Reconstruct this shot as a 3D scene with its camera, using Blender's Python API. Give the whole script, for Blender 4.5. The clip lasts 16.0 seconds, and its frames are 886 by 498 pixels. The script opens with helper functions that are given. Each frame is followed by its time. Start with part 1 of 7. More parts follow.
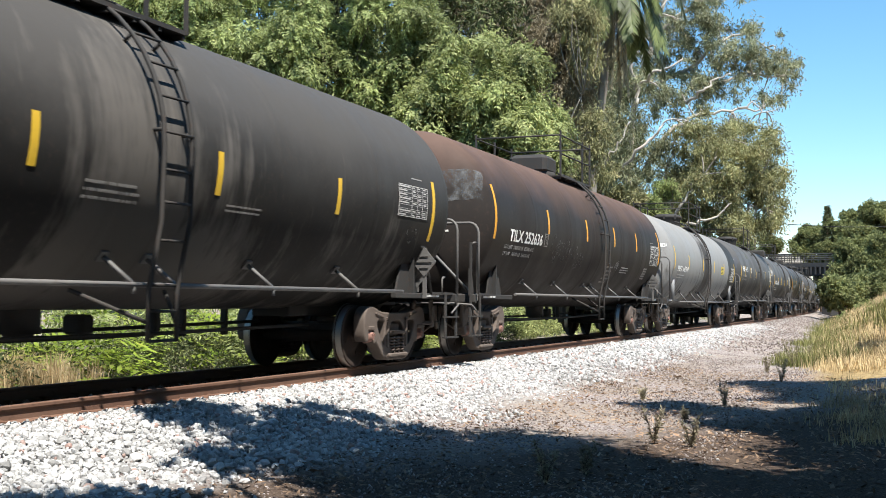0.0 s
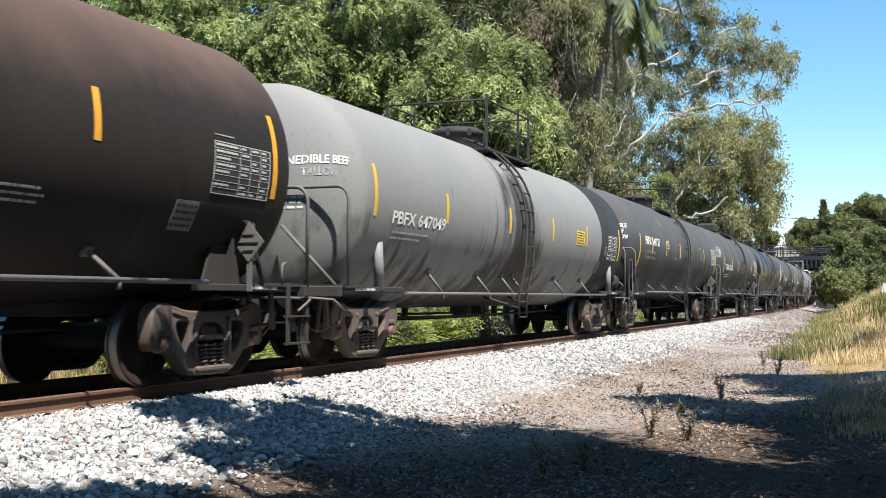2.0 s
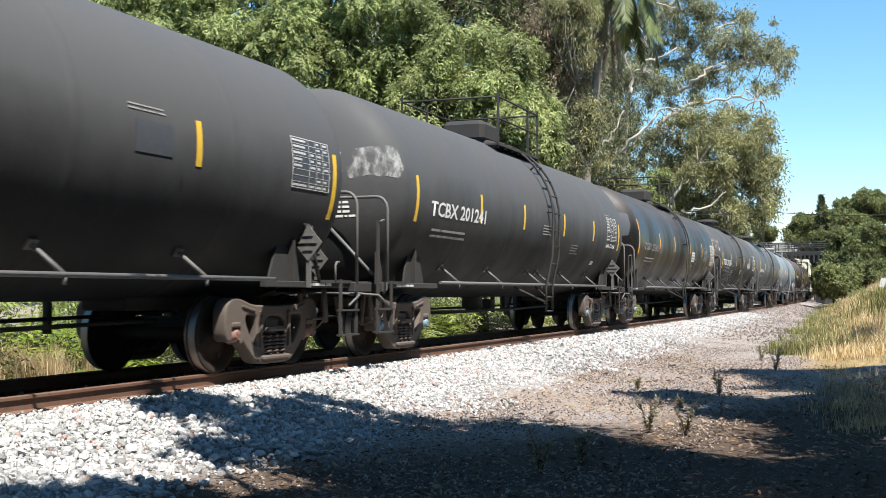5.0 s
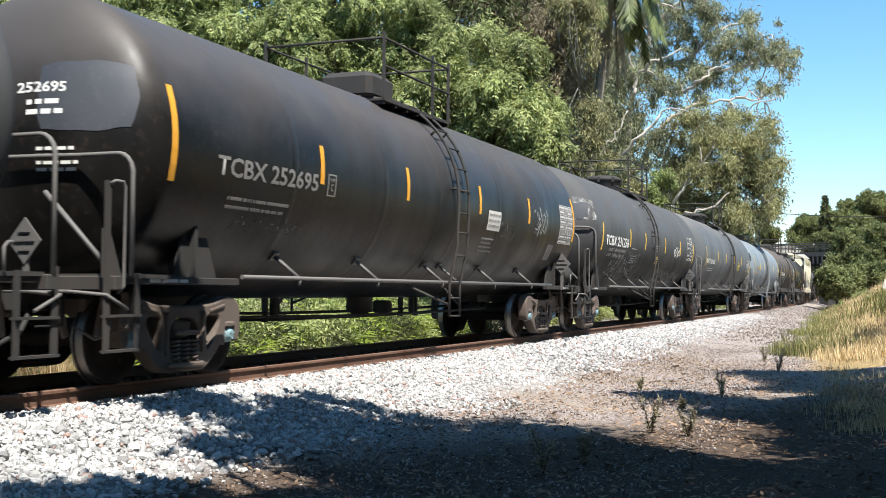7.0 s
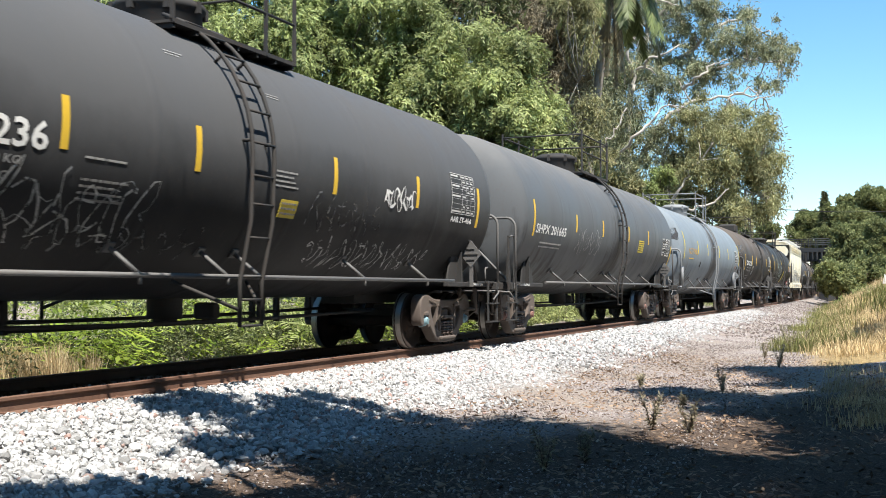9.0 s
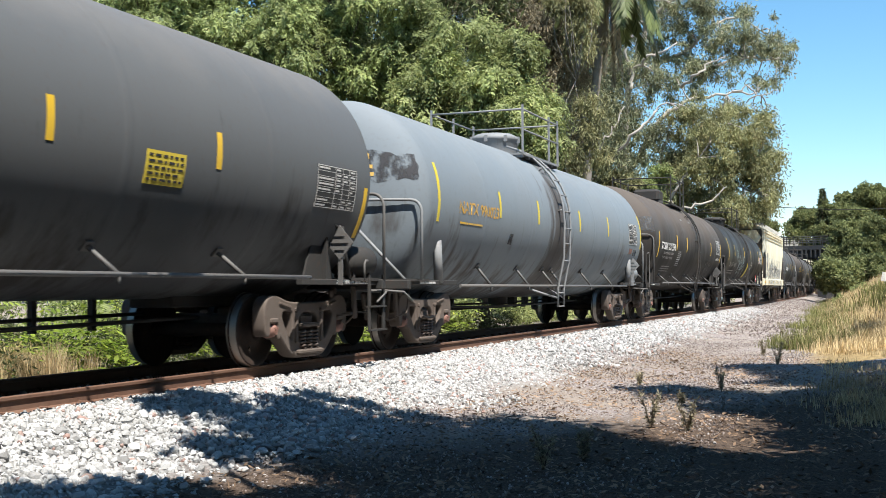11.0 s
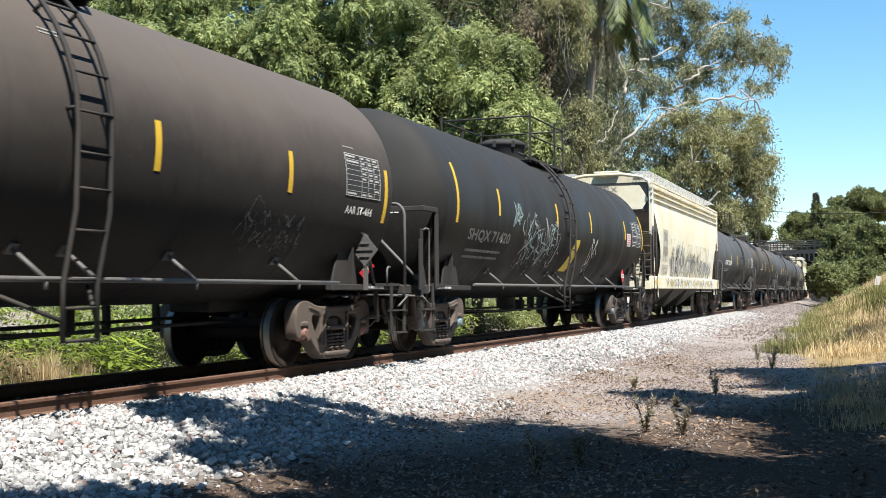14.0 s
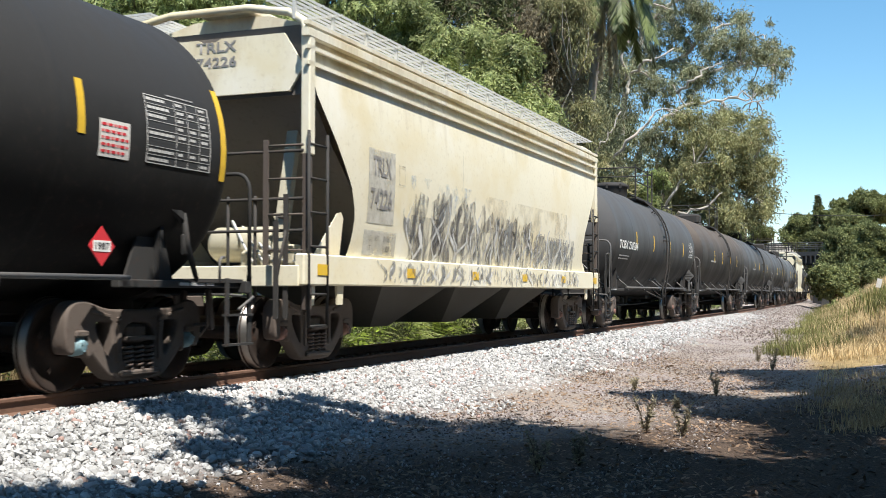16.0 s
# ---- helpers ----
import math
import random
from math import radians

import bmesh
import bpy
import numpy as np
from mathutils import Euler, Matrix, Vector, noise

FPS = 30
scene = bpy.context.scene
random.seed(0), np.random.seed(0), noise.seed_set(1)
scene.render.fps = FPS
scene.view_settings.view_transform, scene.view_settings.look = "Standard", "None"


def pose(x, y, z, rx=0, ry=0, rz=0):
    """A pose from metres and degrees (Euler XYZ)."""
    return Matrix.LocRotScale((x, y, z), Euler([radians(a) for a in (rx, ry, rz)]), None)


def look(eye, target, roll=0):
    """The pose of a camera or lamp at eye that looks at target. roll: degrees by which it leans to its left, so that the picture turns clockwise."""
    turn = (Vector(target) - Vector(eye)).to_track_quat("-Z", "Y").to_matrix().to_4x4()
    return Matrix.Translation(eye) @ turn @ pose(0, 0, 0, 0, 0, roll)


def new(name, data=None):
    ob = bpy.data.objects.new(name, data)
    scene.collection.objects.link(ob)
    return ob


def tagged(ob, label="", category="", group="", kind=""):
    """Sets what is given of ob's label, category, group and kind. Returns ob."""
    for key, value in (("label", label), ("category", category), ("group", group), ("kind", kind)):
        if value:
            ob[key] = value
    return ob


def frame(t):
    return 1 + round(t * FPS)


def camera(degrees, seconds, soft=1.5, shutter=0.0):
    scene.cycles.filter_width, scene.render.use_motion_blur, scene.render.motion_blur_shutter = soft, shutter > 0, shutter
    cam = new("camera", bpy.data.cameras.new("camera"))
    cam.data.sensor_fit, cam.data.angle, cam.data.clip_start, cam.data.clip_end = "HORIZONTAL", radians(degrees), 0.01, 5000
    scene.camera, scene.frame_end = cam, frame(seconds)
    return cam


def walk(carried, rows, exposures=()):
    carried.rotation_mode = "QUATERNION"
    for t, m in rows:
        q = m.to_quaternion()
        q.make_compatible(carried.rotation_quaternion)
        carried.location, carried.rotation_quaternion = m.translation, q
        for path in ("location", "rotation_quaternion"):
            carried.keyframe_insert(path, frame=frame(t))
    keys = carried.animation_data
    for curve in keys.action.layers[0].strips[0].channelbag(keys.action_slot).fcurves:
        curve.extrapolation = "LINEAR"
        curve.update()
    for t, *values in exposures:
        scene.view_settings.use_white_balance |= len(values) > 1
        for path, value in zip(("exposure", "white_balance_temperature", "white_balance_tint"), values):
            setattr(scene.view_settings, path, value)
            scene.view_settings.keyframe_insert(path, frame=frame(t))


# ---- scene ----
cam = camera(42.81, 16.0, soft=0.75, shutter=0.1)
EYE = (0.0, 0.0, 0.965)
YAW, PITCH = 22.07, 2.503
# seconds, yaw to the left, pitch up, lean: small sway of a camera held in place
SWAY = (
    (0.0, 0.173, 0.180, 0.29), (0.5, 0.090, 0.188, 0.08), (1.0, 0.006, 0.095, 0.02), (1.5, 0.000, 0.000, 0.00),
    (2.0, -0.014, -0.097, 0.11), (2.5, -0.073, -0.168, 0.10), (3.0, -0.132, -0.235, 0.19), (3.5, -0.175, -0.264, -0.01),
    (4.0, -0.186, -0.284, -0.13), (6.5, 0.033, -0.368, 0.34), (7.0, 0.054, -0.345, 0.28), (7.5, 0.047, -0.346, -0.03),
    (8.0, 0.028, -0.370, -0.20), (8.5, 0.008, -0.377, -0.18), (9.0, 0.038, -0.431, -0.13), (11.5, -0.081, -0.489, -0.36),
    (12.0, -0.133, -0.406, -0.34), (12.5, -0.187, -0.338, -0.10), (13.0, -0.264, -0.278, -0.20), (13.5, -0.322, -0.250, -0.42),
    (14.0, -0.336, -0.249, -0.45), (14.5, -0.294, -0.289, -0.30), (15.0, -0.244, -0.294, -0.19), (15.5, -0.254, -0.284, 0.01),
    (16.0, -0.263, -0.275, -0.04),
)


def view(yaw, tilt, lean):
    a, b = radians(YAW + yaw), radians(PITCH + tilt)
    d = Vector((-math.sin(a) * math.cos(b), math.cos(a) * math.cos(b), math.sin(b)))
    return look(EYE, Vector(EYE) + d * 10, lean)


walk(cam, [(t, view(a, b, c)) for t, a, b, c in SWAY], [(0.0, 1.10, 6400, 9.0), (3.0, 1.04, 6400, 9.0), (6.5, 1.12, 6400, 9.0), (9.0, 1.13, 6400, 9.0), (12.5, 0.93, 6400, 9.0), (14.5, 1.04, 6400, 9.0), (16.0, 0.88, 6400, 9.0)])

# ---- world, sun ----
SUN_EL, SUN_AZ = 60.0, 133.0  # height, and degrees clockwise from +y seen from above
sun_way = Vector((math.sin(radians(SUN_AZ)) * math.cos(radians(SUN_EL)), math.cos(radians(SUN_AZ)) * math.cos(radians(SUN_EL)), math.sin(radians(SUN_EL))))
world = bpy.data.worlds.new("sky")
scene.world = world
world.use_nodes = True
wn = world.node_tree.nodes
sky = wn.new("ShaderNodeTexSky")
sky.sky_type, sky.sun_disc = "NISHITA", False
sky.sun_elevation, sky.sun_rotation = radians(SUN_EL), radians(SUN_AZ)
sky.air_density, sky.dust_density, sky.ozone_density = 1.0, 0.0, 4.0
rich = wn.new("ShaderNodeHueSaturation")
rich.inputs["Hue"].default_value, rich.inputs["Saturation"].default_value, rich.inputs["Value"].default_value = 0.488, 1.15, 1.08
world.node_tree.links.new(sky.outputs[0], rich.inputs["Color"])
world.node_tree.links.new(rich.outputs[0], wn["Background"].inputs[0])
wn["Background"].inputs[1].default_value = 0.085
sun_data = bpy.data.lights.new("sun", "SUN")
sun_data.energy, sun_data.angle, sun_data.color = 5.0, radians(0.53), (1.0, 0.95, 0.87)
sun = new("sun", sun_data)
sun.matrix_world = look(sun_way * 200, (0, 0, 0))


# ---- materials ----
def mix_node(nt, fac, a, b, mode="MIX"):
    n = nt.nodes.new("ShaderNodeMix")
    n.data_type, n.blend_type = "RGBA", mode
    for sock, val in ((n.inputs[0], fac), (n.inputs[6], a), (n.inputs[7], b)):
        if hasattr(val, "links"):
            nt.links.new(val, sock)
        else:
            sock.default_value = val if not isinstance(val, tuple) else (*val, 1)[:4]
    return n.outputs[2]


def ramp(nt, src, stops):
    n = nt.nodes.new("ShaderNodeValToRGB")
    els = n.color_ramp.elements
    while len(els) < len(stops):
        els.new(0.5)
    for e, (pos, col) in zip(els, stops):
        e.position = pos
        e.color = (*col, 1) if isinstance(col, tuple) else (col, col, col, 1)
    nt.links.new(src, n.inputs[0])
    return n.outputs[0]


def noise_tex(nt, scale, detail=4, stretch=(1, 1, 1), rough=0.55, coords="Object"):
    tc = nt.nodes.new("ShaderNodeTexCoord")
    mp = nt.nodes.new("ShaderNodeMapping")
    mp.inputs["Scale"].default_value = stretch
    nt.links.new(tc.outputs[coords], mp.inputs[0])
    n = nt.nodes.new("ShaderNodeTexNoise")
    n.inputs["Scale"].default_value, n.inputs["Detail"].default_value, n.inputs["Roughness"].default_value = scale, detail, rough
    nt.links.new(mp.outputs[0], n.inputs[0])
    return n.outputs["Fac"]


def basic(name, col, rough=0.6, metal=0.0, spec=None):
    m = bpy.data.materials.new(name)
    m.use_nodes = True
    b = m.node_tree.nodes["Principled BSDF"]
    b.inputs["Base Color"].default_value = (*col, 1)
    b.inputs["Roughness"].default_value, b.inputs["Metallic"].default_value = rough, metal
    if spec is not None:
        b.inputs["Specular IOR Level"].default_value = spec
    return m, m.node_tree, b


def bump(nt, b, h, strength, dist=0.01):
    n = nt.nodes.new("ShaderNodeBump")
    n.inputs["Strength"].default_value, n.inputs["Distance"].default_value = strength, dist
    nt.links.new(h, n.inputs["Height"])
    nt.links.new(n.outputs[0], b.inputs["Normal"])


def painted(name, col, rough=0.45, wear=(0.10, 0.06, 0.04), amount=0.5, dust=(0.30, 0.26, 0.21), streak=True, spec=0.5):
    """Paint on steel with dust, streaks down the side and rust spots."""
    m, nt, b = basic(name, col, rough, 0, spec)
    big = ramp(nt, noise_tex(nt, 0.9, 5, (1, 1, 0.25) if streak else (1, 1, 1)), [(0.42, 0.0), (0.75, 1.0)])
    fine = ramp(nt, noise_tex(nt, 14, 6), [(0.55, 0.0), (0.8, 1.0)])
    s1 = nt.nodes.new("ShaderNodeMath")
    s1.operation = "MULTIPLY"
    nt.links.new(big, s1.inputs[0])
    s1.inputs[1].default_value = amount * 0.5
    c = mix_node(nt, s1.outputs[0], col, dust)
    s2 = nt.nodes.new("ShaderNodeMath")
    s2.operation = "MULTIPLY"
    nt.links.new(fine, s2.inputs[0])
    s2.inputs[1].default_value = amount
    c = mix_node(nt, s2.outputs[0], c, wear)
    nt.links.new(c, b.inputs["Base Color"])
    r = nt.nodes.new("ShaderNodeMapRange")
    nt.links.new(big, r.inputs[0])
    r.inputs[3].default_value, r.inputs[4].default_value = rough, min(rough + 0.3, 0.95)
    nt.links.new(r.outputs[0], b.inputs["Roughness"])
    bump(nt, b, fine, 0.15, 0.004)
    return m


# ---- mesh helpers ----
class Mesh:
    """Collects vertices and faces of one mesh."""

    def __init__(self):
        self.v, self.f, self.smooth = [], [], []

    def add(self, verts, faces, smooth=False):
        o = len(self.v)
        self.v += [tuple(p) for p in verts]
        self.f += [tuple(i + o for i in f) for f in faces]
        self.smooth += [smooth] * len(faces)
        return self

    def box(self, c, s, rx=0, ry=0, rz=0, cut=0.0):
        """A box with its corners cut by a small chamfer along z edges where asked."""
        m = pose(*c, rx, ry, rz)
        x, y, z = (a / 2 for a in s)
        if cut <= 0:
            vs = [m @ Vector(p) for p in ((-x, -y, -z), (x, -y, -z), (x, y, -z), (-x, y, -z), (-x, -y, z), (x, -y, z), (x, y, z), (-x, y, z))]
            return self.add(vs, [(0, 3, 2, 1), (4, 5, 6, 7), (0, 1, 5, 4), (1, 2, 6, 5), (2, 3, 7, 6), (3, 0, 4, 7)])
        k = cut
        ring = [(-x + k, -y), (x - k, -y), (x, -y + k), (x, y - k), (x - k, y), (-x + k, y), (-x, y - k), (-x, -y + k)]
        vs, fs = [], []
        for zz, g in ((-z, k), (-z + k, 0), (z - k, 0), (z, k)):
            for a, bb in ring:
                fa, fb = (x - g) / x, (y - g) / y
                vs.append(m @ Vector((a * fa, bb * fb, zz)))
        for r in range(3):
            for i in range(8):
                j = (i + 1) % 8
                fs.append((r * 8 + i, r * 8 + j, r * 8 + 8 + j, r * 8 + 8 + i))
        fs.append(tuple(range(7, -1, -1)))
        fs.append(tuple(range(24, 32)))
        return self.add(vs, fs)

    def tube(self, pts, r, seg=8, cap=True):
        """A round bar along a line of points; r one radius or one for each point."""
        pts = [Vector(p) for p in pts]
        rs = r if isinstance(r, (list, tuple)) else [r] * len(pts)
        vs, fs = [], []
        up = None
        for i, p in enumerate(pts):
            d = (pts[min(i + 1, len(pts) - 1)] - pts[max(i - 1, 0)]).normalized()
            if up is None:
                up = d.orthogonal().normalized()
            up = (up - d * up.dot(d)).normalized()
            w = d.cross(up)
            for k in range(seg):
                a = 2 * math.pi * k / seg
                vs.append(p + (up * math.cos(a) + w * math.sin(a)) * rs[i])
        for i in range(len(pts) - 1):
            for k in range(seg):
                j = (k + 1) % seg
                fs.append((i * seg + k, i * seg + j, (i + 1) * seg + j, (i + 1) * seg + k))
        self.add(vs, fs, True)
        if cap:
            o = len(self.v) - len(vs)
            self.f += [tuple(o + k for k in range(seg - 1, -1, -1)), tuple(o + (len(pts) - 1) * seg + k for k in range(seg))]
            self.smooth += [False, False]
        return self

    def turn(self, profile, axis="y", seg=48, m=None, smooth=True, a0=0.0, a1=360.0):
        """A profile of (along, radius) turned about an axis."""
        vs, fs = [], []
        full = abs(a1 - a0) >= 359.9
        n = seg if full else seg + 1
        for al, r in profile:
            for k in range(n):
                a = radians(a0 + (a1 - a0) * k / seg)
                c, s = r * math.cos(a), r * math.sin(a)
                p = Vector({"y": (c, al, s), "x": (al, c, s), "z": (c, s, al)}[axis])
                vs.append(m @ p if m else p)
        for i in range(len(profile) - 1):
            for k in range(n if full else n - 1):
                j = (k + 1) % n
                fs.append((i * n + k, (i + 1) * n + k, (i + 1) * n + j, i * n + j) if axis == "y" else (i * n + k, i * n + j, (i + 1) * n + j, (i + 1) * n + k))
        return self.add(vs, fs, smooth)

    def slab(self, outline, depth, m, smooth=False):
        """A flat outline of (a, b) pushed out to a thickness along the third axis of pose m."""
        n = len(outline)
        vs = [m @ Vector((a, b, -depth / 2)) for a, b in outline] + [m @ Vector((a, b, depth / 2)) for a, b in outline]
        fs = [tuple(range(n - 1, -1, -1)), tuple(range(n, 2 * n))] + [(i, (i + 1) % n, n + (i + 1) % n, n + i) for i in range(n)]
        return self.add(vs, fs, smooth)

    def data(self, name):
        me = bpy.data.meshes.new(name)
        me.from_pydata(self.v, [], self.f)
        me.polygons.foreach_set("use_smooth", self.smooth)
        return me


def part(name, mesh, material, parent=None, label="", at=None):
    """Links a mesh as one object under a thing or a part."""
    me = mesh if isinstance(mesh, bpy.types.Mesh) else mesh.data(name)
    if material and not me.materials:
        me.materials.append(material)
    ob = new(name, me)
    if parent:
        ob.parent = parent
    if at is not None:
        ob.matrix_basis = at
    return tagged(ob, label)


def bulk(name, verts, faces, material, parent=None, smooth=False):
    """One object from number arrays: verts (n, 3), faces (m, 3 or 4)."""
    me = bpy.data.meshes.new(name)
    nv, (nf, k) = len(verts), faces.shape
    me.vertices.add(nv)
    me.vertices.foreach_set("co", np.asarray(verts, np.float32).ravel())
    me.loops.add(nf * k)
    me.loops.foreach_set("vertex_index", faces.astype(np.int32).ravel())
    me.polygons.add(nf)
    me.polygons.foreach_set("loop_start", np.arange(0, nf * k, k, dtype=np.int32))
    me.polygons.foreach_set("use_smooth", np.full(nf, smooth))
    me.update(calc_edges=True)
    me.materials.append(material)
    ob = new(name, me)
    if parent:
        ob.parent = parent
    return ob


# ---- the track's line ----
TRACK_X, CURVE, CURVE_FROM, SPEED = -8.35, 0.00034, 9.4, 11.195


def on_track(s, b=0.0, z=0.0):
    """The place s metres along the track, b metres to its camera side."""
    e = max(s - CURVE_FROM, 0.0)
    a = CURVE * e
    return Vector((TRACK_X - CURVE * e * e / 2 + b * math.cos(a), s + b * math.sin(a), z))


def track_pose(s):
    e = max(s - CURVE_FROM, 0.0)
    return Matrix.Translation(on_track(s)) @ Matrix.Rotation(CURVE * e, 4, "Z")


# ---- ground, ballast, rails ----
def toe(s):
    """How far from the track the grassy bank beside the path begins."""
    return float(np.interp(s, (0, 26, 40, 75, 130), (6.8, 6.5, 5.9, 4.6, 3.9)))


def ground_z(b, s=0.0):
    """Height of the ground b metres to the camera side of the track's middle; further on the bank climbs to the bridge."""
    pts = ((-60, 3.0), (-22, 0.9), (-11, -0.1), (-6, -0.45), (-3.6, -0.55), (-2.0, -0.20), (-0.6, -0.185), (0.6, -0.185), (1.1, -0.155), (1.75, -0.19), (3.1, -0.50), (4.6, -0.60), (7.2, -0.60), (9.5, -0.35), (13, 0.25), (20, 0.9), (60, 2.5))
    z = float(np.interp(b, [p[0] for p in pts], [p[1] for p in pts]))
    climb = float(np.interp(s, (23, 32, 64, 130), (0, 1.0, 1.9, 1.5)))
    return z + climb * min(max((b - toe(s)) / 3.5, 0), 1.3)


def math_node(nt, op, *vals):
    n = nt.nodes.new("ShaderNodeMath")
    n.operation = op
    for sock, v in zip(n.inputs, vals):
        if hasattr(v, "links"):
            nt.links.new(v, sock)
        else:
            sock.default_value = v
    return n.outputs[0]


def ground_material():
    """Pale crushed rock beside the track, pinkish gravel further on, dust and shade-darkened dead leaves on the path.
    """
    m, nt, b = basic("ground_earth", (0.3, 0.25, 0.2), 0.95, 0, 0.1)
    tc = nt.nodes.new("ShaderNodeTexCoord")
    sep = nt.nodes.new("ShaderNodeSeparateXYZ")
    nt.links.new(tc.outputs["Object"], sep.inputs[0])
    x, y = sep.outputs[0], sep.outputs[1]
    e = math_node(nt, "MAXIMUM", math_node(nt, "SUBTRACT", y, CURVE_FROM), 0.0)
    mid_x = math_node(nt, "MULTIPLY", math_node(nt, "MULTIPLY", e, e), CURVE / 2)
    across = math_node(nt, "ADD", math_node(nt, "ADD", x, -TRACK_X), mid_x)
    wander = math_node(nt, "MULTIPLY", math_node(nt, "SUBTRACT", noise_tex(nt, 0.9, 6), 0.5), 1.8)
    edge = math_node(nt, "ADD", math_node(nt, "ADD", across, math_node(nt, "MULTIPLY", y, 0.018)), wander)
    fresh = ramp(nt, math_node(nt, "MULTIPLY", edge, 0.1), [(0.26, 1.0), (0.37, 0.0)])
    fresh = math_node(nt, "MULTIPLY", fresh, math_node(nt, "GREATER_THAN", across, 0.3))
    vor = nt.nodes.new("ShaderNodeTexVoronoi")
    vor.inputs["Scale"].default_value = 24
    nt.links.new(tc.outputs["Object"], vor.inputs[0])
    lumps = nt.nodes.new("ShaderNodeTexVoronoi")
    lumps.inputs["Scale"].default_value = 55
    nt.links.new(tc.outputs["Object"], lumps.inputs[0])
    white = ramp(nt, vor.outputs["Color"], [(0.1, (0.18, 0.175, 0.17)), (0.5, (0.29, 0.285, 0.28)), (0.9, (0.39, 0.385, 0.375))])
    pink = ramp(nt, lumps.outputs["Color"], [(0.15, (0.14, 0.115, 0.105)), (0.5, (0.27, 0.23, 0.215)), (0.85, (0.42, 0.38, 0.36))])
    soil = ramp(nt, noise_tex(nt, 25, 7), [(0.3, (0.19, 0.15, 0.12)), (0.7, (0.36, 0.31, 0.26))])
    rest = mix_node(nt, ramp(nt, noise_tex(nt, 0.7, 5), [(0.42, 0.0), (0.58, 0.8)]), pink, soil)
    # Dead-leaf brown near the camera, its darkness also standing for the trees' shade.
    litter_shade = ramp(nt, noise_tex(nt, 38, 7, (1, 1, 1), 0.7), [(0.30, (0.030, 0.022, 0.017)), (0.52, (0.090, 0.065, 0.050)), (0.75, (0.20, 0.15, 0.115))])
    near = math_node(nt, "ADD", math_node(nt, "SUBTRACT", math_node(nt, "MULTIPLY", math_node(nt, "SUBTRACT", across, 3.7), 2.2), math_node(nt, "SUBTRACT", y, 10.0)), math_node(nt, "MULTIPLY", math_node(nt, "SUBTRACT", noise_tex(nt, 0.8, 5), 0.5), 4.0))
    rest = mix_node(nt, ramp(nt, math_node(nt, "ADD", math_node(nt, "MULTIPLY", near, 0.1), 0.5), [(0.40, 0.0), (0.72, 1.0)]), rest, litter_shade)
    straw = ramp(nt, noise_tex(nt, 6, 6), [(0.3, (0.20, 0.14, 0.07)), (0.7, (0.40, 0.30, 0.15))])
    bank = math_node(nt, "ADD", math_node(nt, "SUBTRACT", across, math_node(nt, "SUBTRACT", 7.1, math_node(nt, "MULTIPLY", y, 0.030))), math_node(nt, "MULTIPLY", wander, 0.4))
    bank = math_node(nt, "MULTIPLY", ramp(nt, bank, [(0.0, 0.0), (0.5, 1.0)]), math_node(nt, "GREATER_THAN", y, 24.0))
    rest = mix_node(nt, bank, rest, straw)
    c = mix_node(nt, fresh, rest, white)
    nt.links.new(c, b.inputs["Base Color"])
    bump(nt, b, lumps.outputs["Distance"], 0.7, 0.02)
    return m


GROUND = ground_material()
STEEL_RUST = painted("rail_rust", (0.125, 0.066, 0.044), 0.75, (0.08, 0.04, 0.03), 0.6, (0.28, 0.19, 0.14), False, 0.3)
RAIL_TOP = basic("rail_head_polish", (0.45, 0.43, 0.41), 0.3, 1.0)[0]
TIE_WOOD = painted("tie_wood", (0.09, 0.07, 0.055), 0.9, (0.05, 0.04, 0.03), 0.6, (0.2, 0.17, 0.14), False, 0.2)


def make_ground():
    """One sheet to the horizon, with the track's bed raised."""
    bs = [-900, -300, -120, -60, -40, -22, -15, -11, -8, -6, -4.6, -3.6, -2.8, -2.0, -1.1, -0.6, 0.6, 1.1, 1.75, 2.4, 3.1, 3.4, 3.8, 4.2, 4.6, 5.0, 5.5, 6.3, 7.2, 8.2, 9.5, 11, 13, 16, 20, 30, 60, 150, 400, 900]
    ss = [-400, -150, -60, -30, -15] + [-8 + 1.0 * i for i in range(60)] + [52 + 4 * i for i in range(40)] + [240, 300, 420, 700, 1500]
    g, n = Mesh(), len(bs)
    vs, fs = [], []
    for s in ss:
        for b in bs:
            p = on_track(min(s, 300), b, 0)
            q = Vector((p.x if s <= 300 else p.x - (s - 300) * 0.1, s if s > 300 else p.y, 0))
            rough = 0.05 * noise.noise(Vector((q.x * 0.5, q.y * 0.5, 3))) if abs(b) > 3 else 0.0
            if abs(b) > 12:
                rough *= 6
            vs.append((q.x, q.y, ground_z(b, s) + rough))
    for i in range(len(ss) - 1):
        for k in range(n - 1):
            a = i * n + k
            fs.append((a, a + 1, a + n + 1, a + n))
    g.add(vs, fs, True)
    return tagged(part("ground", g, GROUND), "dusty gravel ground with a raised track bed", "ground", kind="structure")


make_ground()


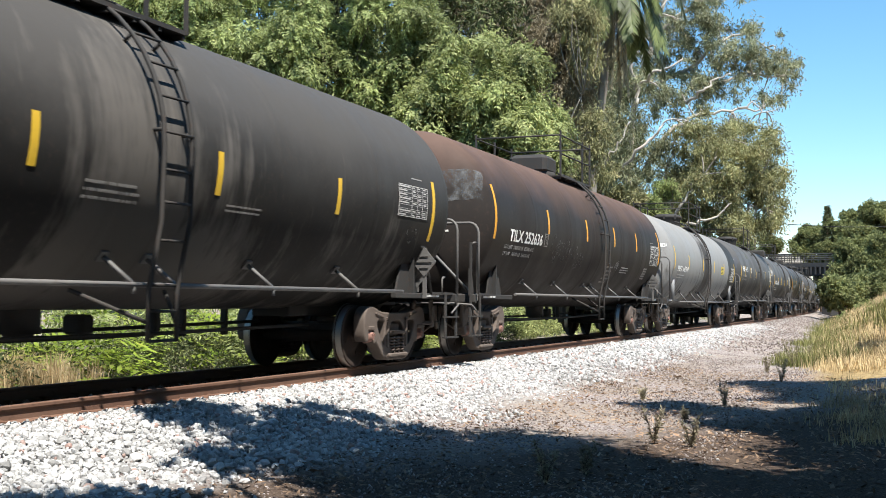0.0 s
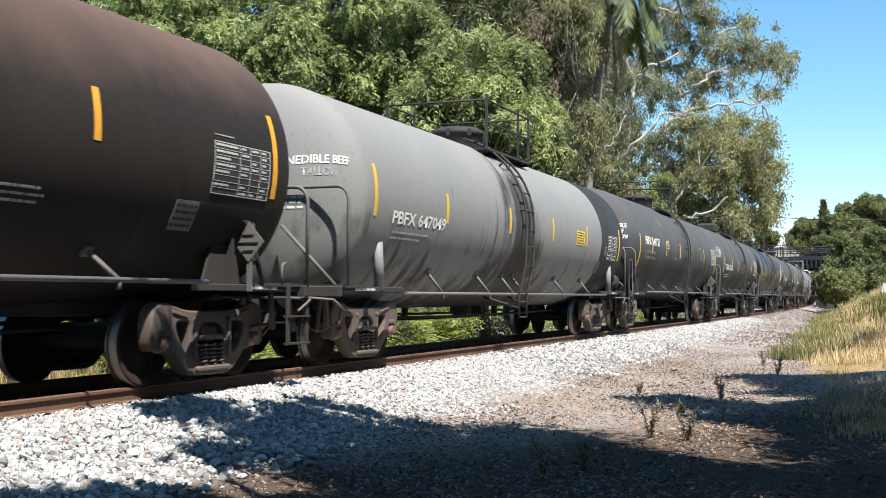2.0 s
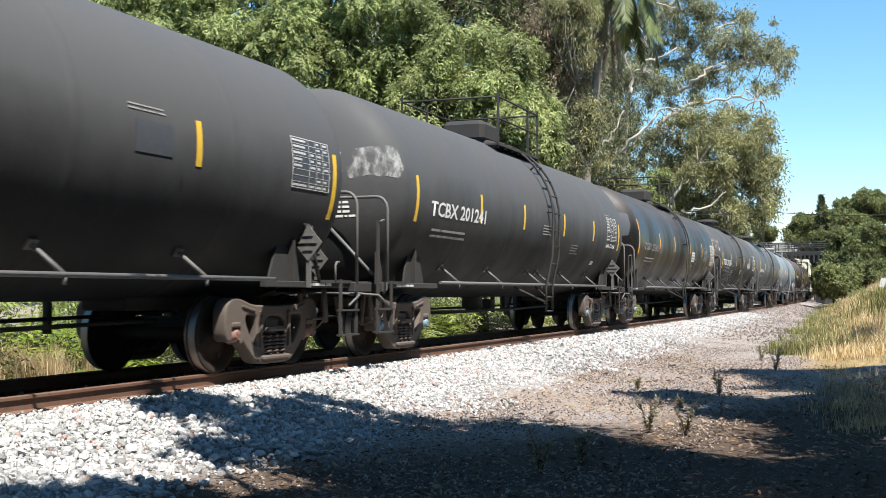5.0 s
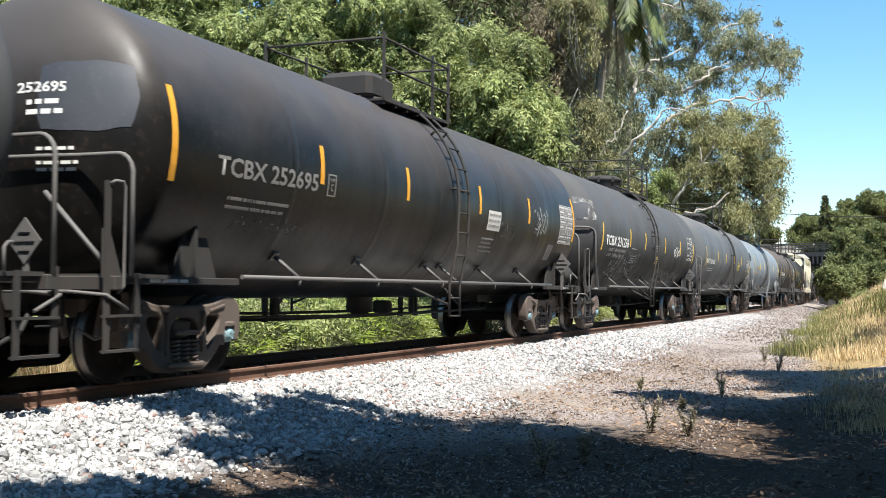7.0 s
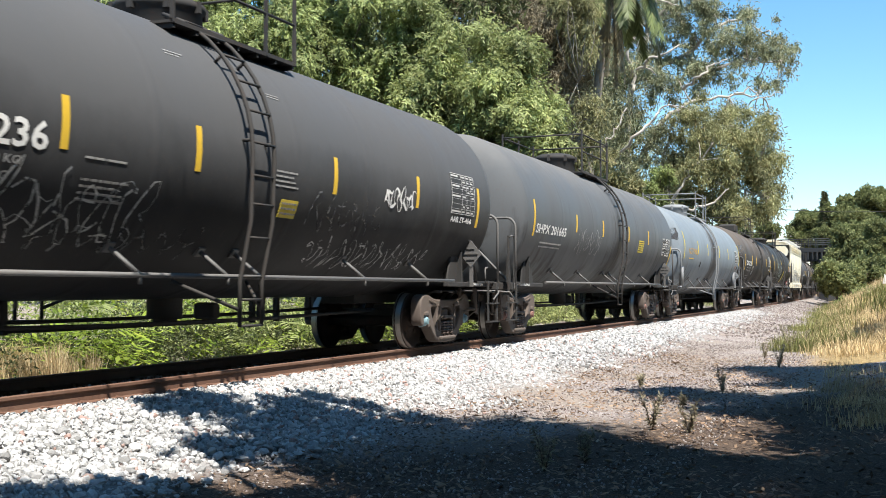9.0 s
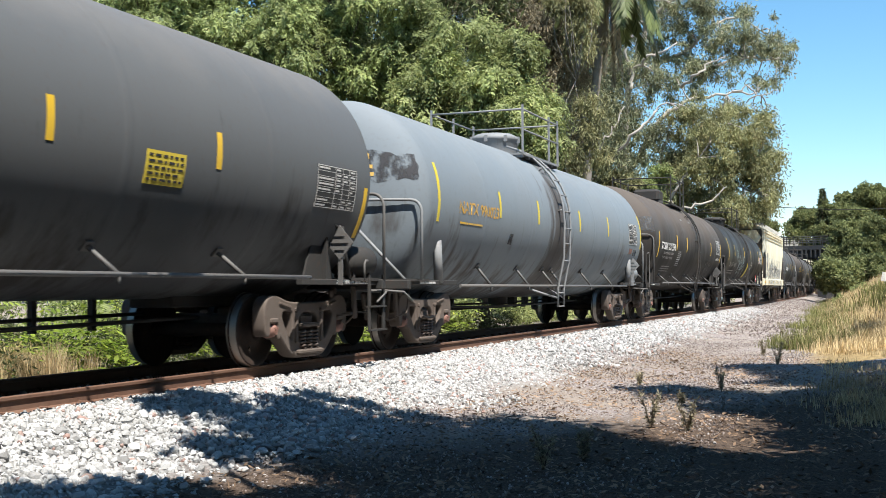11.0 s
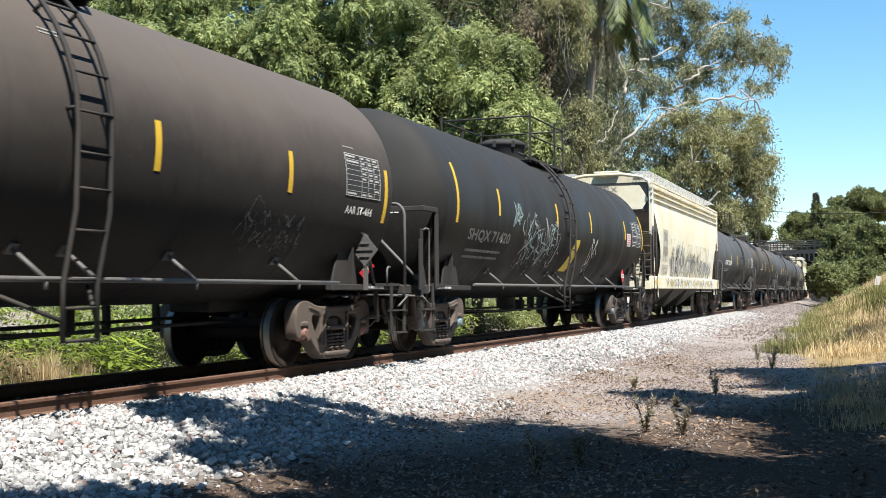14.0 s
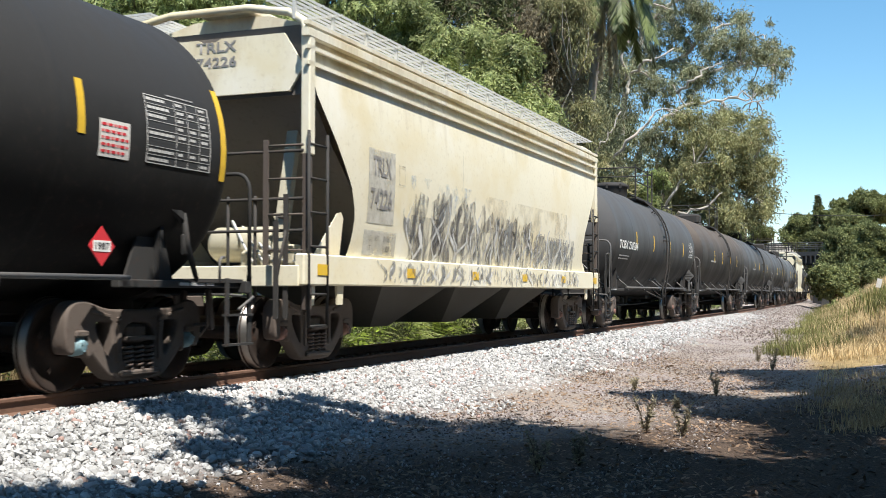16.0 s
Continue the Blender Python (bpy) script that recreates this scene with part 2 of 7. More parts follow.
def make_rails():
    prof = [(-0.07, -0.17), (0.07, -0.17), (0.07, -0.158), (0.012, -0.135), (0.012, -0.045), (0.037, -0.032), (0.037, -0.006), (0.028, 0.0), (-0.028, 0.0), (-0.037, -0.006), (-0.037, -0.032), (-0.012, -0.045), (-0.012, -0.135), (-0.07, -0.158)]
    anchor = Mesh().box((0, 0, 0), (0.20, 0.035, 0.05), cut=0.008).data("rail_anchor")
    for side in (1, -1):
        g = Mesh()
        vs, fs, n = [], [], len(prof)
        ss = [-60 + 4 * i for i in range(80)]
        for s in ss:
            for a, z in prof:
                p = on_track(s, side * 0.755 + a, z)
                vs.append(p)
        for i in range(len(ss) - 1):
            for k in range(n):
                j = (k + 1) % n
                fs.append((i * n + k, i * n + j, (i + 1) * n + j, (i + 1) * n + k))
        g.add(vs, fs)
        ob = part("rail", g, STEEL_RUST)
        ob.data.materials.append(RAIL_TOP)
        for p in ob.data.polygons:
            if p.normal.z > 0.9 and p.center.z > -0.004:
                p.material_index = 1
        tagged(ob, "rusty brown steel rail with a polished top", "rail", "rails of the track")
        for i in range(60):
            part("rail_anchor", anchor, STEEL_RUST, ob, at=Matrix.Translation((0, 0, 0)) @ track_pose(4.0 + i * 0.55) @ pose(side * 0.755, 0.14, -0.15))
    tie = Mesh().box((0, 0, 0), (2.6, 0.22, 0.16), cut=0.012).data("tie")
    for i in range(110):
        s = -14 + i * 0.55
        ob = part("railway_tie", tie, TIE_WOOD)
        ob.matrix_basis = Matrix.Translation((0, 0, -0.262)) @ track_pose(s)
        tagged(ob, "weathered dark wooden tie under the rails", "railway tie", "ties of the track")


make_rails()

# ---- freight car materials ----
TRUCK_STEEL = painted("truck_steel", (0.108, 0.086, 0.073), 0.75, (0.060, 0.032, 0.021), 0.6, (0.150, 0.122, 0.102), False, 0.3)
WHEEL_STEEL = painted("wheel_steel", (0.027, 0.020, 0.017), 0.75, (0.078, 0.036, 0.021), 0.7, (0.084, 0.054, 0.039), False, 0.2)
TREAD_STEEL = basic("wheel_tread_polish", (0.26, 0.24, 0.22), 0.42, 1.0)[0]
PRINT_WHITE = basic("print_white", (0.50, 0.49, 0.47), 0.7)[0]
FRAME_BLACK = painted("frame_black", (0.042, 0.041, 0.040), 0.65, (0.08, 0.045, 0.032), 0.5, (0.12, 0.10, 0.085), True, 0.12)
RAIL_GREY = painted("handrail_grey", (0.109, 0.105, 0.102), 0.6, (0.068, 0.034, 0.024), 0.5, (0.204, 0.184, 0.156), False)
WHITE_PAINT = painted("stencil_white", (0.72, 0.71, 0.68), 0.7, (0.3, 0.29, 0.28), 0.35, (0.45, 0.43, 0.4), False)
STENCIL_BLACK = basic("stencil_black", (0.03, 0.03, 0.03), 0.7)[0]
REFLECT_LEMON = painted("reflector_lemon", (0.60, 0.47, 0.03), 0.6, (0.40, 0.34, 0.08), 0.5, (0.5, 0.45, 0.25), False)
REFLECT_ORANGE = painted("reflector_orange", (0.72, 0.33, 0.025), 0.5, (0.35, 0.2, 0.03), 0.4, (0.6, 0.42, 0.12), False)
REFLECT_YELLOW = painted("reflector_yellow", (0.66, 0.42, 0.028), 0.5, (0.35, 0.2, 0.03), 0.4, (0.6, 0.42, 0.12), False)
SPRING = basic("spring_steel", (0.12, 0.09, 0.075), 0.6, 0.3)[0]
CAP_BLUE = painted("bearing_cap_blue", (0.17, 0.29, 0.33), 0.6, (0.10, 0.08, 0.07), 0.6, (0.3, 0.28, 0.25), False)
CAP_RUST = painted("bearing_cap_rust", (0.22, 0.11, 0.085), 0.7, (0.1, 0.05, 0.04), 0.6, (0.3, 0.22, 0.18), False)
RUBBER = basic("rubber_hose", (0.02, 0.02, 0.02), 0.8)[0]

PALE_STEEL = painted("frame_pale_steel", (0.20, 0.205, 0.21), 0.6, (0.12, 0.08, 0.06), 0.5, (0.24, 0.22, 0.2), False)


def tank_paint(name, col, rough, top=None, top_from=0.55, amount=0.45, band=None, soot_shade=None, spec=0.07):
    """Tank paint: dust and vertical runs; top: the upper side's rust and dust, on dark tanks also its light above a
    shaded belly.
    """
    m = painted(name, col, rough, (0.10, 0.065, 0.05), amount * 0.5, tuple(min(c + 0.055, 0.6) for c in col), True, spec)
    nt = m.node_tree
    b = nt.nodes["Principled BSDF"]
    src = b.inputs["Base Color"].links[0].from_socket
    tc = nt.nodes.new("ShaderNodeTexCoord")
    sep = nt.nodes.new("ShaderNodeSeparateXYZ")
    nt.links.new(tc.outputs["Object"], sep.inputs[0])
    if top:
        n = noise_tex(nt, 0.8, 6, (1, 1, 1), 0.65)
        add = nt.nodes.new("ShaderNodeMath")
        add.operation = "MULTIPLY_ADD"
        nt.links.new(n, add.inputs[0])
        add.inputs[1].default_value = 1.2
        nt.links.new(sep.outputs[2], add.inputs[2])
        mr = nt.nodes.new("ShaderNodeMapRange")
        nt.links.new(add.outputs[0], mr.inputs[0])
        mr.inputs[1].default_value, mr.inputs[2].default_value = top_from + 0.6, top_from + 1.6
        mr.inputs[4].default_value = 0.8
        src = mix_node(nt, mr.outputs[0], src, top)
    if soot_shade:  # spilled load burnt on beside the ladder, in runs; denser low down to paint the pale tanks' shaded belly
        at, wide, col3 = soot_shade
        near = math_node(nt, "SUBTRACT", 1.0, math_node(nt, "DIVIDE", math_node(nt, "ABSOLUTE", math_node(nt, "SUBTRACT", sep.outputs[1], at)), wide))
        near = math_node(nt, "MAXIMUM", near, 0.0)
        runs = noise_tex(nt, 1.6, 6, (1, 2.2, 0.28), 0.62)
        blot = noise_tex(nt, 0.55, 4, (1, 1, 1.6))
        amt = math_node(nt, "ADD", math_node(nt, "MULTIPLY", near, 0.40), math_node(nt, "ADD", math_node(nt, "MULTIPLY", runs, 1.1), math_node(nt, "MULTIPLY", blot, 0.7)))
        amt = math_node(nt, "SUBTRACT", amt, math_node(nt, "MULTIPLY", sep.outputs[2], 0.16))
        src = mix_node(nt, ramp(nt, math_node(nt, "MULTIPLY", amt, 0.5), [(0.52, 0.0), (0.63, 0.9)]), src, col3)
    if band:  # one end of the tank in another colour
        col2, y_from = band
        gt = nt.nodes.new("ShaderNodeMath")
        gt.operation = "GREATER_THAN"
        nt.links.new(sep.outputs[1], gt.inputs[0])
        gt.inputs[1].default_value = y_from
        src = mix_node(nt, gt.outputs[0], src, col2)
    nt.links.new(src, b.inputs["Base Color"])
    return m


# ---- running gear, built once ----
WHEEL_R, AXLE_HALF = 0.457, 0.889


def wheelset_mesh():
    g = Mesh()
    g.tube([(-1.06, 0, 0), (1.06, 0, 0)], 0.085, 14)
    for s in (1, -1):
        out = [(0.045, 0.10), (0.045, 0.16), (0.0, 0.20), (-0.01, 0.33), (0.055, 0.39), (0.06, 0.44)]
        tread = [(0.06, 0.44), (0.05, WHEEL_R), (-0.04, WHEEL_R + 0.004), (-0.055, WHEEL_R + 0.022), (-0.075, WHEEL_R + 0.026), (-0.08, WHEEL_R)]
        back = [(-0.08, WHEEL_R), (-0.08, 0.39), (-0.035, 0.34), (-0.03, 0.2), (-0.07, 0.16), (-0.07, 0.10)]
        for prof in (out, tread, back):
            g.turn([(s * (0.765 + a), r) for a, r in (prof if s < 0 else prof[::-1])], "x", 40)
        for k in range(4):
            a = k * math.pi / 2 + 0.3
            g.box((s * 0.80, 0.26 * math.cos(a), 0.26 * math.sin(a)), (0.012, 0.05, 0.05))
    me = g.data("wheelset")
    me.materials.append(WHEEL_STEEL)
    me.materials.append(TREAD_STEEL)
    for p in me.polygons:
        c = p.center
        r = math.hypot(c.y, c.z)
        if r > 0.447 and abs(p.normal.x) < 0.6 or (0.415 < r < 0.447 and abs(abs(c.x) - 0.82) < 0.02):
            p.material_index = 1
    return me


def rounded(pts, times=2):
    """A closed outline with its corners cut round."""
    for _ in range(times):
        out = []
        for (a, b), (c, d) in zip(pts, pts[1:] + pts[:1]):
            out += [(a * 0.78 + c * 0.22, b * 0.78 + d * 0.22), (a * 0.22 + c * 0.78, b * 0.22 + d * 0.78)]
        pts = out
    return pts


def casting(outlines, half, soft, smooth=2):
    """A flat casting with holes and rounded edges: outlines (a, b), thickness along the third axis."""
    cu = bpy.data.curves.new("casting", "CURVE")
    cu.dimensions, cu.fill_mode, cu.extrude, cu.bevel_depth, cu.bevel_resolution = "2D", "BOTH", half - soft, soft, 2
    for k, line in enumerate(outlines):
        pts = rounded(line, smooth)
        sp = cu.splines.new("POLY")
        sp.points.add(len(pts) - 1)
        for q, (a, b) in zip(sp.points, pts):
            q.co = (a, b, 0, 1)
        sp.use_cyclic_u = True
    ob = bpy.data.objects.new("casting", cu)
    me = bpy.data.meshes.new_from_object(ob)
    bpy.data.objects.remove(ob)
    bpy.data.curves.remove(cu)
    return [v.co.copy() for v in me.vertices], [tuple(f.vertices) for f in me.polygons]


def side_frame_mesh():
    """One cast side frame of a three-piece truck, in its own plane (y along, z up)."""
    g = Mesh()
    m = Matrix(((0, 0, 1, 0), (1, 0, 0, 0), (0, 1, 0, 0), (0, 0, 0, 1)))
    edge = [(0.30, 0.10), (0.42, 0.13), (0.56, 0.24), (0.70, 0.37), (0.735, 0.42), (0.745, 0.36), (0.785, 0.36), (0.785, 0.57), (0.81, 0.60), (0.97, 0.60), (0.99, 0.57), (0.99, 0.40), (1.05, 0.40), (1.085, 0.50), (1.095, 0.70), (1.06, 0.80), (0.98, 0.86), (0.86, 0.875), (0.74, 0.85), (0.58, 0.80), (0.38, 0.775)]
    hole = [(0.40, 0.30), (0.40, 0.68), (0.46, 0.705), (0.60, 0.715), (0.69, 0.69), (0.70, 0.60), (0.60, 0.44), (0.47, 0.29)]
    whole = edge + [(-a, b) for a, b in edge[::-1]]
    middle = [(-0.285, 0.19), (0.285, 0.19), (0.285, 0.69), (-0.285, 0.69)]
    vs, fs = casting([whole, hole, [(-a, b) for a, b in hole], middle], 0.095, 0.024)
    g.add([m @ v for v in vs], fs, True)
    for s in (1, -1):
        g.box((0, s * 0.89, 0.575), (0.23, 0.20, 0.07), cut=0.018)
        g.box((0.10, s * 0.335, 0.47), (0.04, 0.06, 0.40), cut=0.012)
        g.box((0.10, s * 0.62, 0.765), (0.03, 0.30, 0.035), rx=s * 12, cut=0.008)
        g.box((0.105, s * 0.335, 0.70), (0.05, 0.07, 0.06), cut=0.014)
    g.box((0, 0, 0.155), (0.30, 0.66, 0.06), cut=0.018)
    g.box((0, 0, 0.50), (0.30, 0.46, 0.05), cut=0.012)
    return g.data("side_frame")


def spring_mesh():
    g = Mesh()
    pts = [Vector((0.06 * math.cos(a), 0.06 * math.sin(a), 0.25 * a / (2 * math.pi * 5.5))) for a in np.linspace(0, 2 * math.pi * 5.5, 50)]
    g.tube(pts, 0.017, 5)
    return g.data("spring")


def bearing_mesh():
    g = Mesh()
    g.turn([(0.02, 0.0), (0.02, 0.04), (0.03, 0.058), (0.06, 0.064), (0.07, 0.088), (0.17, 0.105), (0.18, 0.06)][::-1], "x", 18, Matrix.Diagonal((-1, 1, 1, 1)) @ Matrix.Translation((-0.14, 0, 0)))
    for k in range(3):
        a = k * 2.094 + 0.5
        g.box((0.118, 0.040 * math.cos(a), 0.045 * math.sin(a)), (0.02, 0.02, 0.02))
    return g.data("bearing_cap")


def bolster_mesh():
    g = Mesh()
    g.box((0, 0, 0.545), (2.10, 0.36, 0.20), cut=0.03)
    g.box((0, 0, 0.68), (0.42, 0.40, 0.10), cut=0.02)
    for s in (1, -1):
        # brake beams
        g.box((0, s * 0.40, 0.40), (1.50, 0.07, 0.10))
        for e in (1, -1):
            g.box((e * 0.755, s * 0.425, 0.42), (0.09, 0.05, 0.30))
    g.tube([(0.3, -0.5, 0.36), (0.3, 0.5, 0.36)], 0.025, 6)
    return g.data("bolster")


M_WHEELSET, M_SIDE, M_SPRING, M_BEARING, M_BOLSTER = wheelset_mesh(), side_frame_mesh(), spring_mesh(), bearing_mesh(), bolster_mesh()
M_BEARING_RUST = M_BEARING.copy()
ROLLING = []  # every wheelset, to be turned in motions()


def make_truck(car, y, caps):
    y += 0.15
    t = part("truck", M_BOLSTER, TRUCK_STEEL, car, "dirty cast steel truck with coil springs", pose(0, y, 0))
    for s in (1, -1):
        f = part("side_frame", M_SIDE, TRUCK_STEEL, t, at=pose(s * 0.99, 0, 0))
        for i in range(3):
            for row in (0, 1):
                part("spring", M_SPRING, SPRING, f, at=pose(s * (0.07 - 0.13 * row), -0.17 + 0.17 * i, 0.19))
        for e in (1, -1):
            blue = caps and s > 0
            part("bearing_cap", M_BEARING if blue else M_BEARING_RUST, CAP_BLUE if blue else CAP_RUST, t, at=pose(s * 1.0, e * AXLE_HALF, WHEEL_R, 0, 0, 0 if s > 0 else 180))
    for e in (1, -1):
        w = part("wheelset", M_WHEELSET, None, t, at=pose(0, e * AXLE_HALF, WHEEL_R))
        ROLLING.append(w)
    return t


# ---- tank cars ----
TANK_Z, RAIL_B, RAIL_Z = 2.48, 1.52, 1.115
HEAD_IN, HEAD_DEEP = 0.52, 0.60  # head's crown behind the coupler's face, and its depth
TURN = 0.0


def set_height(tank_z, rail_z, turn):
    """Some cars ride lower; their lettering then lies a little further round the tank."""
    global TANK_Z, RAIL_Z, TURN
    TANK_Z, RAIL_Z, TURN = tank_z, rail_z, turn


def bent(g, rad, y, deg):
    """The place on a tank of that radius: y along, deg round from the level on the camera's side."""
    a = radians(deg + TURN)
    return Vector((rad * math.cos(a), y, rad * math.sin(a)))


def patch(g, rad, y0, y1, d0, d1, off=0.006, n=6):
    """A thin sheet that lies on the tank's side."""
    vs, fs = [], []
    for i in range(n + 1):
        d = d0 + (d1 - d0) * i / n
        vs += [bent(g, rad + off, y0, d), bent(g, rad + off, y1, d), bent(g, rad + off - 0.004, y0, d), bent(g, rad + off - 0.004, y1, d)]
    for i in range(n):
        a = 4 * i
        fs += [(a, a + 1, a + 5, a + 4), (a + 2, a + 6, a + 7, a + 3), (a, a + 4, a + 6, a + 2), (a + 1, a + 3, a + 7, a + 5)]
    fs += [(0, 2, 3, 1), (4 * n, 4 * n + 1, 4 * n + 3, 4 * n + 2)]
    return g.add(vs, fs)


def text_mesh(text, size, stretch=0.72):
    """Letters as a flat mesh, x along, y up, from the left end of the line."""
    cu = bpy.data.curves.new("letters", "FONT")
    cu.body, cu.size, cu.resolution_u, cu.offset = text, size, 2, 0.021
    ob = bpy.data.objects.new("letters", cu)
    me = bpy.data.meshes.new_from_object(ob)
    bpy.data.objects.remove(ob)
    bpy.data.curves.remove(cu)
    for v in me.vertices:
        v.co.x *= stretch
    return me


def fit_box(me, w, h):
    """Scales flat letters to a width and a height, from their lower left corner."""
    xs, ys = [v.co.x for v in me.vertices], [v.co.y for v in me.vertices]
    x0, y0 = min(xs), min(ys)
    kx, ky = w / (max(xs) - x0), h / (max(ys) - y0)
    for v in me.vertices:
        v.co.x, v.co.y = (v.co.x - x0) * kx, (v.co.y - y0) * ky
    return me


def tank_text(car, rad, text, y0, y1, d0, d1, mat, name="lettering", label=""):
    """Stencilled words bent round the tank's side between y0 and y1, d0 and d1."""
    me = fit_box(text_mesh(text, 1.0), y1 - y0, radians(d1 - d0) * rad)
    for v in me.vertices:
        a = radians(d0 + TURN) + v.co.y / rad
        v.co = Vector(((rad + 0.007) * math.cos(a), y0 + v.co.x, (rad + 0.007) * math.sin(a)))
    return part(name, me, mat, car, label, pose(0, 0, TANK_Z))


def head_frame(rad, half, a, d):
    """Place, right and up on the front head: a degrees in from the shell, d round from the level."""
    dep = HEAD_DEEP
    a, d = radians(a), radians(d + TURN * 1.3)
    p = Vector((rad * math.cos(a) * math.cos(d), -(half - dep) - dep * math.sin(a), rad * math.cos(a) * math.sin(d)))
    n = Vector((p.x / rad ** 2, (p.y + half - dep) / dep ** 2, p.z / rad ** 2)).normalized()
    ex = Vector((0, 0, 1)).cross(n).normalized()
    return p, ex, n.cross(ex)


def on_head(q, rad, half, off):
    dep = HEAD_DEEP
    c = Vector((q.x / rad, (q.y + half - dep) / dep, q.z / rad))
    k = (1 + off) / c.length
    return Vector((c.x * k * rad, c.y * k * dep - (half - dep), c.z * k * rad))


def head_text(car, rad, half, text, a, d, w, h, mat, label=""):
    """Words on the front head, centred at (a, d)."""
    p, ex, ey = head_frame(rad, half, a, d)
    me = fit_box(text_mesh(text, 1.0), w, h)
    for v in me.vertices:
        v.co = on_head(p + ex * (v.co.x - w / 2) + ey * (v.co.y - h / 2), rad, half, 0.008)
    return part("lettering", me, mat, car, label, pose(0, 0, TANK_Z))


def head_bars(car, rad, half, a, d, w, rows, h, mat, rg):
    """Rows of small marks on the front head."""
    p, ex, ey = head_frame(rad, half, a, d)
    g = Mesh()
    for r in range(rows):
        x = -w / 2
        end = w * rg.uniform(0.2, 0.5)
        y = -r * h * 2.0
        while x < end:
            l = rg.uniform(1.2, 3.5) * h
            g.add([on_head(p + ex * u + ey * v, rad, half, 0.008) for u, v in ((x, y), (x + l, y), (x + l, y + h), (x, y + h))], [(0, 1, 2, 3)])
            x += l + h * 0.7
    tagged(part("small_lettering", g, mat, car, "rows of small white stencil marks", pose(0, 0, TANK_Z)), kind="stuff")


def head_blob(car, rad, half, a, d, w, h, mat, seed, label, off=0.005, ragged=0.18):
    """A repainted or smeared patch of uneven outline on the front head."""
    rr = random.Random(seed)
    p, ex, ey = head_frame(rad, half, a, d)
    n, rings = 40, 5
    edge = []
    ph = [rr.uniform(0, 6.28) for _ in range(4)]
    for i in range(n):
        t = 2 * math.pi * i / n
        c, s_ = math.cos(t), math.sin(t)
        k = 1 / max(abs(c), abs(s_)) ** 0.75 * (1 + ragged * (0.45 * math.sin(2 * t + ph[0]) + 0.35 * math.sin(3 * t + ph[1]) + 0.3 * math.sin(5 * t + ph[2]) + 0.25 * math.sin(9 * t + ph[3])))
        edge.append((c * k * w / 2, s_ * k * h / 2))
    vs, fs = [on_head(p, rad, half, off)], []
    for r in range(1, rings + 1):
        vs += [on_head(p + ex * u * r / rings + ey * v * r / rings, rad, half, off) for u, v in edge]
    for i in range(n):
        j = (i + 1) % n
        fs.append((0, 1 + i, 1 + j))
        for r in range(rings - 1):
            o = 1 + r * n
            fs.append((o + i, o + n + i, o + n + j, o + j))
    part("paint_patch", Mesh().add(vs, fs, True), mat, car, label, pose(0, 0, TANK_Z))


def bars(g, rad, y, deg, rows, length, h, rng, gap=1.9):
    """Lines of small writing that cannot be read, as plain bars in word lengths."""
    for r in range(rows):
        p, d = y, deg - math.degrees(h * gap * r / rad)
        end = y + length * rng.uniform(0.75, 1.0)
        while p < end:
            w = min(rng.uniform(1.5, 4.5) * h, end - p)
            patch(g, rad, p, p + w, d, d + math.degrees(h / rad), n=1)
            p += w + h * 0.8


def stencil_table(car, rad, y0, y1, d0, d1, rng, dark=None):
    """The black data table with white rules and rows of marks."""
    plate = Mesh()
    patch(plate, rad, y0, y1, d0, d1)
    panel = part("data_panel", plate, dark or STENCIL_BLACK, car, "black data table with white ruled rows", pose(0, 0, TANK_Z))
    g = Mesh()
    k, w, h = math.degrees(1 / rad), y1 - y0, d1 - d0
    for i in range(9):
        d = d0 + (h - 0.3) * i / 8
        patch(g, rad, y0, y1, d, d + (0.009 if i in (0, 8) else 0.005) * k, 0.010, 1)
    for f in (0.0, 0.44, 0.63, 0.81, 0.988):
        patch(g, rad, y0 + w * f, y0 + w * f + (0.010 if f in (0.0, 0.988) else 0.005), d0, d1, 0.010, 3)
    for i in range(8):
        for f0, f1 in ((0.03, 0.41), (0.47, 0.60), (0.66, 0.78), (0.84, 0.96)):
            if rng.random() < 0.85 and i != 2:
                d, f = d0 + h * (i + 0.34) / 8, f0
                end = f0 + (f1 - f0) * rng.uniform(0.55, 1)
                while f < end:
                    l = min(rng.uniform(0.02, 0.07), end - f)
                    patch(g, rad, y0 + w * f, y0 + w * (f + l), d, d + h * 0.34 / 8, 0.010, 1)
                    f += l + 0.012
    tagged(part("table_print", g, PRINT_WHITE, panel, "white rules and small marks"), kind="stuff")


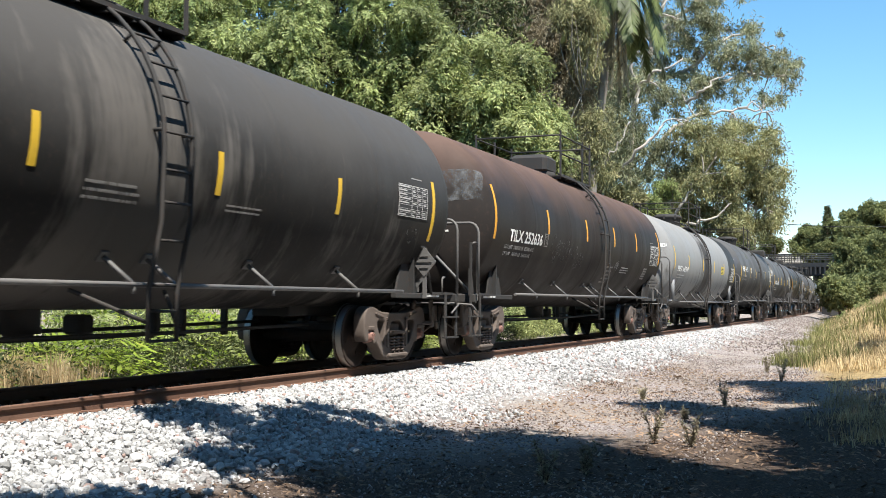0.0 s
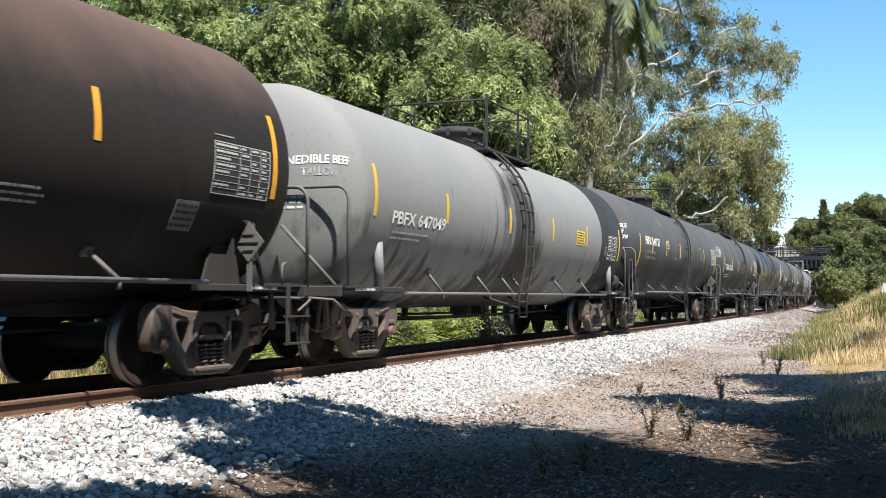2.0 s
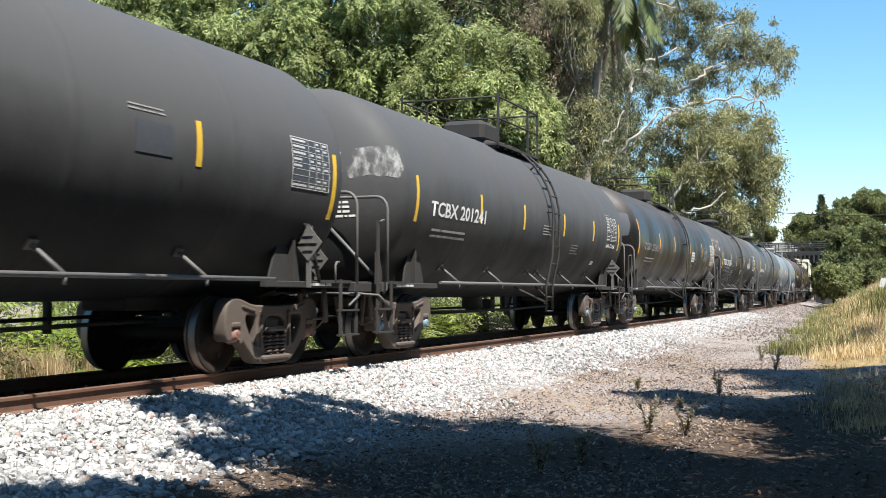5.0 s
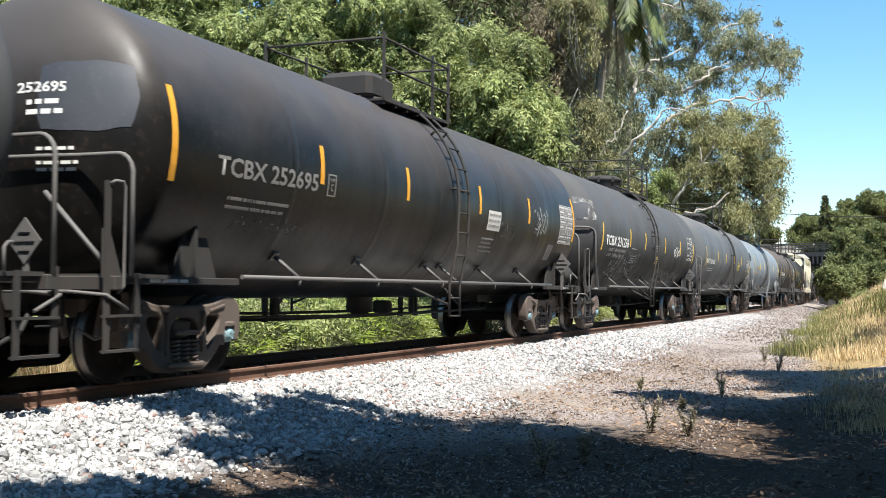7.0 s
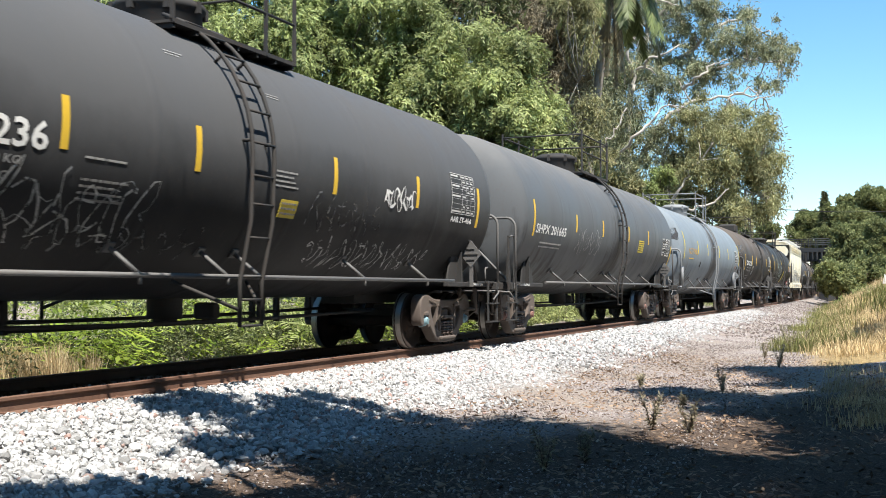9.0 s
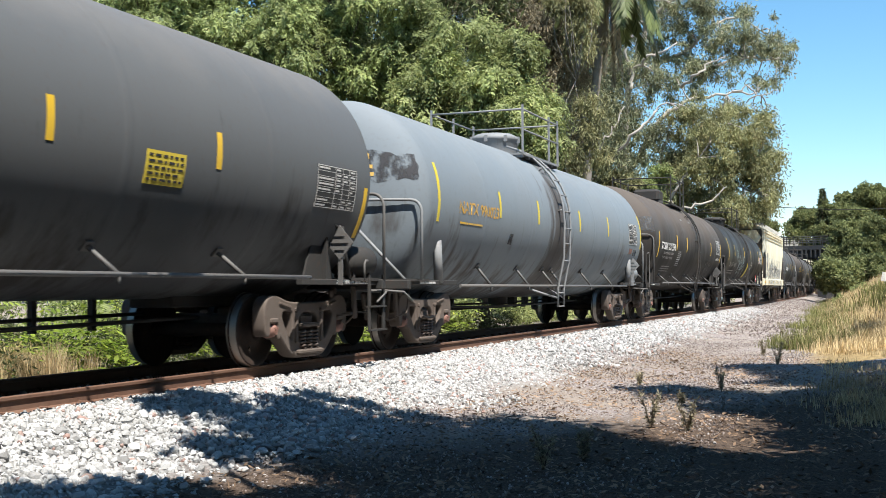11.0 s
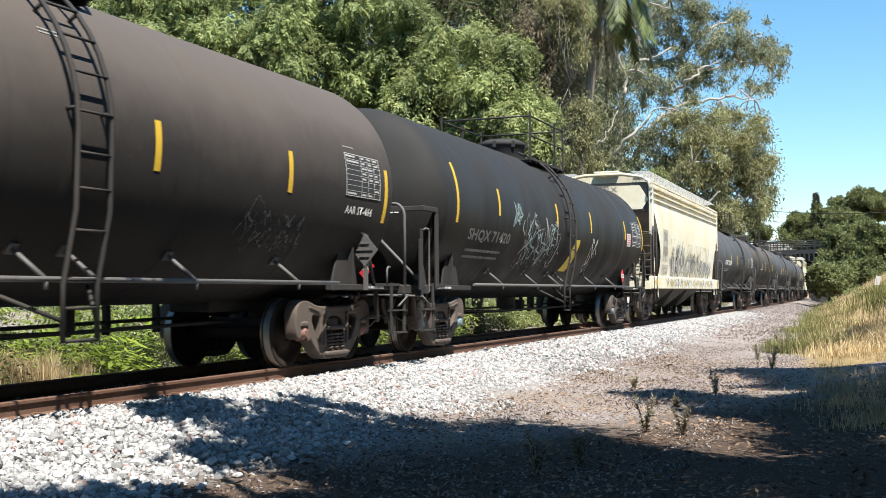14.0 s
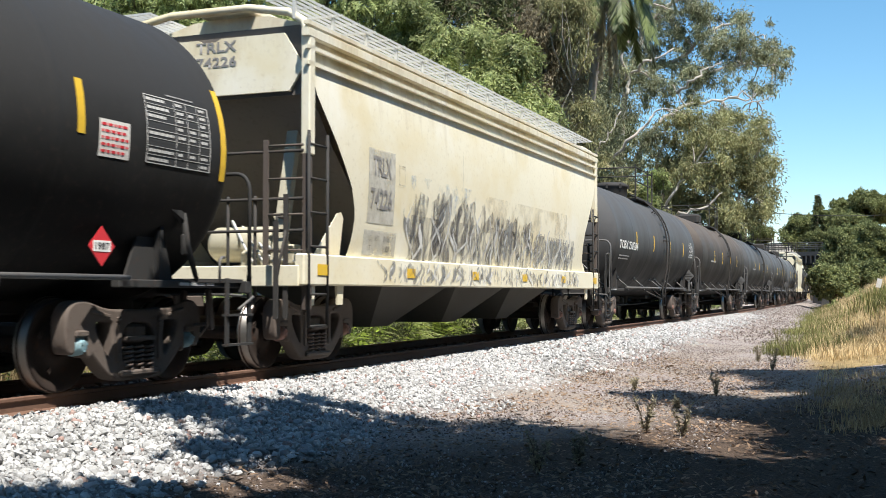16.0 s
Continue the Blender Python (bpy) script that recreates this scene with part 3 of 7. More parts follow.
def scrawl(car, rad, y, deg, length, height, mat, rng, loops=5, width=0.03, label="looping spray-paint scrawl"):
    """A spray-painted line that loops along the tank."""
    g, pts = Mesh(), []
    n = loops * 14
    ph, ph2 = rng.uniform(0, 6), rng.uniform(0, 6)
    amp = [rng.uniform(0.35, 1.0) for _ in range(loops + 2)]
    for i in range(n + 1):
        t = i / n
        k = t * loops
        am = amp[int(k)] * (1 - (k % 1)) + amp[int(k) + 1] * (k % 1)
        yy = y + length * t + 0.16 * height * math.sin(6.28 * k * 2 + ph)
        zz = height * 0.5 * (1 + am * math.sin(6.28 * k + ph2) + 0.25 * math.sin(6.28 * k * 2.7 + ph))
        pts.append((yy, deg + math.degrees(zz / rad)))
    vs, fs = [], []
    for i, (yy, d) in enumerate(pts):
        y2, d2 = pts[min(i + 1, n)]
        y1, d1 = pts[max(i - 1, 0)]
        a, b = y2 - y1, radians(d2 - d1) * rad
        l = math.hypot(a, b) or 1
        w = width * (0.6 + 0.4 * math.sin(i * 0.7))
        vs += [bent(g, rad + 0.008, yy - b / l * w / 2, d + math.degrees(a / l * w / 2 / rad)), bent(g, rad + 0.008, yy + b / l * w / 2, d - math.degrees(a / l * w / 2 / rad))]
    for i in range(n):
        fs.append((2 * i, 2 * i + 1, 2 * i + 3, 2 * i + 2))
    g.add(vs, fs)
    part("graffiti", g, mat, car, label, pose(0, 0, TANK_Z))


def tank_shell(rad, half, sag=0.0):
    """The jacketed tank: cylinder, jacket seams as low ribs, elliptical heads."""
    depth = HEAD_DEEP
    prof = []
    for i in range(13):
        a = math.pi / 2 * i / 12
        prof.append((-half + depth - depth * math.cos(a), max(rad * math.sin(a), 0.002)))
    prof += [(-half + depth + 0.06, rad), (-half + depth + 0.12, rad)]
    seams = [-half * 0.62, -half * 0.30, -0.42, 0.42, half * 0.30, half * 0.62]
    seams = seams[1:-1:2] if sag else seams
    for s in seams:
        prof += [(s - 0.10, rad), (s - 0.05, rad), (s - 0.045, rad + 0.0009), (s - 0.02, rad + 0.0009), (s + 0.02, rad + 0.0009), (s + 0.045, rad + 0.0009), (s + 0.05, rad), (s + 0.10, rad)]
    prof += [(-a, r) for a, r in prof[14::-1]]
    return Mesh().turn(prof, "y", 72)


def ladder(car, y, rad, mat, w=0.42, side=1, foot=0.56):
    """A side ladder that follows the tank from its top to a stirrup under the side rail."""
    whole = None
    for e in (-1, 1):
        g = Mesh()
        pts = [(side * (RAIL_B + 0.06), y + e * w / 2, foot), (side * (RAIL_B + 0.06), y + e * w / 2, RAIL_Z - 0.05), (side * (rad + 0.10), y + e * w / 2, TANK_Z - 0.75), (side * (rad + 0.12), y + e * w / 2, TANK_Z)]
        for d in range(8, 73, 8):
            p = bent(g, rad + 0.12, 0, d)
            pts.append((side * p.x, y + e * w / 2, TANK_Z + p.z))
        g.tube(pts, 0.026, 6)
        for d in (5, 40):
            p, q = bent(g, rad, 0, d), bent(g, rad + 0.12, 0, d)
            g.tube([(side * p.x, y + e * w / 2, TANK_Z + p.z), (side * q.x, y + e * w / 2, TANK_Z + q.z)], 0.02, 6)
        # splayed brace under the side rail
        g.tube([(side * 1.05, y + e * 0.75, RAIL_Z - 0.05), (side * (RAIL_B + 0.05), y + e * w / 2, 0.75)], 0.022, 6)
        if whole is None:
            whole = part("ladder", g, mat, car, "dark steel ladder curved over the tank")
        else:
            part("stringer", g, mat, whole)
    rung = Mesh().tube([(0, -w / 2, 0), (0, w / 2, 0)], 0.016, 6).data("rung")
    rung.materials.append(mat)
    for z in (foot + 0.01, 0.86, RAIL_Z, 1.55, 1.92):
        x = RAIL_B + 0.06 if z < RAIL_Z else RAIL_B + 0.06 + (rad + 0.10 - RAIL_B - 0.06) * (z - RAIL_Z) / (TANK_Z - 0.75 - RAIL_Z) if z < TANK_Z - 0.75 else rad + 0.11
        part("rung", rung, mat, whole, at=pose(side * x, y, z))
    for d in range(-8, 74, 12):
        p = bent(None, rad + 0.13, 0, d)
        part("rung", rung, mat, whole, at=pose(side * p.x, y, TANK_Z + p.z))


def tank_car(name, L, paint, label, s0, rad=1.62, caps=False, dome="box", steps=False, ladder_at=0.4, frame_mat=None, top_rail=1.32, placard=True, sill_words=None, posts=False, reservoir=False, front=(0.42, 1.32), square=False):
    """One tank car. Its length runs along y, the camera's side is +x, the rail's top is z = 0."""
    car = tagged(new("tank_car"), label, "tank car", "cars of the freight train")
    frame_mat = frame_mat or FRAME_BLACK
    under = FRAME_BLACK
    half = L / 2 - HEAD_IN
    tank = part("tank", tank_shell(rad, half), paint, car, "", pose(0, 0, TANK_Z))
    # side rails with their struts
    for s in (1, -1):
        g = Mesh()
        g.tube([(s * RAIL_B, -L / 2 + 2.6, RAIL_Z), (s * RAIL_B, L / 2 - 2.6, RAIL_Z)], 0.027, 8)
        part("side_rail", g, RAIL_GREY, car, "grey steel pipe rail")
        n = 6
        for i in range(n):
            y = (-4.75, -2.5, ladder_at - 0.38, ladder_at + 0.30, 2.45, 4.66)[i]
            d = -42
            p = bent(g, rad, 0, d)
            q = Mesh()
            q.tube([(s * p.x * 0.985, y - 0.09, TANK_Z + p.z * 0.985), (s * RAIL_B, y, RAIL_Z)], 0.027, 4)
            q.box((s * p.x, y - 0.09, TANK_Z + p.z), (0.05, 0.12, 0.12), ry=s * 42)
            q.tube([(s * RAIL_B, y, RAIL_Z), (s * RAIL_B, y, RAIL_Z - 0.09)], 0.022, 6)
            part("rail_strut", q, RAIL_GREY, car)
        ladder(car, ladder_at, rad, frame_mat, 0.46, s)
    # middle sill under the tank, brake gear, outlet
    g = Mesh()
    for e in (1, -1):
        part("draft_sill", Mesh().box((0, e * (L / 2 - 2.0), 0.92), (0.62, 3.6, 0.34), cut=0.02), under, car)
    g.turn([(0.55, 0.0), (0.55, 0.14), (0.62, 0.16), (0.62, 0.22), (0.95, 0.22)], "z", 16)
    part("bottom_outlet", g, under, car)
    part("steam_box", Mesh().box((0, 0.9, 0.70), (0.3, 0.2, 0.22), cut=0.03), under, car)
    g = Mesh()
    for x, z in ((-0.55, 0.62), (-0.62, 0.52), (0.28, 0.58)):
        g.tube([(x, -L / 2 + 3.2, z + 0.05), (x, -1.5, z), (x, 2.0, z), (x, L / 2 - 3.2, z + 0.05)], 0.024, 6)
    for y in (-3.2, -2.1, 2.9, 3.6, 4.6):
        g.box((-0.55, y, 0.70), (0.08, 0.07, 0.42))
    for y in (-2.6, 2.4):
        g.box((-0.1, y, 0.72), (0.10, 0.12, 0.30), cut=0.02)
    part("brake_piping", g, under, car, "black brake rods and pipes under the tank")
    g = Mesh()
    g.turn([(-0.32, 0.0), (-0.32, 0.10), (-0.26, 0.13), (0.26, 0.13), (0.32, 0.10), (0.32, 0.0)], "y", 18, pose(-0.75, -L / 2 + 3.6, 0.84))
    part("air_reservoir", g, under, car)
    # ends: bolster saddle plates, end sill, platform, rails, coupler
    for e in (-1, 1):
        ye = e * L / 2
        g = Mesh()
        g.box((0, ye - e * 0.44, 1.03), (3.06, 0.12, 0.14), cut=0.012)
        g.box((0, ye - e * 0.92, 1.10), (2.94, 0.90, 0.04))
        part("end_sill", g, under, car)
        for s in (1, -1):
            g = Mesh()
            g.box((s * 1.40, ye - e * 1.58, 1.06), (0.10, 2.15, 0.08), cut=0.01)
            part("side_sill", g, under, car)
            # saddle: an upright plate with a web
            g = Mesh()
            if posts:
                g.tube([(s * 1.44, ye - e * 1.9 - 0.14, TANK_Z - 0.64), (s * 1.41, ye - e * 1.9, 1.06)], 0.075, 12)
                part("saddle_post", g, PALE_STEEL, car)
                continue
            m = Matrix(((0, 0, 1, s * 1.30), (1, 0, 0, ye - e * 2.0), (0, 1, 0, 1.05), (0, 0, 0, 1)))
            g.slab([(-0.42, 0), (0.42, 0), (0.14, 0.78), (-0.05, 0.82)] if e > 0 else [(-0.42, 0), (0.42, 0), (0.05, 0.82), (-0.14, 0.78)], 0.03, m)
            g.box((s * 1.22, ye - e * 2.0 + e * 0.1, 1.45), (0.34, 0.05, 0.80))
            part("saddle_plate", g, frame_mat, car)
            # corner steps: flat uprights with treads, one of them rising above the sill, and a bent hand hold
            g = Mesh()
            y1, y2, x = ye - e * 0.34, ye - e * 0.80, s * 1.47
            g.box((x, y1, 1.18 if e < 0 else 0.77), (0.022, 0.075, 1.62 if e < 0 else 0.80))
            g.box((x, y2, 0.75), (0.022, 0.065, 0.76))
            for z in (0.39, 0.72):
                g.box((x, (y1 + y2) / 2, z), (0.085, abs(y1 - y2) + 0.06, 0.024))
            if e < 0:
                g.slab([(-0.05, 0), (0.24, 0), (0.05, 0.46), (-0.05, 0.46)], 0.014, Matrix(((0, 0, 1, x - s * 0.02), (-e, 0, 0, y1), (0, 1, 0, 1.08), (0, 0, 0, 1))))
            part("corner_step", g, frame_mat, car)
            g = Mesh()
            yh = y1 - e * 0.13
            g.tube([(x + s * 0.01, y1 - e * 0.02, 1.96), (x + s * 0.05, y1 - e * 0.05, 1.99), (x + s * 0.05, yh - e * 0.03, 1.99), (x + s * 0.05, yh - e * 0.06, 1.94), (x + s * 0.05, yh - e * 0.06, 1.0), (x, yh - e * 0.03, 0.93)] if e < 0 else [(x, ye - e * 0.95, 1.1), (x, ye - e * 0.95, 1.32), (x, ye - e * 0.91, 1.36), (x, ye - e * 0.85, 1.36)], 0.016, 6)
            part("hand_hold", g, RAIL_GREY if frame_mat is FRAME_BLACK else frame_mat, car)
            # hinged arm and valve box beside the saddle
            if e > 0:
                g = Mesh()
                g.box((s * 1.43, ye - 1.72, 1.80), (0.10, 0.30, 0.11), rx=-24, cut=0.02)
                g.tube([(s * 1.46, ye - 1.62, 1.80), (s * 1.47, ye - 1.56, 1.45), (s * 1.46, ye - 1.38, 1.12)], [0.03, 0.035, 0.025], 8)
                g.box((s * 1.45, ye - 1.58, 1.47), (0.05, 0.10, 0.22), cut=0.012)
                part("hinged_arm", g, frame_mat, car)
                part("valve_tag", Mesh().box((s * 1.40, ye - 1.26, 1.99), (0.03, 0.17, 0.27), ry=s * 24, rx=8, cut=0.006), PALE_STEEL, car, "bare metal tag plate")
        # slanting brace of the hand rail, uncoupling lever and hanging brake rods
        g = Mesh()
        if e < 0:
            g.tube([(0.62, ye + 0.46, 1.92), (1.44, ye + 0.52, 1.08)], 0.026, 6)
            part("rail_brace", g, RAIL_GREY if frame_mat is FRAME_BLACK else frame_mat, car)
        g = Mesh()
        g.tube([(1.50, ye - e * 0.62, 0.78), (1.50, ye - e * 0.30, 0.92), (1.10, ye - e * 0.26, 0.95), (0.28, ye - e * 0.20, 0.95), (0.12, ye - e * 0.10, 0.80)], 0.017, 6)
        part("uncoupling_lever", g, RAIL_GREY, car)
        g = Mesh()
        for bx, by, bz, hh, tilt in ((1.18, 0.70, 0.78, 0.46, 8), (0.95, 0.92, 0.74, 0.52, -14), (0.70, 0.62, 0.70, 0.44, 20), (1.05, 1.15, 0.80, 0.30, 0)):
            g.box((bx, ye - e * by, bz), (0.05, 0.09, hh), rx=tilt, cut=0.012)
        g.tube([(1.20, ye - e * 0.75, 0.62), (0.95, ye - e * 1.0, 0.60), (0.70, ye - e * 1.5, 0.66)], 0.022, 6)
        g.tube([(1.30, ye - e * 0.95, 0.98), (1.28, ye - e * 0.90, 0.60), (1.05, ye - e * 0.70, 0.48), (0.90, ye - e * 0.55, 0.62)], 0.014, 6)
        g.box((0.62, ye - e * 1.05, 0.80), (0.26, 0.34, 0.22), cut=0.04)
        part("brake_linkage", g, TRUCK_STEEL, car, "dirty steel brake levers and rods")
        # the round-cornered hand rail across the end
        g = Mesh()
        set_in, hz, x = (front[0], 1.01 + front[1], 1.58) if e < 0 else (0.42, 1.01 + top_rail, 1.52)

        def clear(px):
            """How far in the rail may lie there, just outside the tank's head."""
            k = min((px * px + (hz - TANK_Z) ** 2) / rad ** 2, 0.999)
            return ye - e * min(set_in, HEAD_IN + HEAD_DEEP * (1 - math.sqrt(1 - k)) - 0.07)

        yr = clear(x)
        arch = [(x, yr, 1.1), (x, yr, hz - 0.17), (x - 0.02, yr, hz - 0.10), (x - 0.06, yr, hz - 0.045), (x - 0.11, clear(x - 0.11), hz - 0.012)]
        arch += [(px, clear(px), hz) for px in (x - 0.17, 1.25, 1.1, 0.95, 0.75, 0.5, 0.2)]
        if e < 0 and square:
            for sx in (1, -1):
                g.box((sx * 1.50, yr, (1.05 + hz) / 2), (0.04, 0.12, hz - 1.05), cut=0.008)
                g.box((sx * 1.50, ye + 0.22, 1.42), (0.04, 0.09, 0.80), cut=0.008)
                g.box((sx * 1.50, (yr + ye + 0.36) / 2, hz - 0.04), (0.05, yr - ye - 0.36 + 0.06, 0.08), cut=0.01)
            g.box((0, ye + 0.36, hz - 0.04), (3.0, 0.05, 0.08), cut=0.01)
        else:
            g.tube(arch + [(-px, py, pz) for px, py, pz in arch[::-1]], 0.024, 8)
        part("end_rail", g, frame_mat if square or frame_mat is not FRAME_BLACK else RAIL_GREY, car, "square steel frame with flat posts" if square and e < 0 else "round-cornered steel hand rail")
        # diamond placard holders
        for px, py in ((0.44, ye - e * 0.40), (1.50, ye - e * 1.75)):
            if (e < 0) == (px > 1) or not placard:
                continue
            g = Mesh()
            m = Matrix(((1, 0, 0, px), (0, 0, -1, py), (0, 1, 0, 1.44 if px < 1 else 1.58), (0, 0, 0, 1)))
            zc = 1.44 if px < 1 else 1.58
            g.slab([(0, -0.23), (0.20, 0), (0, 0.23), (-0.20, 0)], 0.015, m)
            for zz in (-0.09, 0.0, 0.09):
                g.box((px, py - 0.014, zc + zz), (0.26 - 1.3 * abs(zz), 0.018, 0.016))
            g.box((px, py + 0.02, (zc + 1.08) / 2 - 0.06), (0.06, 0.03, zc - 1.08))
            part("placard_holder", g, frame_mat if frame_mat is not FRAME_BLACK else RAIL_GREY, car, "grey diamond placard holder")
        g = Mesh()
        g.box((0, ye - e * 0.34, 0.86), (0.14, 0.62, 0.16), cut=0.02)
        g.box((0.05, ye - e * 0.02, 0.86), (0.30, 0.16, 0.26), cut=0.05)
        g.box((0, ye - e * 0.58, 0.86), (0.40, 0.12, 0.34), cut=0.03)
        part("coupler", g, TRUCK_STEEL, car)
        g = Mesh()
        g.tube([(0.42, ye - e * 0.55, 0.82), (0.40, ye - e * 0.40, 0.55), (0.34, ye - e * 0.12, 0.42), (0.30, ye, 0.52)], 0.028, 7)
        g.tube([(0.75, ye - e * 0.60, 1.0), (0.78, ye - e * 0.55, 0.62), (0.5, ye - e * 0.5, 0.6)], 0.016, 6)
        part("brake_hose", g, RUBBER, car)
        if sill_words is None:
            for off, l in ((-0.32, 0.17), (-0.12, 0.26), (0.17, 0.14)):
                part("sill_lettering", Mesh().box((1.453, ye - e * 1.35 + off + l / 2, 1.06), (0.006, l, 0.032)), PRINT_WHITE, car)
        else:
            me = fit_box(text_mesh(sill_words, 1.0), 0.95, 0.045)
            for v in me.vertices:
                v.co = Vector((1.455, ye - e * 1.25 - 0.5 + v.co.x, 1.04 + v.co.y))
            part("sill_lettering", me, WHITE_PAINT, car)
    # air brake cylinder on the rear platform
    if reservoir:
        g = Mesh()
        g.turn([(-0.47, 0.0), (-0.47, 0.10), (-0.43, 0.18), (-0.36, 0.215), (0.36, 0.215), (0.43, 0.18), (0.47, 0.10), (0.47, 0.0)], "y", 24, pose(1.12, L / 2 - 0.62, 1.36))
        for k in (-0.25, 0.25):
            g.box((1.12, L / 2 - 0.62 + k, 1.16), (0.30, 0.06, 0.20))
        part("brake_cylinder", g, frame_mat, car)
    # top platform with its rail and the valve housing
    zt = TANK_Z + rad
    for s in (1, -1):
        g = Mesh()
        g.box((s * 0.86, 0, zt - 0.20), (0.36, 2.7, 0.03))
        for k in range(7):
            g.box((s * 0.86, -1.3 + k * 0.433, zt - 0.24), (0.36, 0.04, 0.06))
        g.box((s * 1.04, 0, zt - 0.195), (0.03, 2.7, 0.05))
        part("top_walkway", g, frame_mat, car, "black steel walkway on the tank's top")
    for s in (1, -1):
        x = s * 1.04
        for z in (0.42, 0.85):
            part("platform_rail", Mesh().tube([(x, -1.33, zt - 0.1 + z), (x, 1.33, zt - 0.1 + z)], 0.02, 6), frame_mat, car)
        for y in (-1.33, 0.62 if s > 0 else 0, 1.33):
            part("railing_post", Mesh().box((x, y, zt - 0.1 + 0.42), (0.04, 0.04, 1.06)), frame_mat, car)
    for y in (-1.33, 1.33):
        part("platform_rail", Mesh().tube([(-1.04, y, zt + 0.75), (1.04, y, zt + 0.75)], 0.02, 6), frame_mat, car)
    g = Mesh()
    if dome == "box":
        g.box((0, -0.15, zt + 0.20), (0.95, 0.95, 0.46), cut=0.09)
        g.turn([(-0.02, 0.55), (0.10, 0.55), (0.10, 0.0)], "z", 24, pose(0, -0.15, zt - 0.08))
    else:
        g.turn([(-0.25, 0.52), (0.22, 0.52), (0.25, 0.56), (0.32, 0.56), (0.40, 0.40), (0.43, 0.0)], "z", 28, pose(0, -0.15, zt))
        for k in range(8):
            a = k * 0.785
            g.box((0.56 * math.cos(a), -0.15 + 0.56 * math.sin(a), zt + 0.26), (0.07, 0.05, 0.14))
    g.box((0, 0.85, zt + 0.06), (0.42, 0.36, 0.30), cut=0.04)
    part("valve_housing", g, frame_mat, car)
    for e in (-1, 1):
        make_truck(car, e * (L / 2 - 2.0), caps)
    car["start"] = s0
    return car


def strips(car, rad, ys, d0, d1, mat=None, w=0.10):
    for y in ys:
        g = Mesh()
        patch(g, rad, y - w / 2, y + w / 2, d0, d1)
        part("reflective_strip", g, mat or REFLECT_YELLOW, car, "yellow reflective strip", pose(0, 0, TANK_Z))


# On the dark tanks, base and paler top also paint the shaded lower half.
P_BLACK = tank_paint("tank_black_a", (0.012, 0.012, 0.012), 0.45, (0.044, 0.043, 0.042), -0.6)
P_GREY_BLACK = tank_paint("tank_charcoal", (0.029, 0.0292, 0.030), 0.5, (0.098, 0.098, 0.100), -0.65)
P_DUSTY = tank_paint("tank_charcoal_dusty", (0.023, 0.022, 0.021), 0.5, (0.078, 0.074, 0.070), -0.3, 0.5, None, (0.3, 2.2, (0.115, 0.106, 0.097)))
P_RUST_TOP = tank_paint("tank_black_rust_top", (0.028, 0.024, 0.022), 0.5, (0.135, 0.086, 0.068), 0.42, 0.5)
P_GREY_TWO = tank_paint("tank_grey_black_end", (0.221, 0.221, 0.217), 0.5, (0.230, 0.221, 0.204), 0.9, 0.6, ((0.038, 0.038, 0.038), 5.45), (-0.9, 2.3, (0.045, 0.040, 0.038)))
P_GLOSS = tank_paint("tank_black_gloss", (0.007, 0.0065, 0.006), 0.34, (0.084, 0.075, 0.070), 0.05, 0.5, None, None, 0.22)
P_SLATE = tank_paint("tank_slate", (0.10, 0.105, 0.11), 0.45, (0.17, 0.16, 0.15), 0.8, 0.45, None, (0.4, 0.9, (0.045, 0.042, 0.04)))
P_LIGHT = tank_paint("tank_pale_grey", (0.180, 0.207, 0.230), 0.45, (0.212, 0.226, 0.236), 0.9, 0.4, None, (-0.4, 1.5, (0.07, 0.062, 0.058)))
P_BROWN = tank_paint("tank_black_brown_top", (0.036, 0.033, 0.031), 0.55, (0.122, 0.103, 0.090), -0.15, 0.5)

GAPS = (0.3, 17.74, 35.18, 52.86, 70.20, 86.60, 103.90, 120.65, 138.20, 156.05, 172.72, 190.67, 207.40, 222.60, 239.60, 256.60, 273.40, 288.50, 303.0, 318.0, 334.0)
CARS = []


def add_car(i, paint, label, **kw):
    a, b = GAPS[i], GAPS[i + 1]
    car = tank_car("tank_car", b - a, paint, label, (a + b) / 2, **kw)
    CARS.append(car)
    return car, b - a

rng = random.Random(7)


def smudge(name, col, scale, stretch, lo, hi, rough=0.75):
    """Paint that covers only in part, worn through in grains and streaks."""
    m, nt, b = basic(name, col, rough, 0, 0.2)
    fac = ramp(nt, noise_tex(nt, scale, 7, stretch, 0.68), [(lo, 0.0), (hi, 1.0)])
    tr = nt.nodes.new("ShaderNodeBsdfTransparent")
    mx = nt.nodes.new("ShaderNodeMixShader")
    nt.links.new(fac, mx.inputs[0])
    nt.links.new(tr.outputs[0], mx.inputs[1])
    nt.links.new(b.outputs[0], mx.inputs[2])
    nt.links.new(mx.outputs[0], nt.nodes["Material Output"].inputs[0])
    return m


GRAF_AQUA = basic("spray_aqua", (0.30, 0.40, 0.39), 0.7)[0]
GRAF_WHITE = smudge("spray_white", (0.40, 0.40, 0.39), 9, (1, 1, 1), 0.36, 0.52)
GRAF_FAINT = smudge("spray_faint", (0.16, 0.16, 0.16), 9, (1, 1, 1), 0.40, 0.60)
YELLOW_CARD = painted("card_yellow", (0.62, 0.47, 0.04), 0.6, (0.4, 0.3, 0.05), 0.4, (0.5, 0.42, 0.15), False)
WHITE_CARD = painted("card_white", (0.62, 0.60, 0.56), 0.6, (0.3, 0.28, 0.25), 0.4, (0.45, 0.42, 0.38), False)
RED_PAINT = basic("placard_red", (0.55, 0.03, 0.04), 0.5)[0]
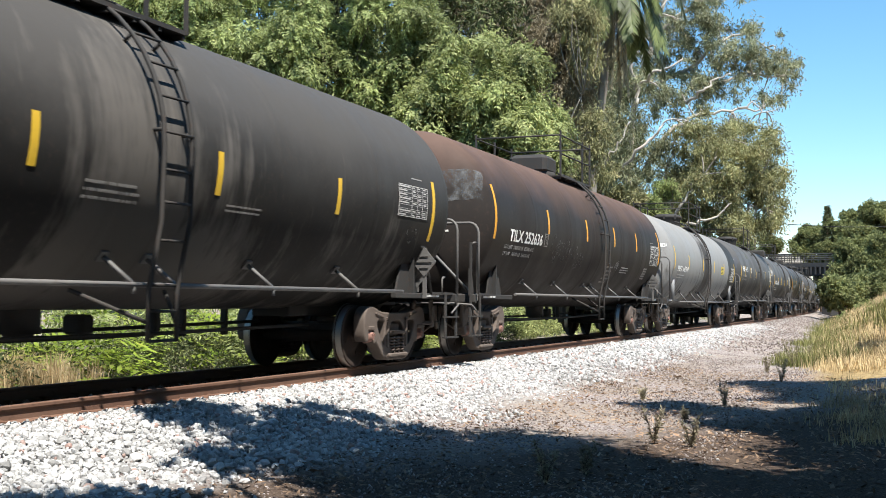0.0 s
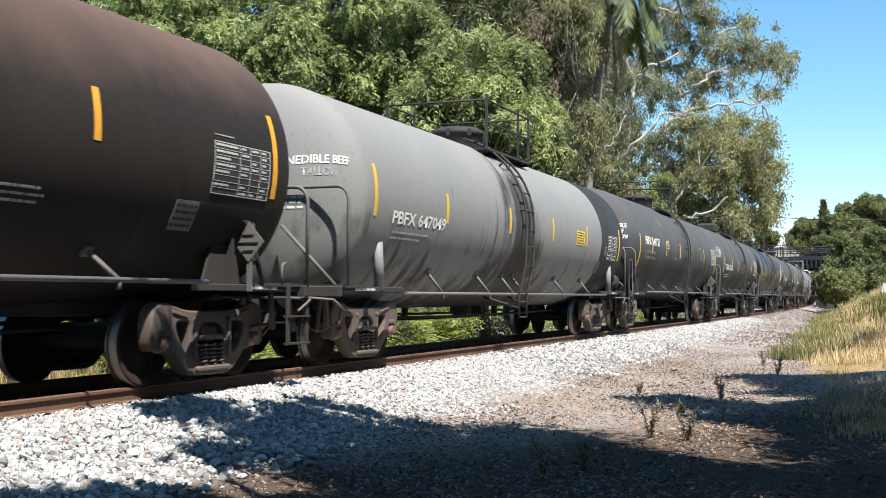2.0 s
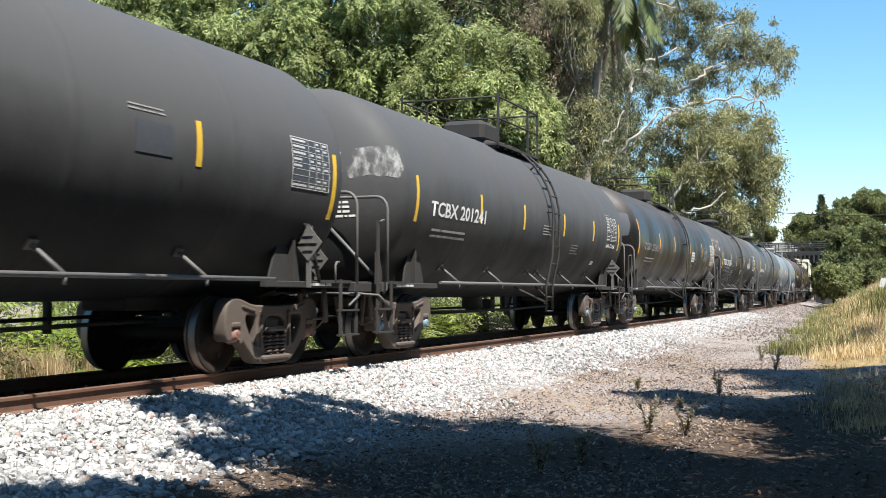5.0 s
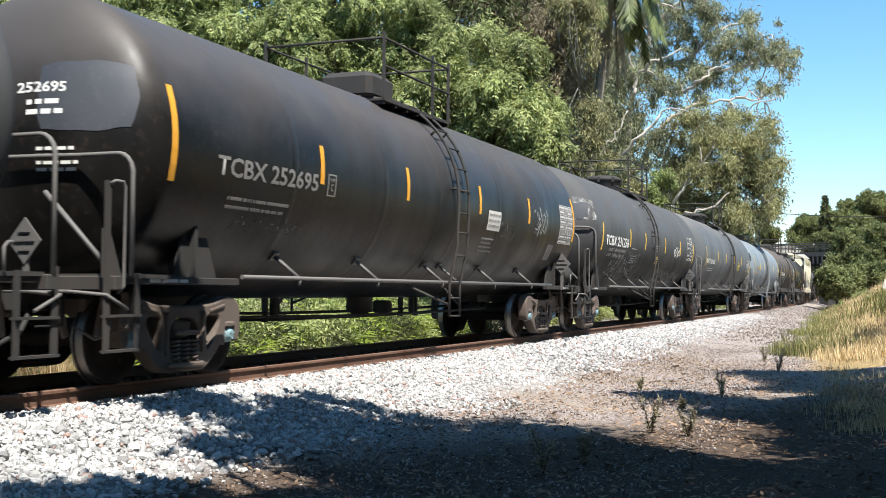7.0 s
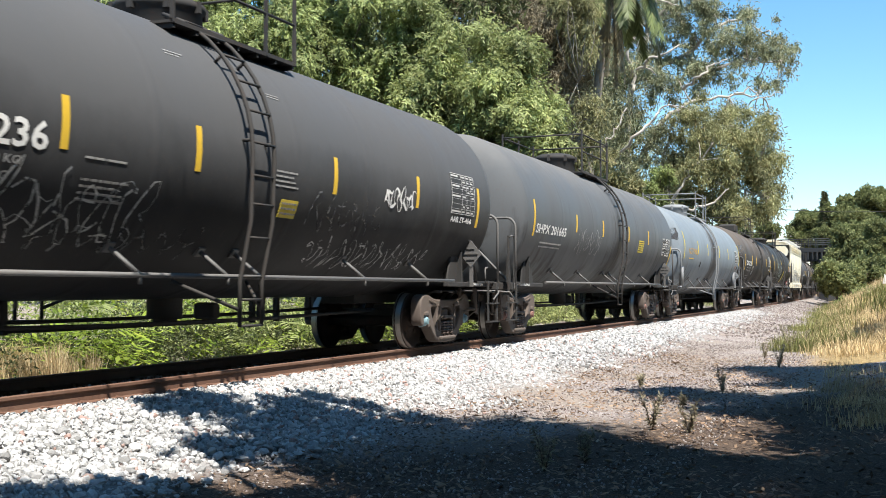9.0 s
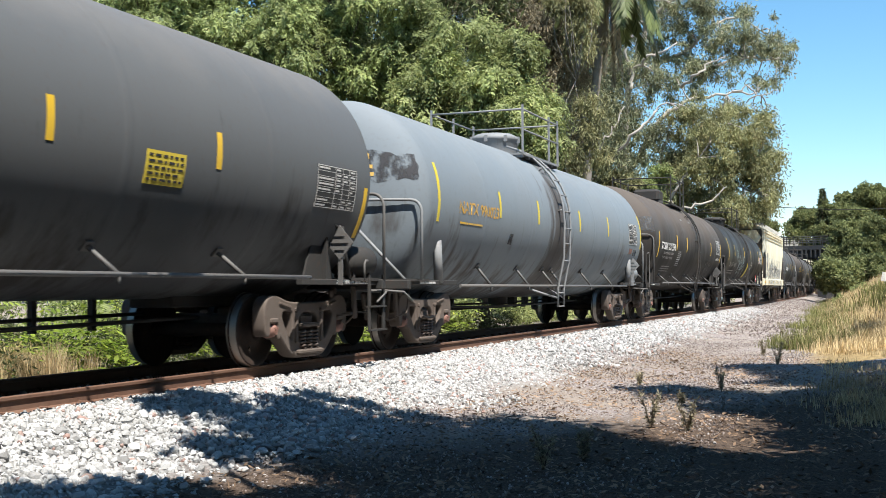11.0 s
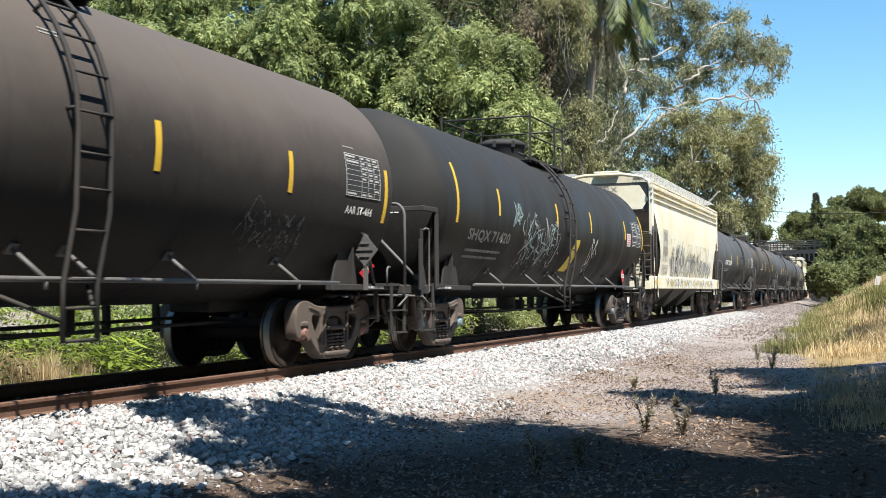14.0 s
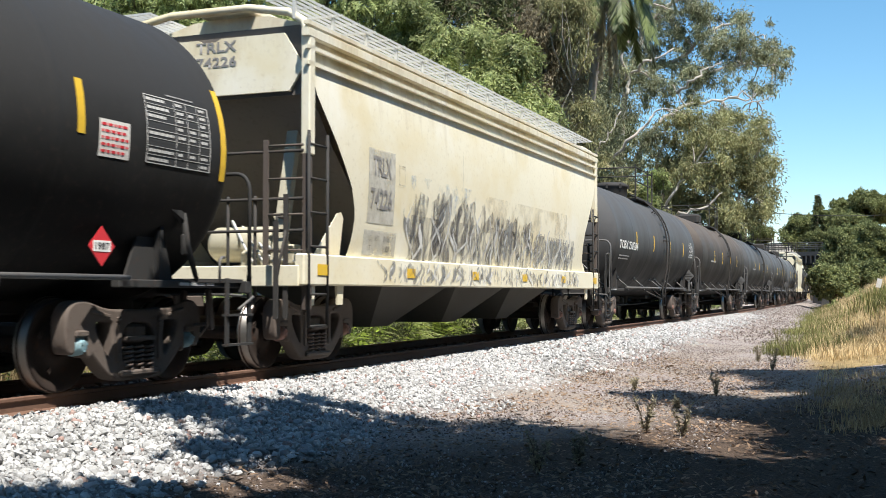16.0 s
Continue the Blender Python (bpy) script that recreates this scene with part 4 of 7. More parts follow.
FADED = painted("stencil_faded", (0.22, 0.21, 0.20), 0.7, (0.08, 0.08, 0.08), 0.5, (0.15, 0.14, 0.13), False)
PATCH_GREY = smudge("patch_grey", (0.11, 0.112, 0.115), 6, (1, 1, 0.7), 0.40, 0.66)
PATCH_DARK = painted("patch_dark", (0.045, 0.05, 0.06), 0.45, (0.1, 0.1, 0.1), 0.4, (0.12, 0.12, 0.13), False)
PATCH_WHITE = smudge("patch_white", (0.34, 0.34, 0.33), 7, (1, 1, 0.5), 0.43, 0.66)
PATCH_SOOT = smudge("patch_soot", (0.05, 0.05, 0.055), 6, (1, 1, 0.7), 0.40, 0.60)
YELLOW_PAINT = painted("stencil_yellow", (0.60, 0.36, 0.04), 0.6, (0.4, 0.36, 0.3), 0.5, (0.4, 0.38, 0.33), False)
PALE_FRAME = painted("frame_pale_grey", (0.203, 0.210, 0.217), 0.6, (0.090, 0.060, 0.045), 0.5, (0.225, 0.210, 0.188), False)
R = 1.62
PRINT_DIM = basic("print_dim", (0.30, 0.295, 0.285), 0.7)[0]


def block(car, y0, y1, d0, d1, rows, mat=None):
    """Rows of writing too small to read."""
    g = Mesh()
    k = (d1 - d0) / rows
    h = radians(k * 0.38) * R
    for i in range(rows):
        p, end = y0, y0 + (y1 - y0) * rng.uniform(0.7, 1.0)
        d = d1 - k * (i + 0.8)
        while p < end - 0.02:
            w = min(rng.uniform(0.35, 0.75) * h, end - p)
            patch(g, R, p, p + w, d, d + k * 0.38, n=1)
            p += w + h * (0.9 if rng.random() < 0.18 else 0.22)
    tagged(part("small_lettering", g, mat or PRINT_DIM, car, "rows of small stencil marks", pose(0, 0, TANK_Z)), kind="stuff")


def card(car, y0, y1, d0, d1, mat, rows=4, ink=None, label="card with small print", skew=0.0):
    g = Mesh()
    patch(g, R, y0, y1, d0, d1)
    c = part("notice_card", g, mat, car, label, pose(0, 0, TANK_Z))
    if rows:
        g = Mesh()
        k = (d1 - d0) / (rows + 0.6)
        for i in range(rows):
            p = y0 + 0.06 * (y1 - y0)
            while p < y1 - 0.12 * (y1 - y0):
                w = rng.uniform(0.05, 0.16) * (y1 - y0)
                w = min(w, y1 - 0.06 * (y1 - y0) - p)
                d = d1 - k * (i + 0.95)
                patch(g, R, p, p + w, d, d + k * 0.40, 0.010, 1)
                p += w + 0.05 * (y1 - y0)
        tagged(part("card_print", g, ink or STENCIL_BLACK, c, "rows of small dark print"), kind="stuff")


def outline(car, y0, y1, d0, d1, mat):
    g = Mesh()
    t, k = 0.018, 0.65
    for a in ((y0, y1, d0, d0 + k), (y0, y1, d1 - k, d1), (y0, y0 + t, d0, d1), (y1 - t, y1, d0, d1)):
        patch(g, R, *a, n=2)
    part("boxed_mark", g, mat, car, "", pose(0, 0, TANK_Z))
    w, h = y1 - y0, d1 - d0
    tank_text(car, R, "PLATE", y0 + 0.2 * w, y1 - 0.2 * w, d0 + 0.68 * h, d0 + 0.82 * h, mat)
    tank_text(car, R, "C", y0 + 0.36 * w, y1 - 0.36 * w, d0 + 0.24 * h, d0 + 0.58 * h, mat)


def strip_set(car, ys, d0, d1, front=None, end=None, mat=None, w=0.095):
    strips(car, R, ys, d0, d1, mat, w)
    for e in (front, end):
        if e:
            strips(car, R, [e[0]], e[1], e[2], mat, w)


def red_placard(car, b, y, z, word="1987"):
    g = Mesh()
    m = Matrix(((0, 0, 1, b), (1, 0, 0, y), (0, 1, 0, z), (0, 0, 0, 1)))
    g.slab([(0, -0.19), (0.19, 0), (0, 0.19), (-0.19, 0)], 0.008, m)
    p = part("placard", g, RED_PAINT, car, "red diamond hazard placard")
    part("placard_centre", Mesh().box((b + 0.006, y, z), (0.006, 0.25, 0.105)), WHITE_PAINT, p)
    me = fit_box(text_mesh(word, 1.0), 0.20, 0.07)
    for v in me.vertices:
        v.co = Vector((b + 0.012, y - 0.10 + v.co.x, z - 0.035 + v.co.y))
    part("lettering", me, STENCIL_BLACK, p)
    return p


def end_placard(car, L):
    """The red placard on the car's end, facing along the track."""
    p = red_placard(car, 0.0, 0.0, 0.0)
    p.matrix_basis = pose(0.44, -L / 2 + 0.40, 1.41, 0, 0, -90)


def half_of(L):
    return L / 2 - HEAD_IN


def standard_head(car, L, word=None, rows=3):
    if word:
        head_text(car, R, half_of(L), word, 65.5, 47.3, 0.56, 0.11, WHITE_PAINT)
        head_bars(car, R, half_of(L), 67.7, 31.3, 0.45, 2, 0.05, WHITE_PAINT, rng)
    if rows:
        head_bars(car, R, half_of(L), 64.6, -11.8, 0.5, rows, 0.035, WHITE_PAINT, rng)


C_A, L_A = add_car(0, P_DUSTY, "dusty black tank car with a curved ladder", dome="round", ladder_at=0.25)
strip_set(C_A, [-4.4, -1.6, 1.18, 3.92], -14, 2.6, (-7.2, -20, 12), (7.05, -21, 12))
stencil_table(C_A, R, 5.75, 6.80, -9.5, 7, rng)
block(C_A, 6.25, 6.70, 10.5, 12, 1)
block(C_A, -0.9, 0.1, -22, -14, 3, FADED)
block(C_A, 1.4, 2.2, -20, -16, 2, FADED)
scrawl(C_A, R, 6.2, -24, 0.35, 0.3, GRAF_FAINT, rng, 2, 0.02)

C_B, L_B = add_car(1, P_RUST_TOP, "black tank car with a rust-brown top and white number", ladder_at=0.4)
strip_set(C_B, [-4.2, -1.1, 1.62, 4.2], -3.8, 13.8, (-7.5, -13.5, 21.4), (7.34, -13.8, 21.3), REFLECT_ORANGE)
tank_text(C_B, R, "TILX 252636", -6.66, -4.6, -13.5, -5.2, WHITE_PAINT)
outline(C_B, -4.45, -4.22, -13.4, -4.1, FADED)
tank_text(C_B, R, "LD LMT  188900 LB  85700 KG", -6.85, -5.08, -18.6, -15.9, PRINT_DIM)
tank_text(C_B, R, "LT WT   74100 LB  33600 KG", -6.82, -5.19, -23.2, -20.5, PRINT_DIM)
stencil_table(C_B, R, 6.08, 7.22, -15, 5, rng)
block(C_B, 6.1, 6.5, 7, 8.4, 1)
block(C_B, 2.75, 3.9, -27, -20, 3)
block(C_B, 1.25, 2.1, -39, -20, 5, FADED)
scrawl(C_B, R, -3.85, -24, 2.1, 0.55, GRAF_FAINT, rng, 6, 0.028)
scrawl(C_B, R, -1.9, -27, 0.7, 0.36, GRAF_FAINT, rng, 4, 0.028)
scrawl(C_B, R, 2.05, -24, 0.35, 0.26, GRAF_WHITE, rng, 3, 0.022)
card(C_B, 5.55, 5.95, -31, -19, FADED, 4, None, "faded grey printed card")
head_blob(C_B, R, half_of(L_B), 38.1, 26.8, 0.95, 0.62, PATCH_GREY, 1, "patchy grey repaint over old lettering")
standard_head(C_B, L_B, "252636")

set_height(2.38, 1.01, 3.5)
C_C, L_C = add_car(2, P_GREY_TWO, "pale grey tank car with a black end", dome="round", ladder_at=-0.75, placard=False, posts=True, reservoir=True, front=(0.56, 1.42))
strip_set(C_C, [-4.8, -1.6, 1.25, 4.03], -12, 5, (-7.5, -14, 12), (7.34, -21, 8))
tank_text(C_C, R, "PBFX 647049", -6.9, -4.85, -16.5, -9.6, WHITE_PAINT)
block(C_C, -6.8, -5.4, -25, -19, 2)
card(C_C, 3.12, 3.82, -12, -0.5, YELLOW_CARD, 5, None, "yellow emergency card with dark print")
stencil_table(C_C, R, 6.15, 7.08, -21, 0.4, rng)
card(C_C, 5.84, 6.04, -17, -9.5, FADED, 3)
card(C_C, 5.3, 5.66, -34, -23, PATCH_DARK, 0, None, "dark square sheet")
head_text(C_C, R, half_of(L_C), "INEDIBLE BEEF", 44.3, 18.0, 0.95, 0.12, WHITE_PAINT)
head_text(C_C, R, half_of(L_C), "TALLOW", 46.1, 9.8, 0.52, 0.12, GRAF_WHITE)
standard_head(C_C, L_C)

set_height(2.48, 1.115, 0.0)
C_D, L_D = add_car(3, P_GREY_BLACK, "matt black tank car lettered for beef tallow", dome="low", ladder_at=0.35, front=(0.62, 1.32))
strip_set(C_D, [-5.7, -3.42, -0.9, 1.43, 4.36], -7.6, 9.4, (-7.5, -23, 10), (7.4, -21, 9))
tank_text(C_D, R, "PBFX 646137", -6.75, -4.56, 0.3, 9.2, WHITE_PAINT)
outline(C_D, -3.24, -2.98, 0.3, 9, WHITE_PAINT)
tank_text(C_D, R, "LD LMT 188700LB 85600KG", -6.78, -5.2, -8.2, -5.2, FADED)
tank_text(C_D, R, "LT WT  74300LB 33700KG", -6.84, -5.2, -14.2, -11.2, FADED)
stencil_table(C_D, R, 6.3, 7.25, -9, 13, rng, PATCH_DARK)
card(C_D, -3.85, -3.4, 26, 35, smudge("stain_yellow", (0.30, 0.27, 0.10), 3, (1, 1, 1), 0.45, 0.7), 0, None, "yellowish smear")
block(C_D, -1.9, -1.2, -11, -8, 2, FADED)
block(C_D, 3.2, 4.0, 8, 11, 2)
card(C_D, 3.3, 3.9, -6, 5, PATCH_DARK, 0, None, "dark square sheet")
head_blob(C_D, R, half_of(L_D), 43.1, 18.3, 1.0, 0.58, PATCH_DARK, 2, "black repainted patch behind white words")
head_text(C_D, R, half_of(L_D), "INEDIBLE", 44.7, 25.5, 0.62, 0.12, WHITE_PAINT)
head_text(C_D, R, half_of(L_D), "BEEF", 45.4, 17.2, 0.32, 0.12, WHITE_PAINT)
head_text(C_D, R, half_of(L_D), "TALLOW", 45.1, 9.0, 0.50, 0.12, WHITE_PAINT)
head_text(C_D, R, half_of(L_D), "646137", 66.6, 49.8, 0.5, 0.11, WHITE_PAINT)
standard_head(C_D, L_D)

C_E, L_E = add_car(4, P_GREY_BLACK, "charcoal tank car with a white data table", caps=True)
strip_set(C_E, [-3.9, -1.4, 1.47, 4.07], -10.5, 6.5, (-6.75, -16, 9), (6.72, -15.7, 8.5))
tank_text(C_E, R, "TCBX 201241", -6.2, -3.65, -11.5, -3, WHITE_PAINT)
block(C_E, -6.0, -4.2, -24, -17, 2)
stencil_table(C_E, R, 5.42, 6.46, -8, 13, rng)
tank_text(C_E, R, "AAR ST-464", 5.42, 6.3, -14.2, -10.5, WHITE_PAINT)
block(C_E, 5.38, 5.86, 14.5, 16, 1)
block(C_E, 2.26, 2.95, -24, -15, 4, FADED)
block(C_E, -0.1, 0.6, -12, -4, 4)
card(C_E, 4.46, 4.7, -31.5, -28, WHITE_CARD, 0, None, "small white sticker")
head_blob(C_E, R, half_of(L_E), 33.1, 17.6, 0.8, 0.5, PATCH_WHITE, 3, "white smeared paint patch")
standard_head(C_E, L_E, "201241", 5)

C_G, L_G = add_car(5, P_GLOSS, "glossy black tank car with faded grey number", caps=True, reservoir=True, ladder_at=0.3, front=(0.56, 1.26))
strip_set(C_G, [-4.36, -1.68, 1.42, 4.2], -6.2, 11, (-7.48, -15, 19.8), (7.44, -14.4, 19.9), REFLECT_ORANGE)
tank_text(C_G, R, "TCBX 252695", -6.7, -4.46, -10, -2.2, FADED)
outline(C_G, -4.2, -3.98, -11, -1, FADED)
block(C_G, -6.4, -4.6, -23, -16, 2, FADED)
scrawl(C_G, R, -6.2, -33, 1.6, 0.3, GRAF_FAINT, rng, 5, 0.03)
card(C_G, 1.86, 2.52, -15, -2.6, WHITE_CARD, 3, FADED, "weathered white card with grey print")
stencil_table(C_G, R, 6.36, 7.34, -17, 12.5, rng, FADED)
scrawl(C_G, R, 4.6, -15, 0.75, 0.6, GRAF_WHITE, rng, 4, 0.03)
block(C_G, 1.76, 2.5, -30, -19, 4)
scrawl(C_G, R, 2.6, -20, 0.8, 0.35, GRAF_FAINT, rng, 5, 0.03)
card(C_G, 5.76, 6.12, -31, -19, FADED, 0, None, "dull metal sheet")
head_blob(C_G, R, half_of(L_G), 48.6, 22.7, 1.1, 0.75, PATCH_DARK, 4, "blue-black patch of fresh paint", 0.005, 0.06)
standard_head(C_G, L_G, "252695", 4)

C_H, L_H = add_car(6, P_GREY_BLACK, "black tank car with looping white graffiti", caps=True, dome="low", ladder_at=-0.58, front=(1.05, 1.52))
strip_set(C_H, [-3.68, -1.66, 1.4, 4.07], -10, 6.8, (-6.82, -16.8, 7.1), (6.68, -16, 8))
tank_text(C_H, R, "TCBX 231236", -6.47, -3.88, -11.5, -2.5, WHITE_PAINT)
tank_text(C_H, R, "LD LMT  210800 LB  95600 KG", -6.02, -4.17, -16.6, -13.8, PRINT_DIM)
tank_text(C_H, R, "LT WT   75200 LB  34100 KG", -6.11, -4.27, -21.6, -18.8, PRINT_DIM)
stencil_table(C_H, R, 5.45, 6.5, -9.5, 14, rng)
tank_text(C_H, R, "AAR ST-464", 5.46, 6.4, -14.5, -11, WHITE_PAINT)
for yy in (-5.4, -4.75, -4.1, -3.5, -2.9):
    scrawl(C_H, R, yy, -44, 0.65, 0.85, GRAF_WHITE, rng, 2, 0.03)
scrawl(C_H, R, -3.8, -46, 2.6, 0.4, GRAF_FAINT, rng, 8, 0.035)
for yy in (1.2, 2.0, 2.7, 3.5, 4.3):
    scrawl(C_H, R, yy, -48, 0.75, 0.5, GRAF_WHITE, rng, 3, 0.028)
scrawl(C_H, R, 0.9, -30, 2.0, 0.6, GRAF_FAINT, rng, 6, 0.03)
scrawl(C_H, R, 2.9, -13.5, 1.05, 0.36, WHITE_PAINT, rng, 5, 0.055, "bold white spray-painted tag")
block(C_H, -3.38, -2.6, -12, -10, 1)
block(C_H, -3.38, -2.7, -26, -17, 4, FADED)
block(C_H, -0.08, 0.5, -11, -3, 4)
card(C_H, 0.12, 0.52, -23.5, -15.6, YELLOW_CARD, 3, FADED, "small yellow card")
block(C_H, -1.85, -1.5, 35, 38, 2)
block(C_H, 0.0, 0.4, 28, 30.5, 2)
head_blob(C_H, R, half_of(L_H), 35.7, 23.1, 1.15, 0.5, PATCH_WHITE, 5, "white smeared paint patch", 0.005, 0.3)
head_blob(C_H, R, half_of(L_H), 37.8, 21.2, 0.6, 0.36, PATCH_DARK, 6, "dark repainted middle of the patch", 0.007, 0.25)
standard_head(C_H, L_H, "231236", 7)

C_I, L_I = add_car(7, P_SLATE, "slate grey tank car with scratched paint", dome="round", sill_words="2 INCH HF COMP BRAKE SHOES", reservoir=True)
strip_set(C_I, [-4.0, -1.5, 1.4, 4.0], -8, 6, (-7.2, -16, 10), (7.58, -30, -5))
tank_text(C_I, R, "SHPX 201665", -7.05, -4.83, -13.2, -6.3, WHITE_PAINT)
stencil_table(C_I, R, 6.2, 7.28, -17, 2, rng)
scrawl(C_I, R, -3.8, -25, 2.2, 0.6, GRAF_WHITE, rng, 6, 0.03)
card(C_I, 2.75, 3.4, -17, -5, YELLOW_CARD, 5, None, "yellow emergency card with dark print")
block(C_I, -6.6, -5.0, -24, -18, 2)
standard_head(C_I, L_I, "201665", 4)

set_height(2.38, 1.01, 3.5)
C_J, L_J = add_car(8, P_LIGHT, "pale blue-grey tank car with yellow lettering", dome="low", frame_mat=PALE_FRAME, ladder_at=-0.38, posts=True, reservoir=True, front=(0.80, 1.32))
strip_set(C_J, [-4.5, -2.1, 1.13, 3.88], -8, 9, (-7.5, -16, 17.7), (7.77, -15.4, 18.4), REFLECT_LEMON)
tank_text(C_J, R, "NATX 990023", -6.6, -4.6, -9.5, -2, smudge("stencil_yellow_worn", (0.60, 0.34, 0.05), 8, (1, 1, 1), 0.36, 0.56))
block(C_J, -6.5, -5.2, -16, -13, 1, YELLOW_PAINT)
card(C_J, -3.83, -3.62, -24.7, -17.4, PATCH_SOOT, 0, None, "small sooty square")
stencil_table(C_J, R, 6.28, 7.25, -12, 7.7, rng)
card(C_J, 6.48, 6.83, -21, -16, CAP_RUST, 0, None, "rusty plate")
card(C_J, 6.98, 7.38, -23, -17, PATCH_GREY, 0, None, "grey plate")
head_blob(C_J, R, half_of(L_J), 42.0, 19.3, 0.95, 0.5, PATCH_SOOT, 7, "sooty smeared paint patch", 0.005, 0.3)
head_text(C_J, R, half_of(L_J), "990023", 60.4, 48.3, 0.6, 0.12, YELLOW_PAINT)
head_bars(C_J, R, half_of(L_J), 63.7, 34.0, 0.5, 2, 0.06, YELLOW_PAINT, rng)

set_height(2.48, 1.115, 0.0)
K_LIST = (("1W CLASS C WHLS", 61, -23, 0.58), ("SE60EE CPL", 61.5, -30.5, 0.36), ("SY40AE YOKE", 60, -36, 0.38), ("M901E DFT G", 58.6, -40.5, 0.36), ("AAR 18 BR B", 56.7, -44.5, 0.36), ("CONDITIONALLY", 46, -41.5, 0.46), ("APPROVED", 44.5, -45, 0.30), ("CONTROL VALVE", 41.5, -47.5, 0.46), ("RULE", 34, -52.5, 0.18))
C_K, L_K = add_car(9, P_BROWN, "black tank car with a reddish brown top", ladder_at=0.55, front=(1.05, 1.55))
strip_set(C_K, [-3.47, -1.44, 1.65, 4.3], -10, 7.8, (-6.63, -20.9, 7.8), (7.05, -18, 9))
tank_text(C_K, R, "TCBX 231298", -6.22, -3.7, -11.3, -3, WHITE_PAINT)
tank_text(C_K, R, "LD LMT  210600 LB  95500 KG", -5.65, -3.90, -16.4, -13.6, PRINT_DIM)
tank_text(C_K, R, "LT WT   75400 LB  34200 KG", -5.73, -4.00, -21.6, -18.8, PRINT_DIM)
block(C_K, -3.1, -2.4, -29, -10, 8)
block(C_K, -5.2, -3.6, -38, -29, 3, FADED)
stencil_table(C_K, R, 5.78, 6.84, -6.9, 13.4, rng)
block(C_K, 5.8, 6.2, 16, 17.5, 1)
tank_text(C_K, R, "AAR ST-464", 5.82, 6.64, -15.5, -11.5, WHITE_PAINT)
for yy, hh in ((3.4, 0.7), (3.9, 0.6), (4.3, 0.6)):
    scrawl(C_K, R, yy, -38, 0.6, hh, GRAF_FAINT, rng, 4, 0.03)
block(C_K, 0.2, 0.6, 30, 33, 2)
block(C_K, -1.6, -1.2, 30, 33, 2)
head_blob(C_K, R, half_of(L_K), 28.5, 17.7, 1.0, 0.5, PATCH_GREY, 8, "grey smeared paint patch", 0.005, 0.25)
head_blob(C_K, R, half_of(L_K), 56.8, 17.7, 0.42, 0.2, GRAF_WHITE, 9, "white spray-painted blot", 0.007, 0.5)
standard_head(C_K, L_K, "231298", 0)
for words, a, d, w in K_LIST:
    head_text(C_K, R, half_of(L_K), words, a, d, w, 0.042, WHITE_PAINT if a > 0 else FADED)

C_L, L_L = add_car(10, P_BLACK, "clean black tank car with white graffiti", caps=True, placard=False, dome="low", ladder_at=-0.4, front=(0.90, 1.34), square=True)
strip_set(C_L, [-5.2, -1.25, 1.75, 5.55], -3, 14.8, (-7.38, -11.6, 24.9), (7.85, -11, 24.9))
tank_text(C_L, R, "SHQX 71420", -6.7, -4.41, -22.2, -13.6, FADED)
block(C_L, -6.6, -4.6, -34, -25, 2, FADED)
for k in range(7):
    scrawl(C_L, R, -3.6 + 0.36 * k, -38 + 3 * (k % 3), 0.5, 1.05, GRAF_AQUA if k % 2 else GRAF_WHITE, rng, 2, 0.045)
scrawl(C_L, R, -4.3, -8, 0.45, 0.5, GRAF_AQUA, rng, 4, 0.035)
scrawl(C_L, R, -3.4, -40, 2.2, 0.5, GRAF_FAINT, rng, 7, 0.05)
scrawl(C_L, R, 1.9, -32, 0.55, 0.85, WHITE_PAINT, rng, 2, 0.04, "white outlined spray-paint figure")
scrawl(C_L, R, 1.75, -40, 0.6, 0.3, GRAF_WHITE, rng, 2, 0.04)
g = Mesh()
n = 8
vs, fs = [], []
for i in range(n + 1):
    k = i / n
    d = -39 + 28.3 * k
    vs += [bent(g, R + 0.012, -0.1 + 0.45 * k, d), bent(g, R + 0.012, 0.5 + 0.28 * k, d)]
fs = [(2 * i, 2 * i + 1, 2 * i + 3, 2 * i + 2) for i in range(n)]
g.add(vs, fs)
part("notice_card", g, YELLOW_CARD, C_L, "yellow slanted warning sheet", pose(0, 0, TANK_Z))
card(C_L, 5.8, 6.24, -9.1, 3.2, WHITE_CARD, 5, RED_PAINT, "white card with red print")
stencil_table(C_L, R, 6.5, 7.6, -8.6, 15.5, rng)
block(C_L, 6.9, 7.4, 16.5, 18, 1)
red_placard(C_L, 1.40, 6.12, 1.41)
end_placard(C_L, L_L)
standard_head(C_L, L_L, "71420", 2)

C_N, L_N = add_car(12, P_GREY_BLACK, "charcoal tank car with a white number", dome="low")
strip_set(C_N, [-4, -1.4, 1.4, 4], -9, 8)
tank_text(C_N, R, "TCBX 230284", -6.2, -3.8, -11, -3, WHITE_PAINT)
block(C_N, -6, -4.4, -22, -16, 2)
stencil_table(C_N, R, 5.2, 6.0, -9, 10, rng)
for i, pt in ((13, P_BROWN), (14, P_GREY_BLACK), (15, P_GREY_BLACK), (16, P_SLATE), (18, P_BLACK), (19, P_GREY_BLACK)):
    c, l = add_car(i, pt, "dark tank car far down the train")
    strip_set(c, [-4, -1.4, 1.4, 4], -9, 8)
    block(c, -5, -3, -10, -4, 1)

# ---- covered hopper ----
CREAM = painted("hopper_cream", (0.70, 0.65, 0.50), 0.6, (0.313, 0.233, 0.134), 0.35, (0.590, 0.537, 0.430))


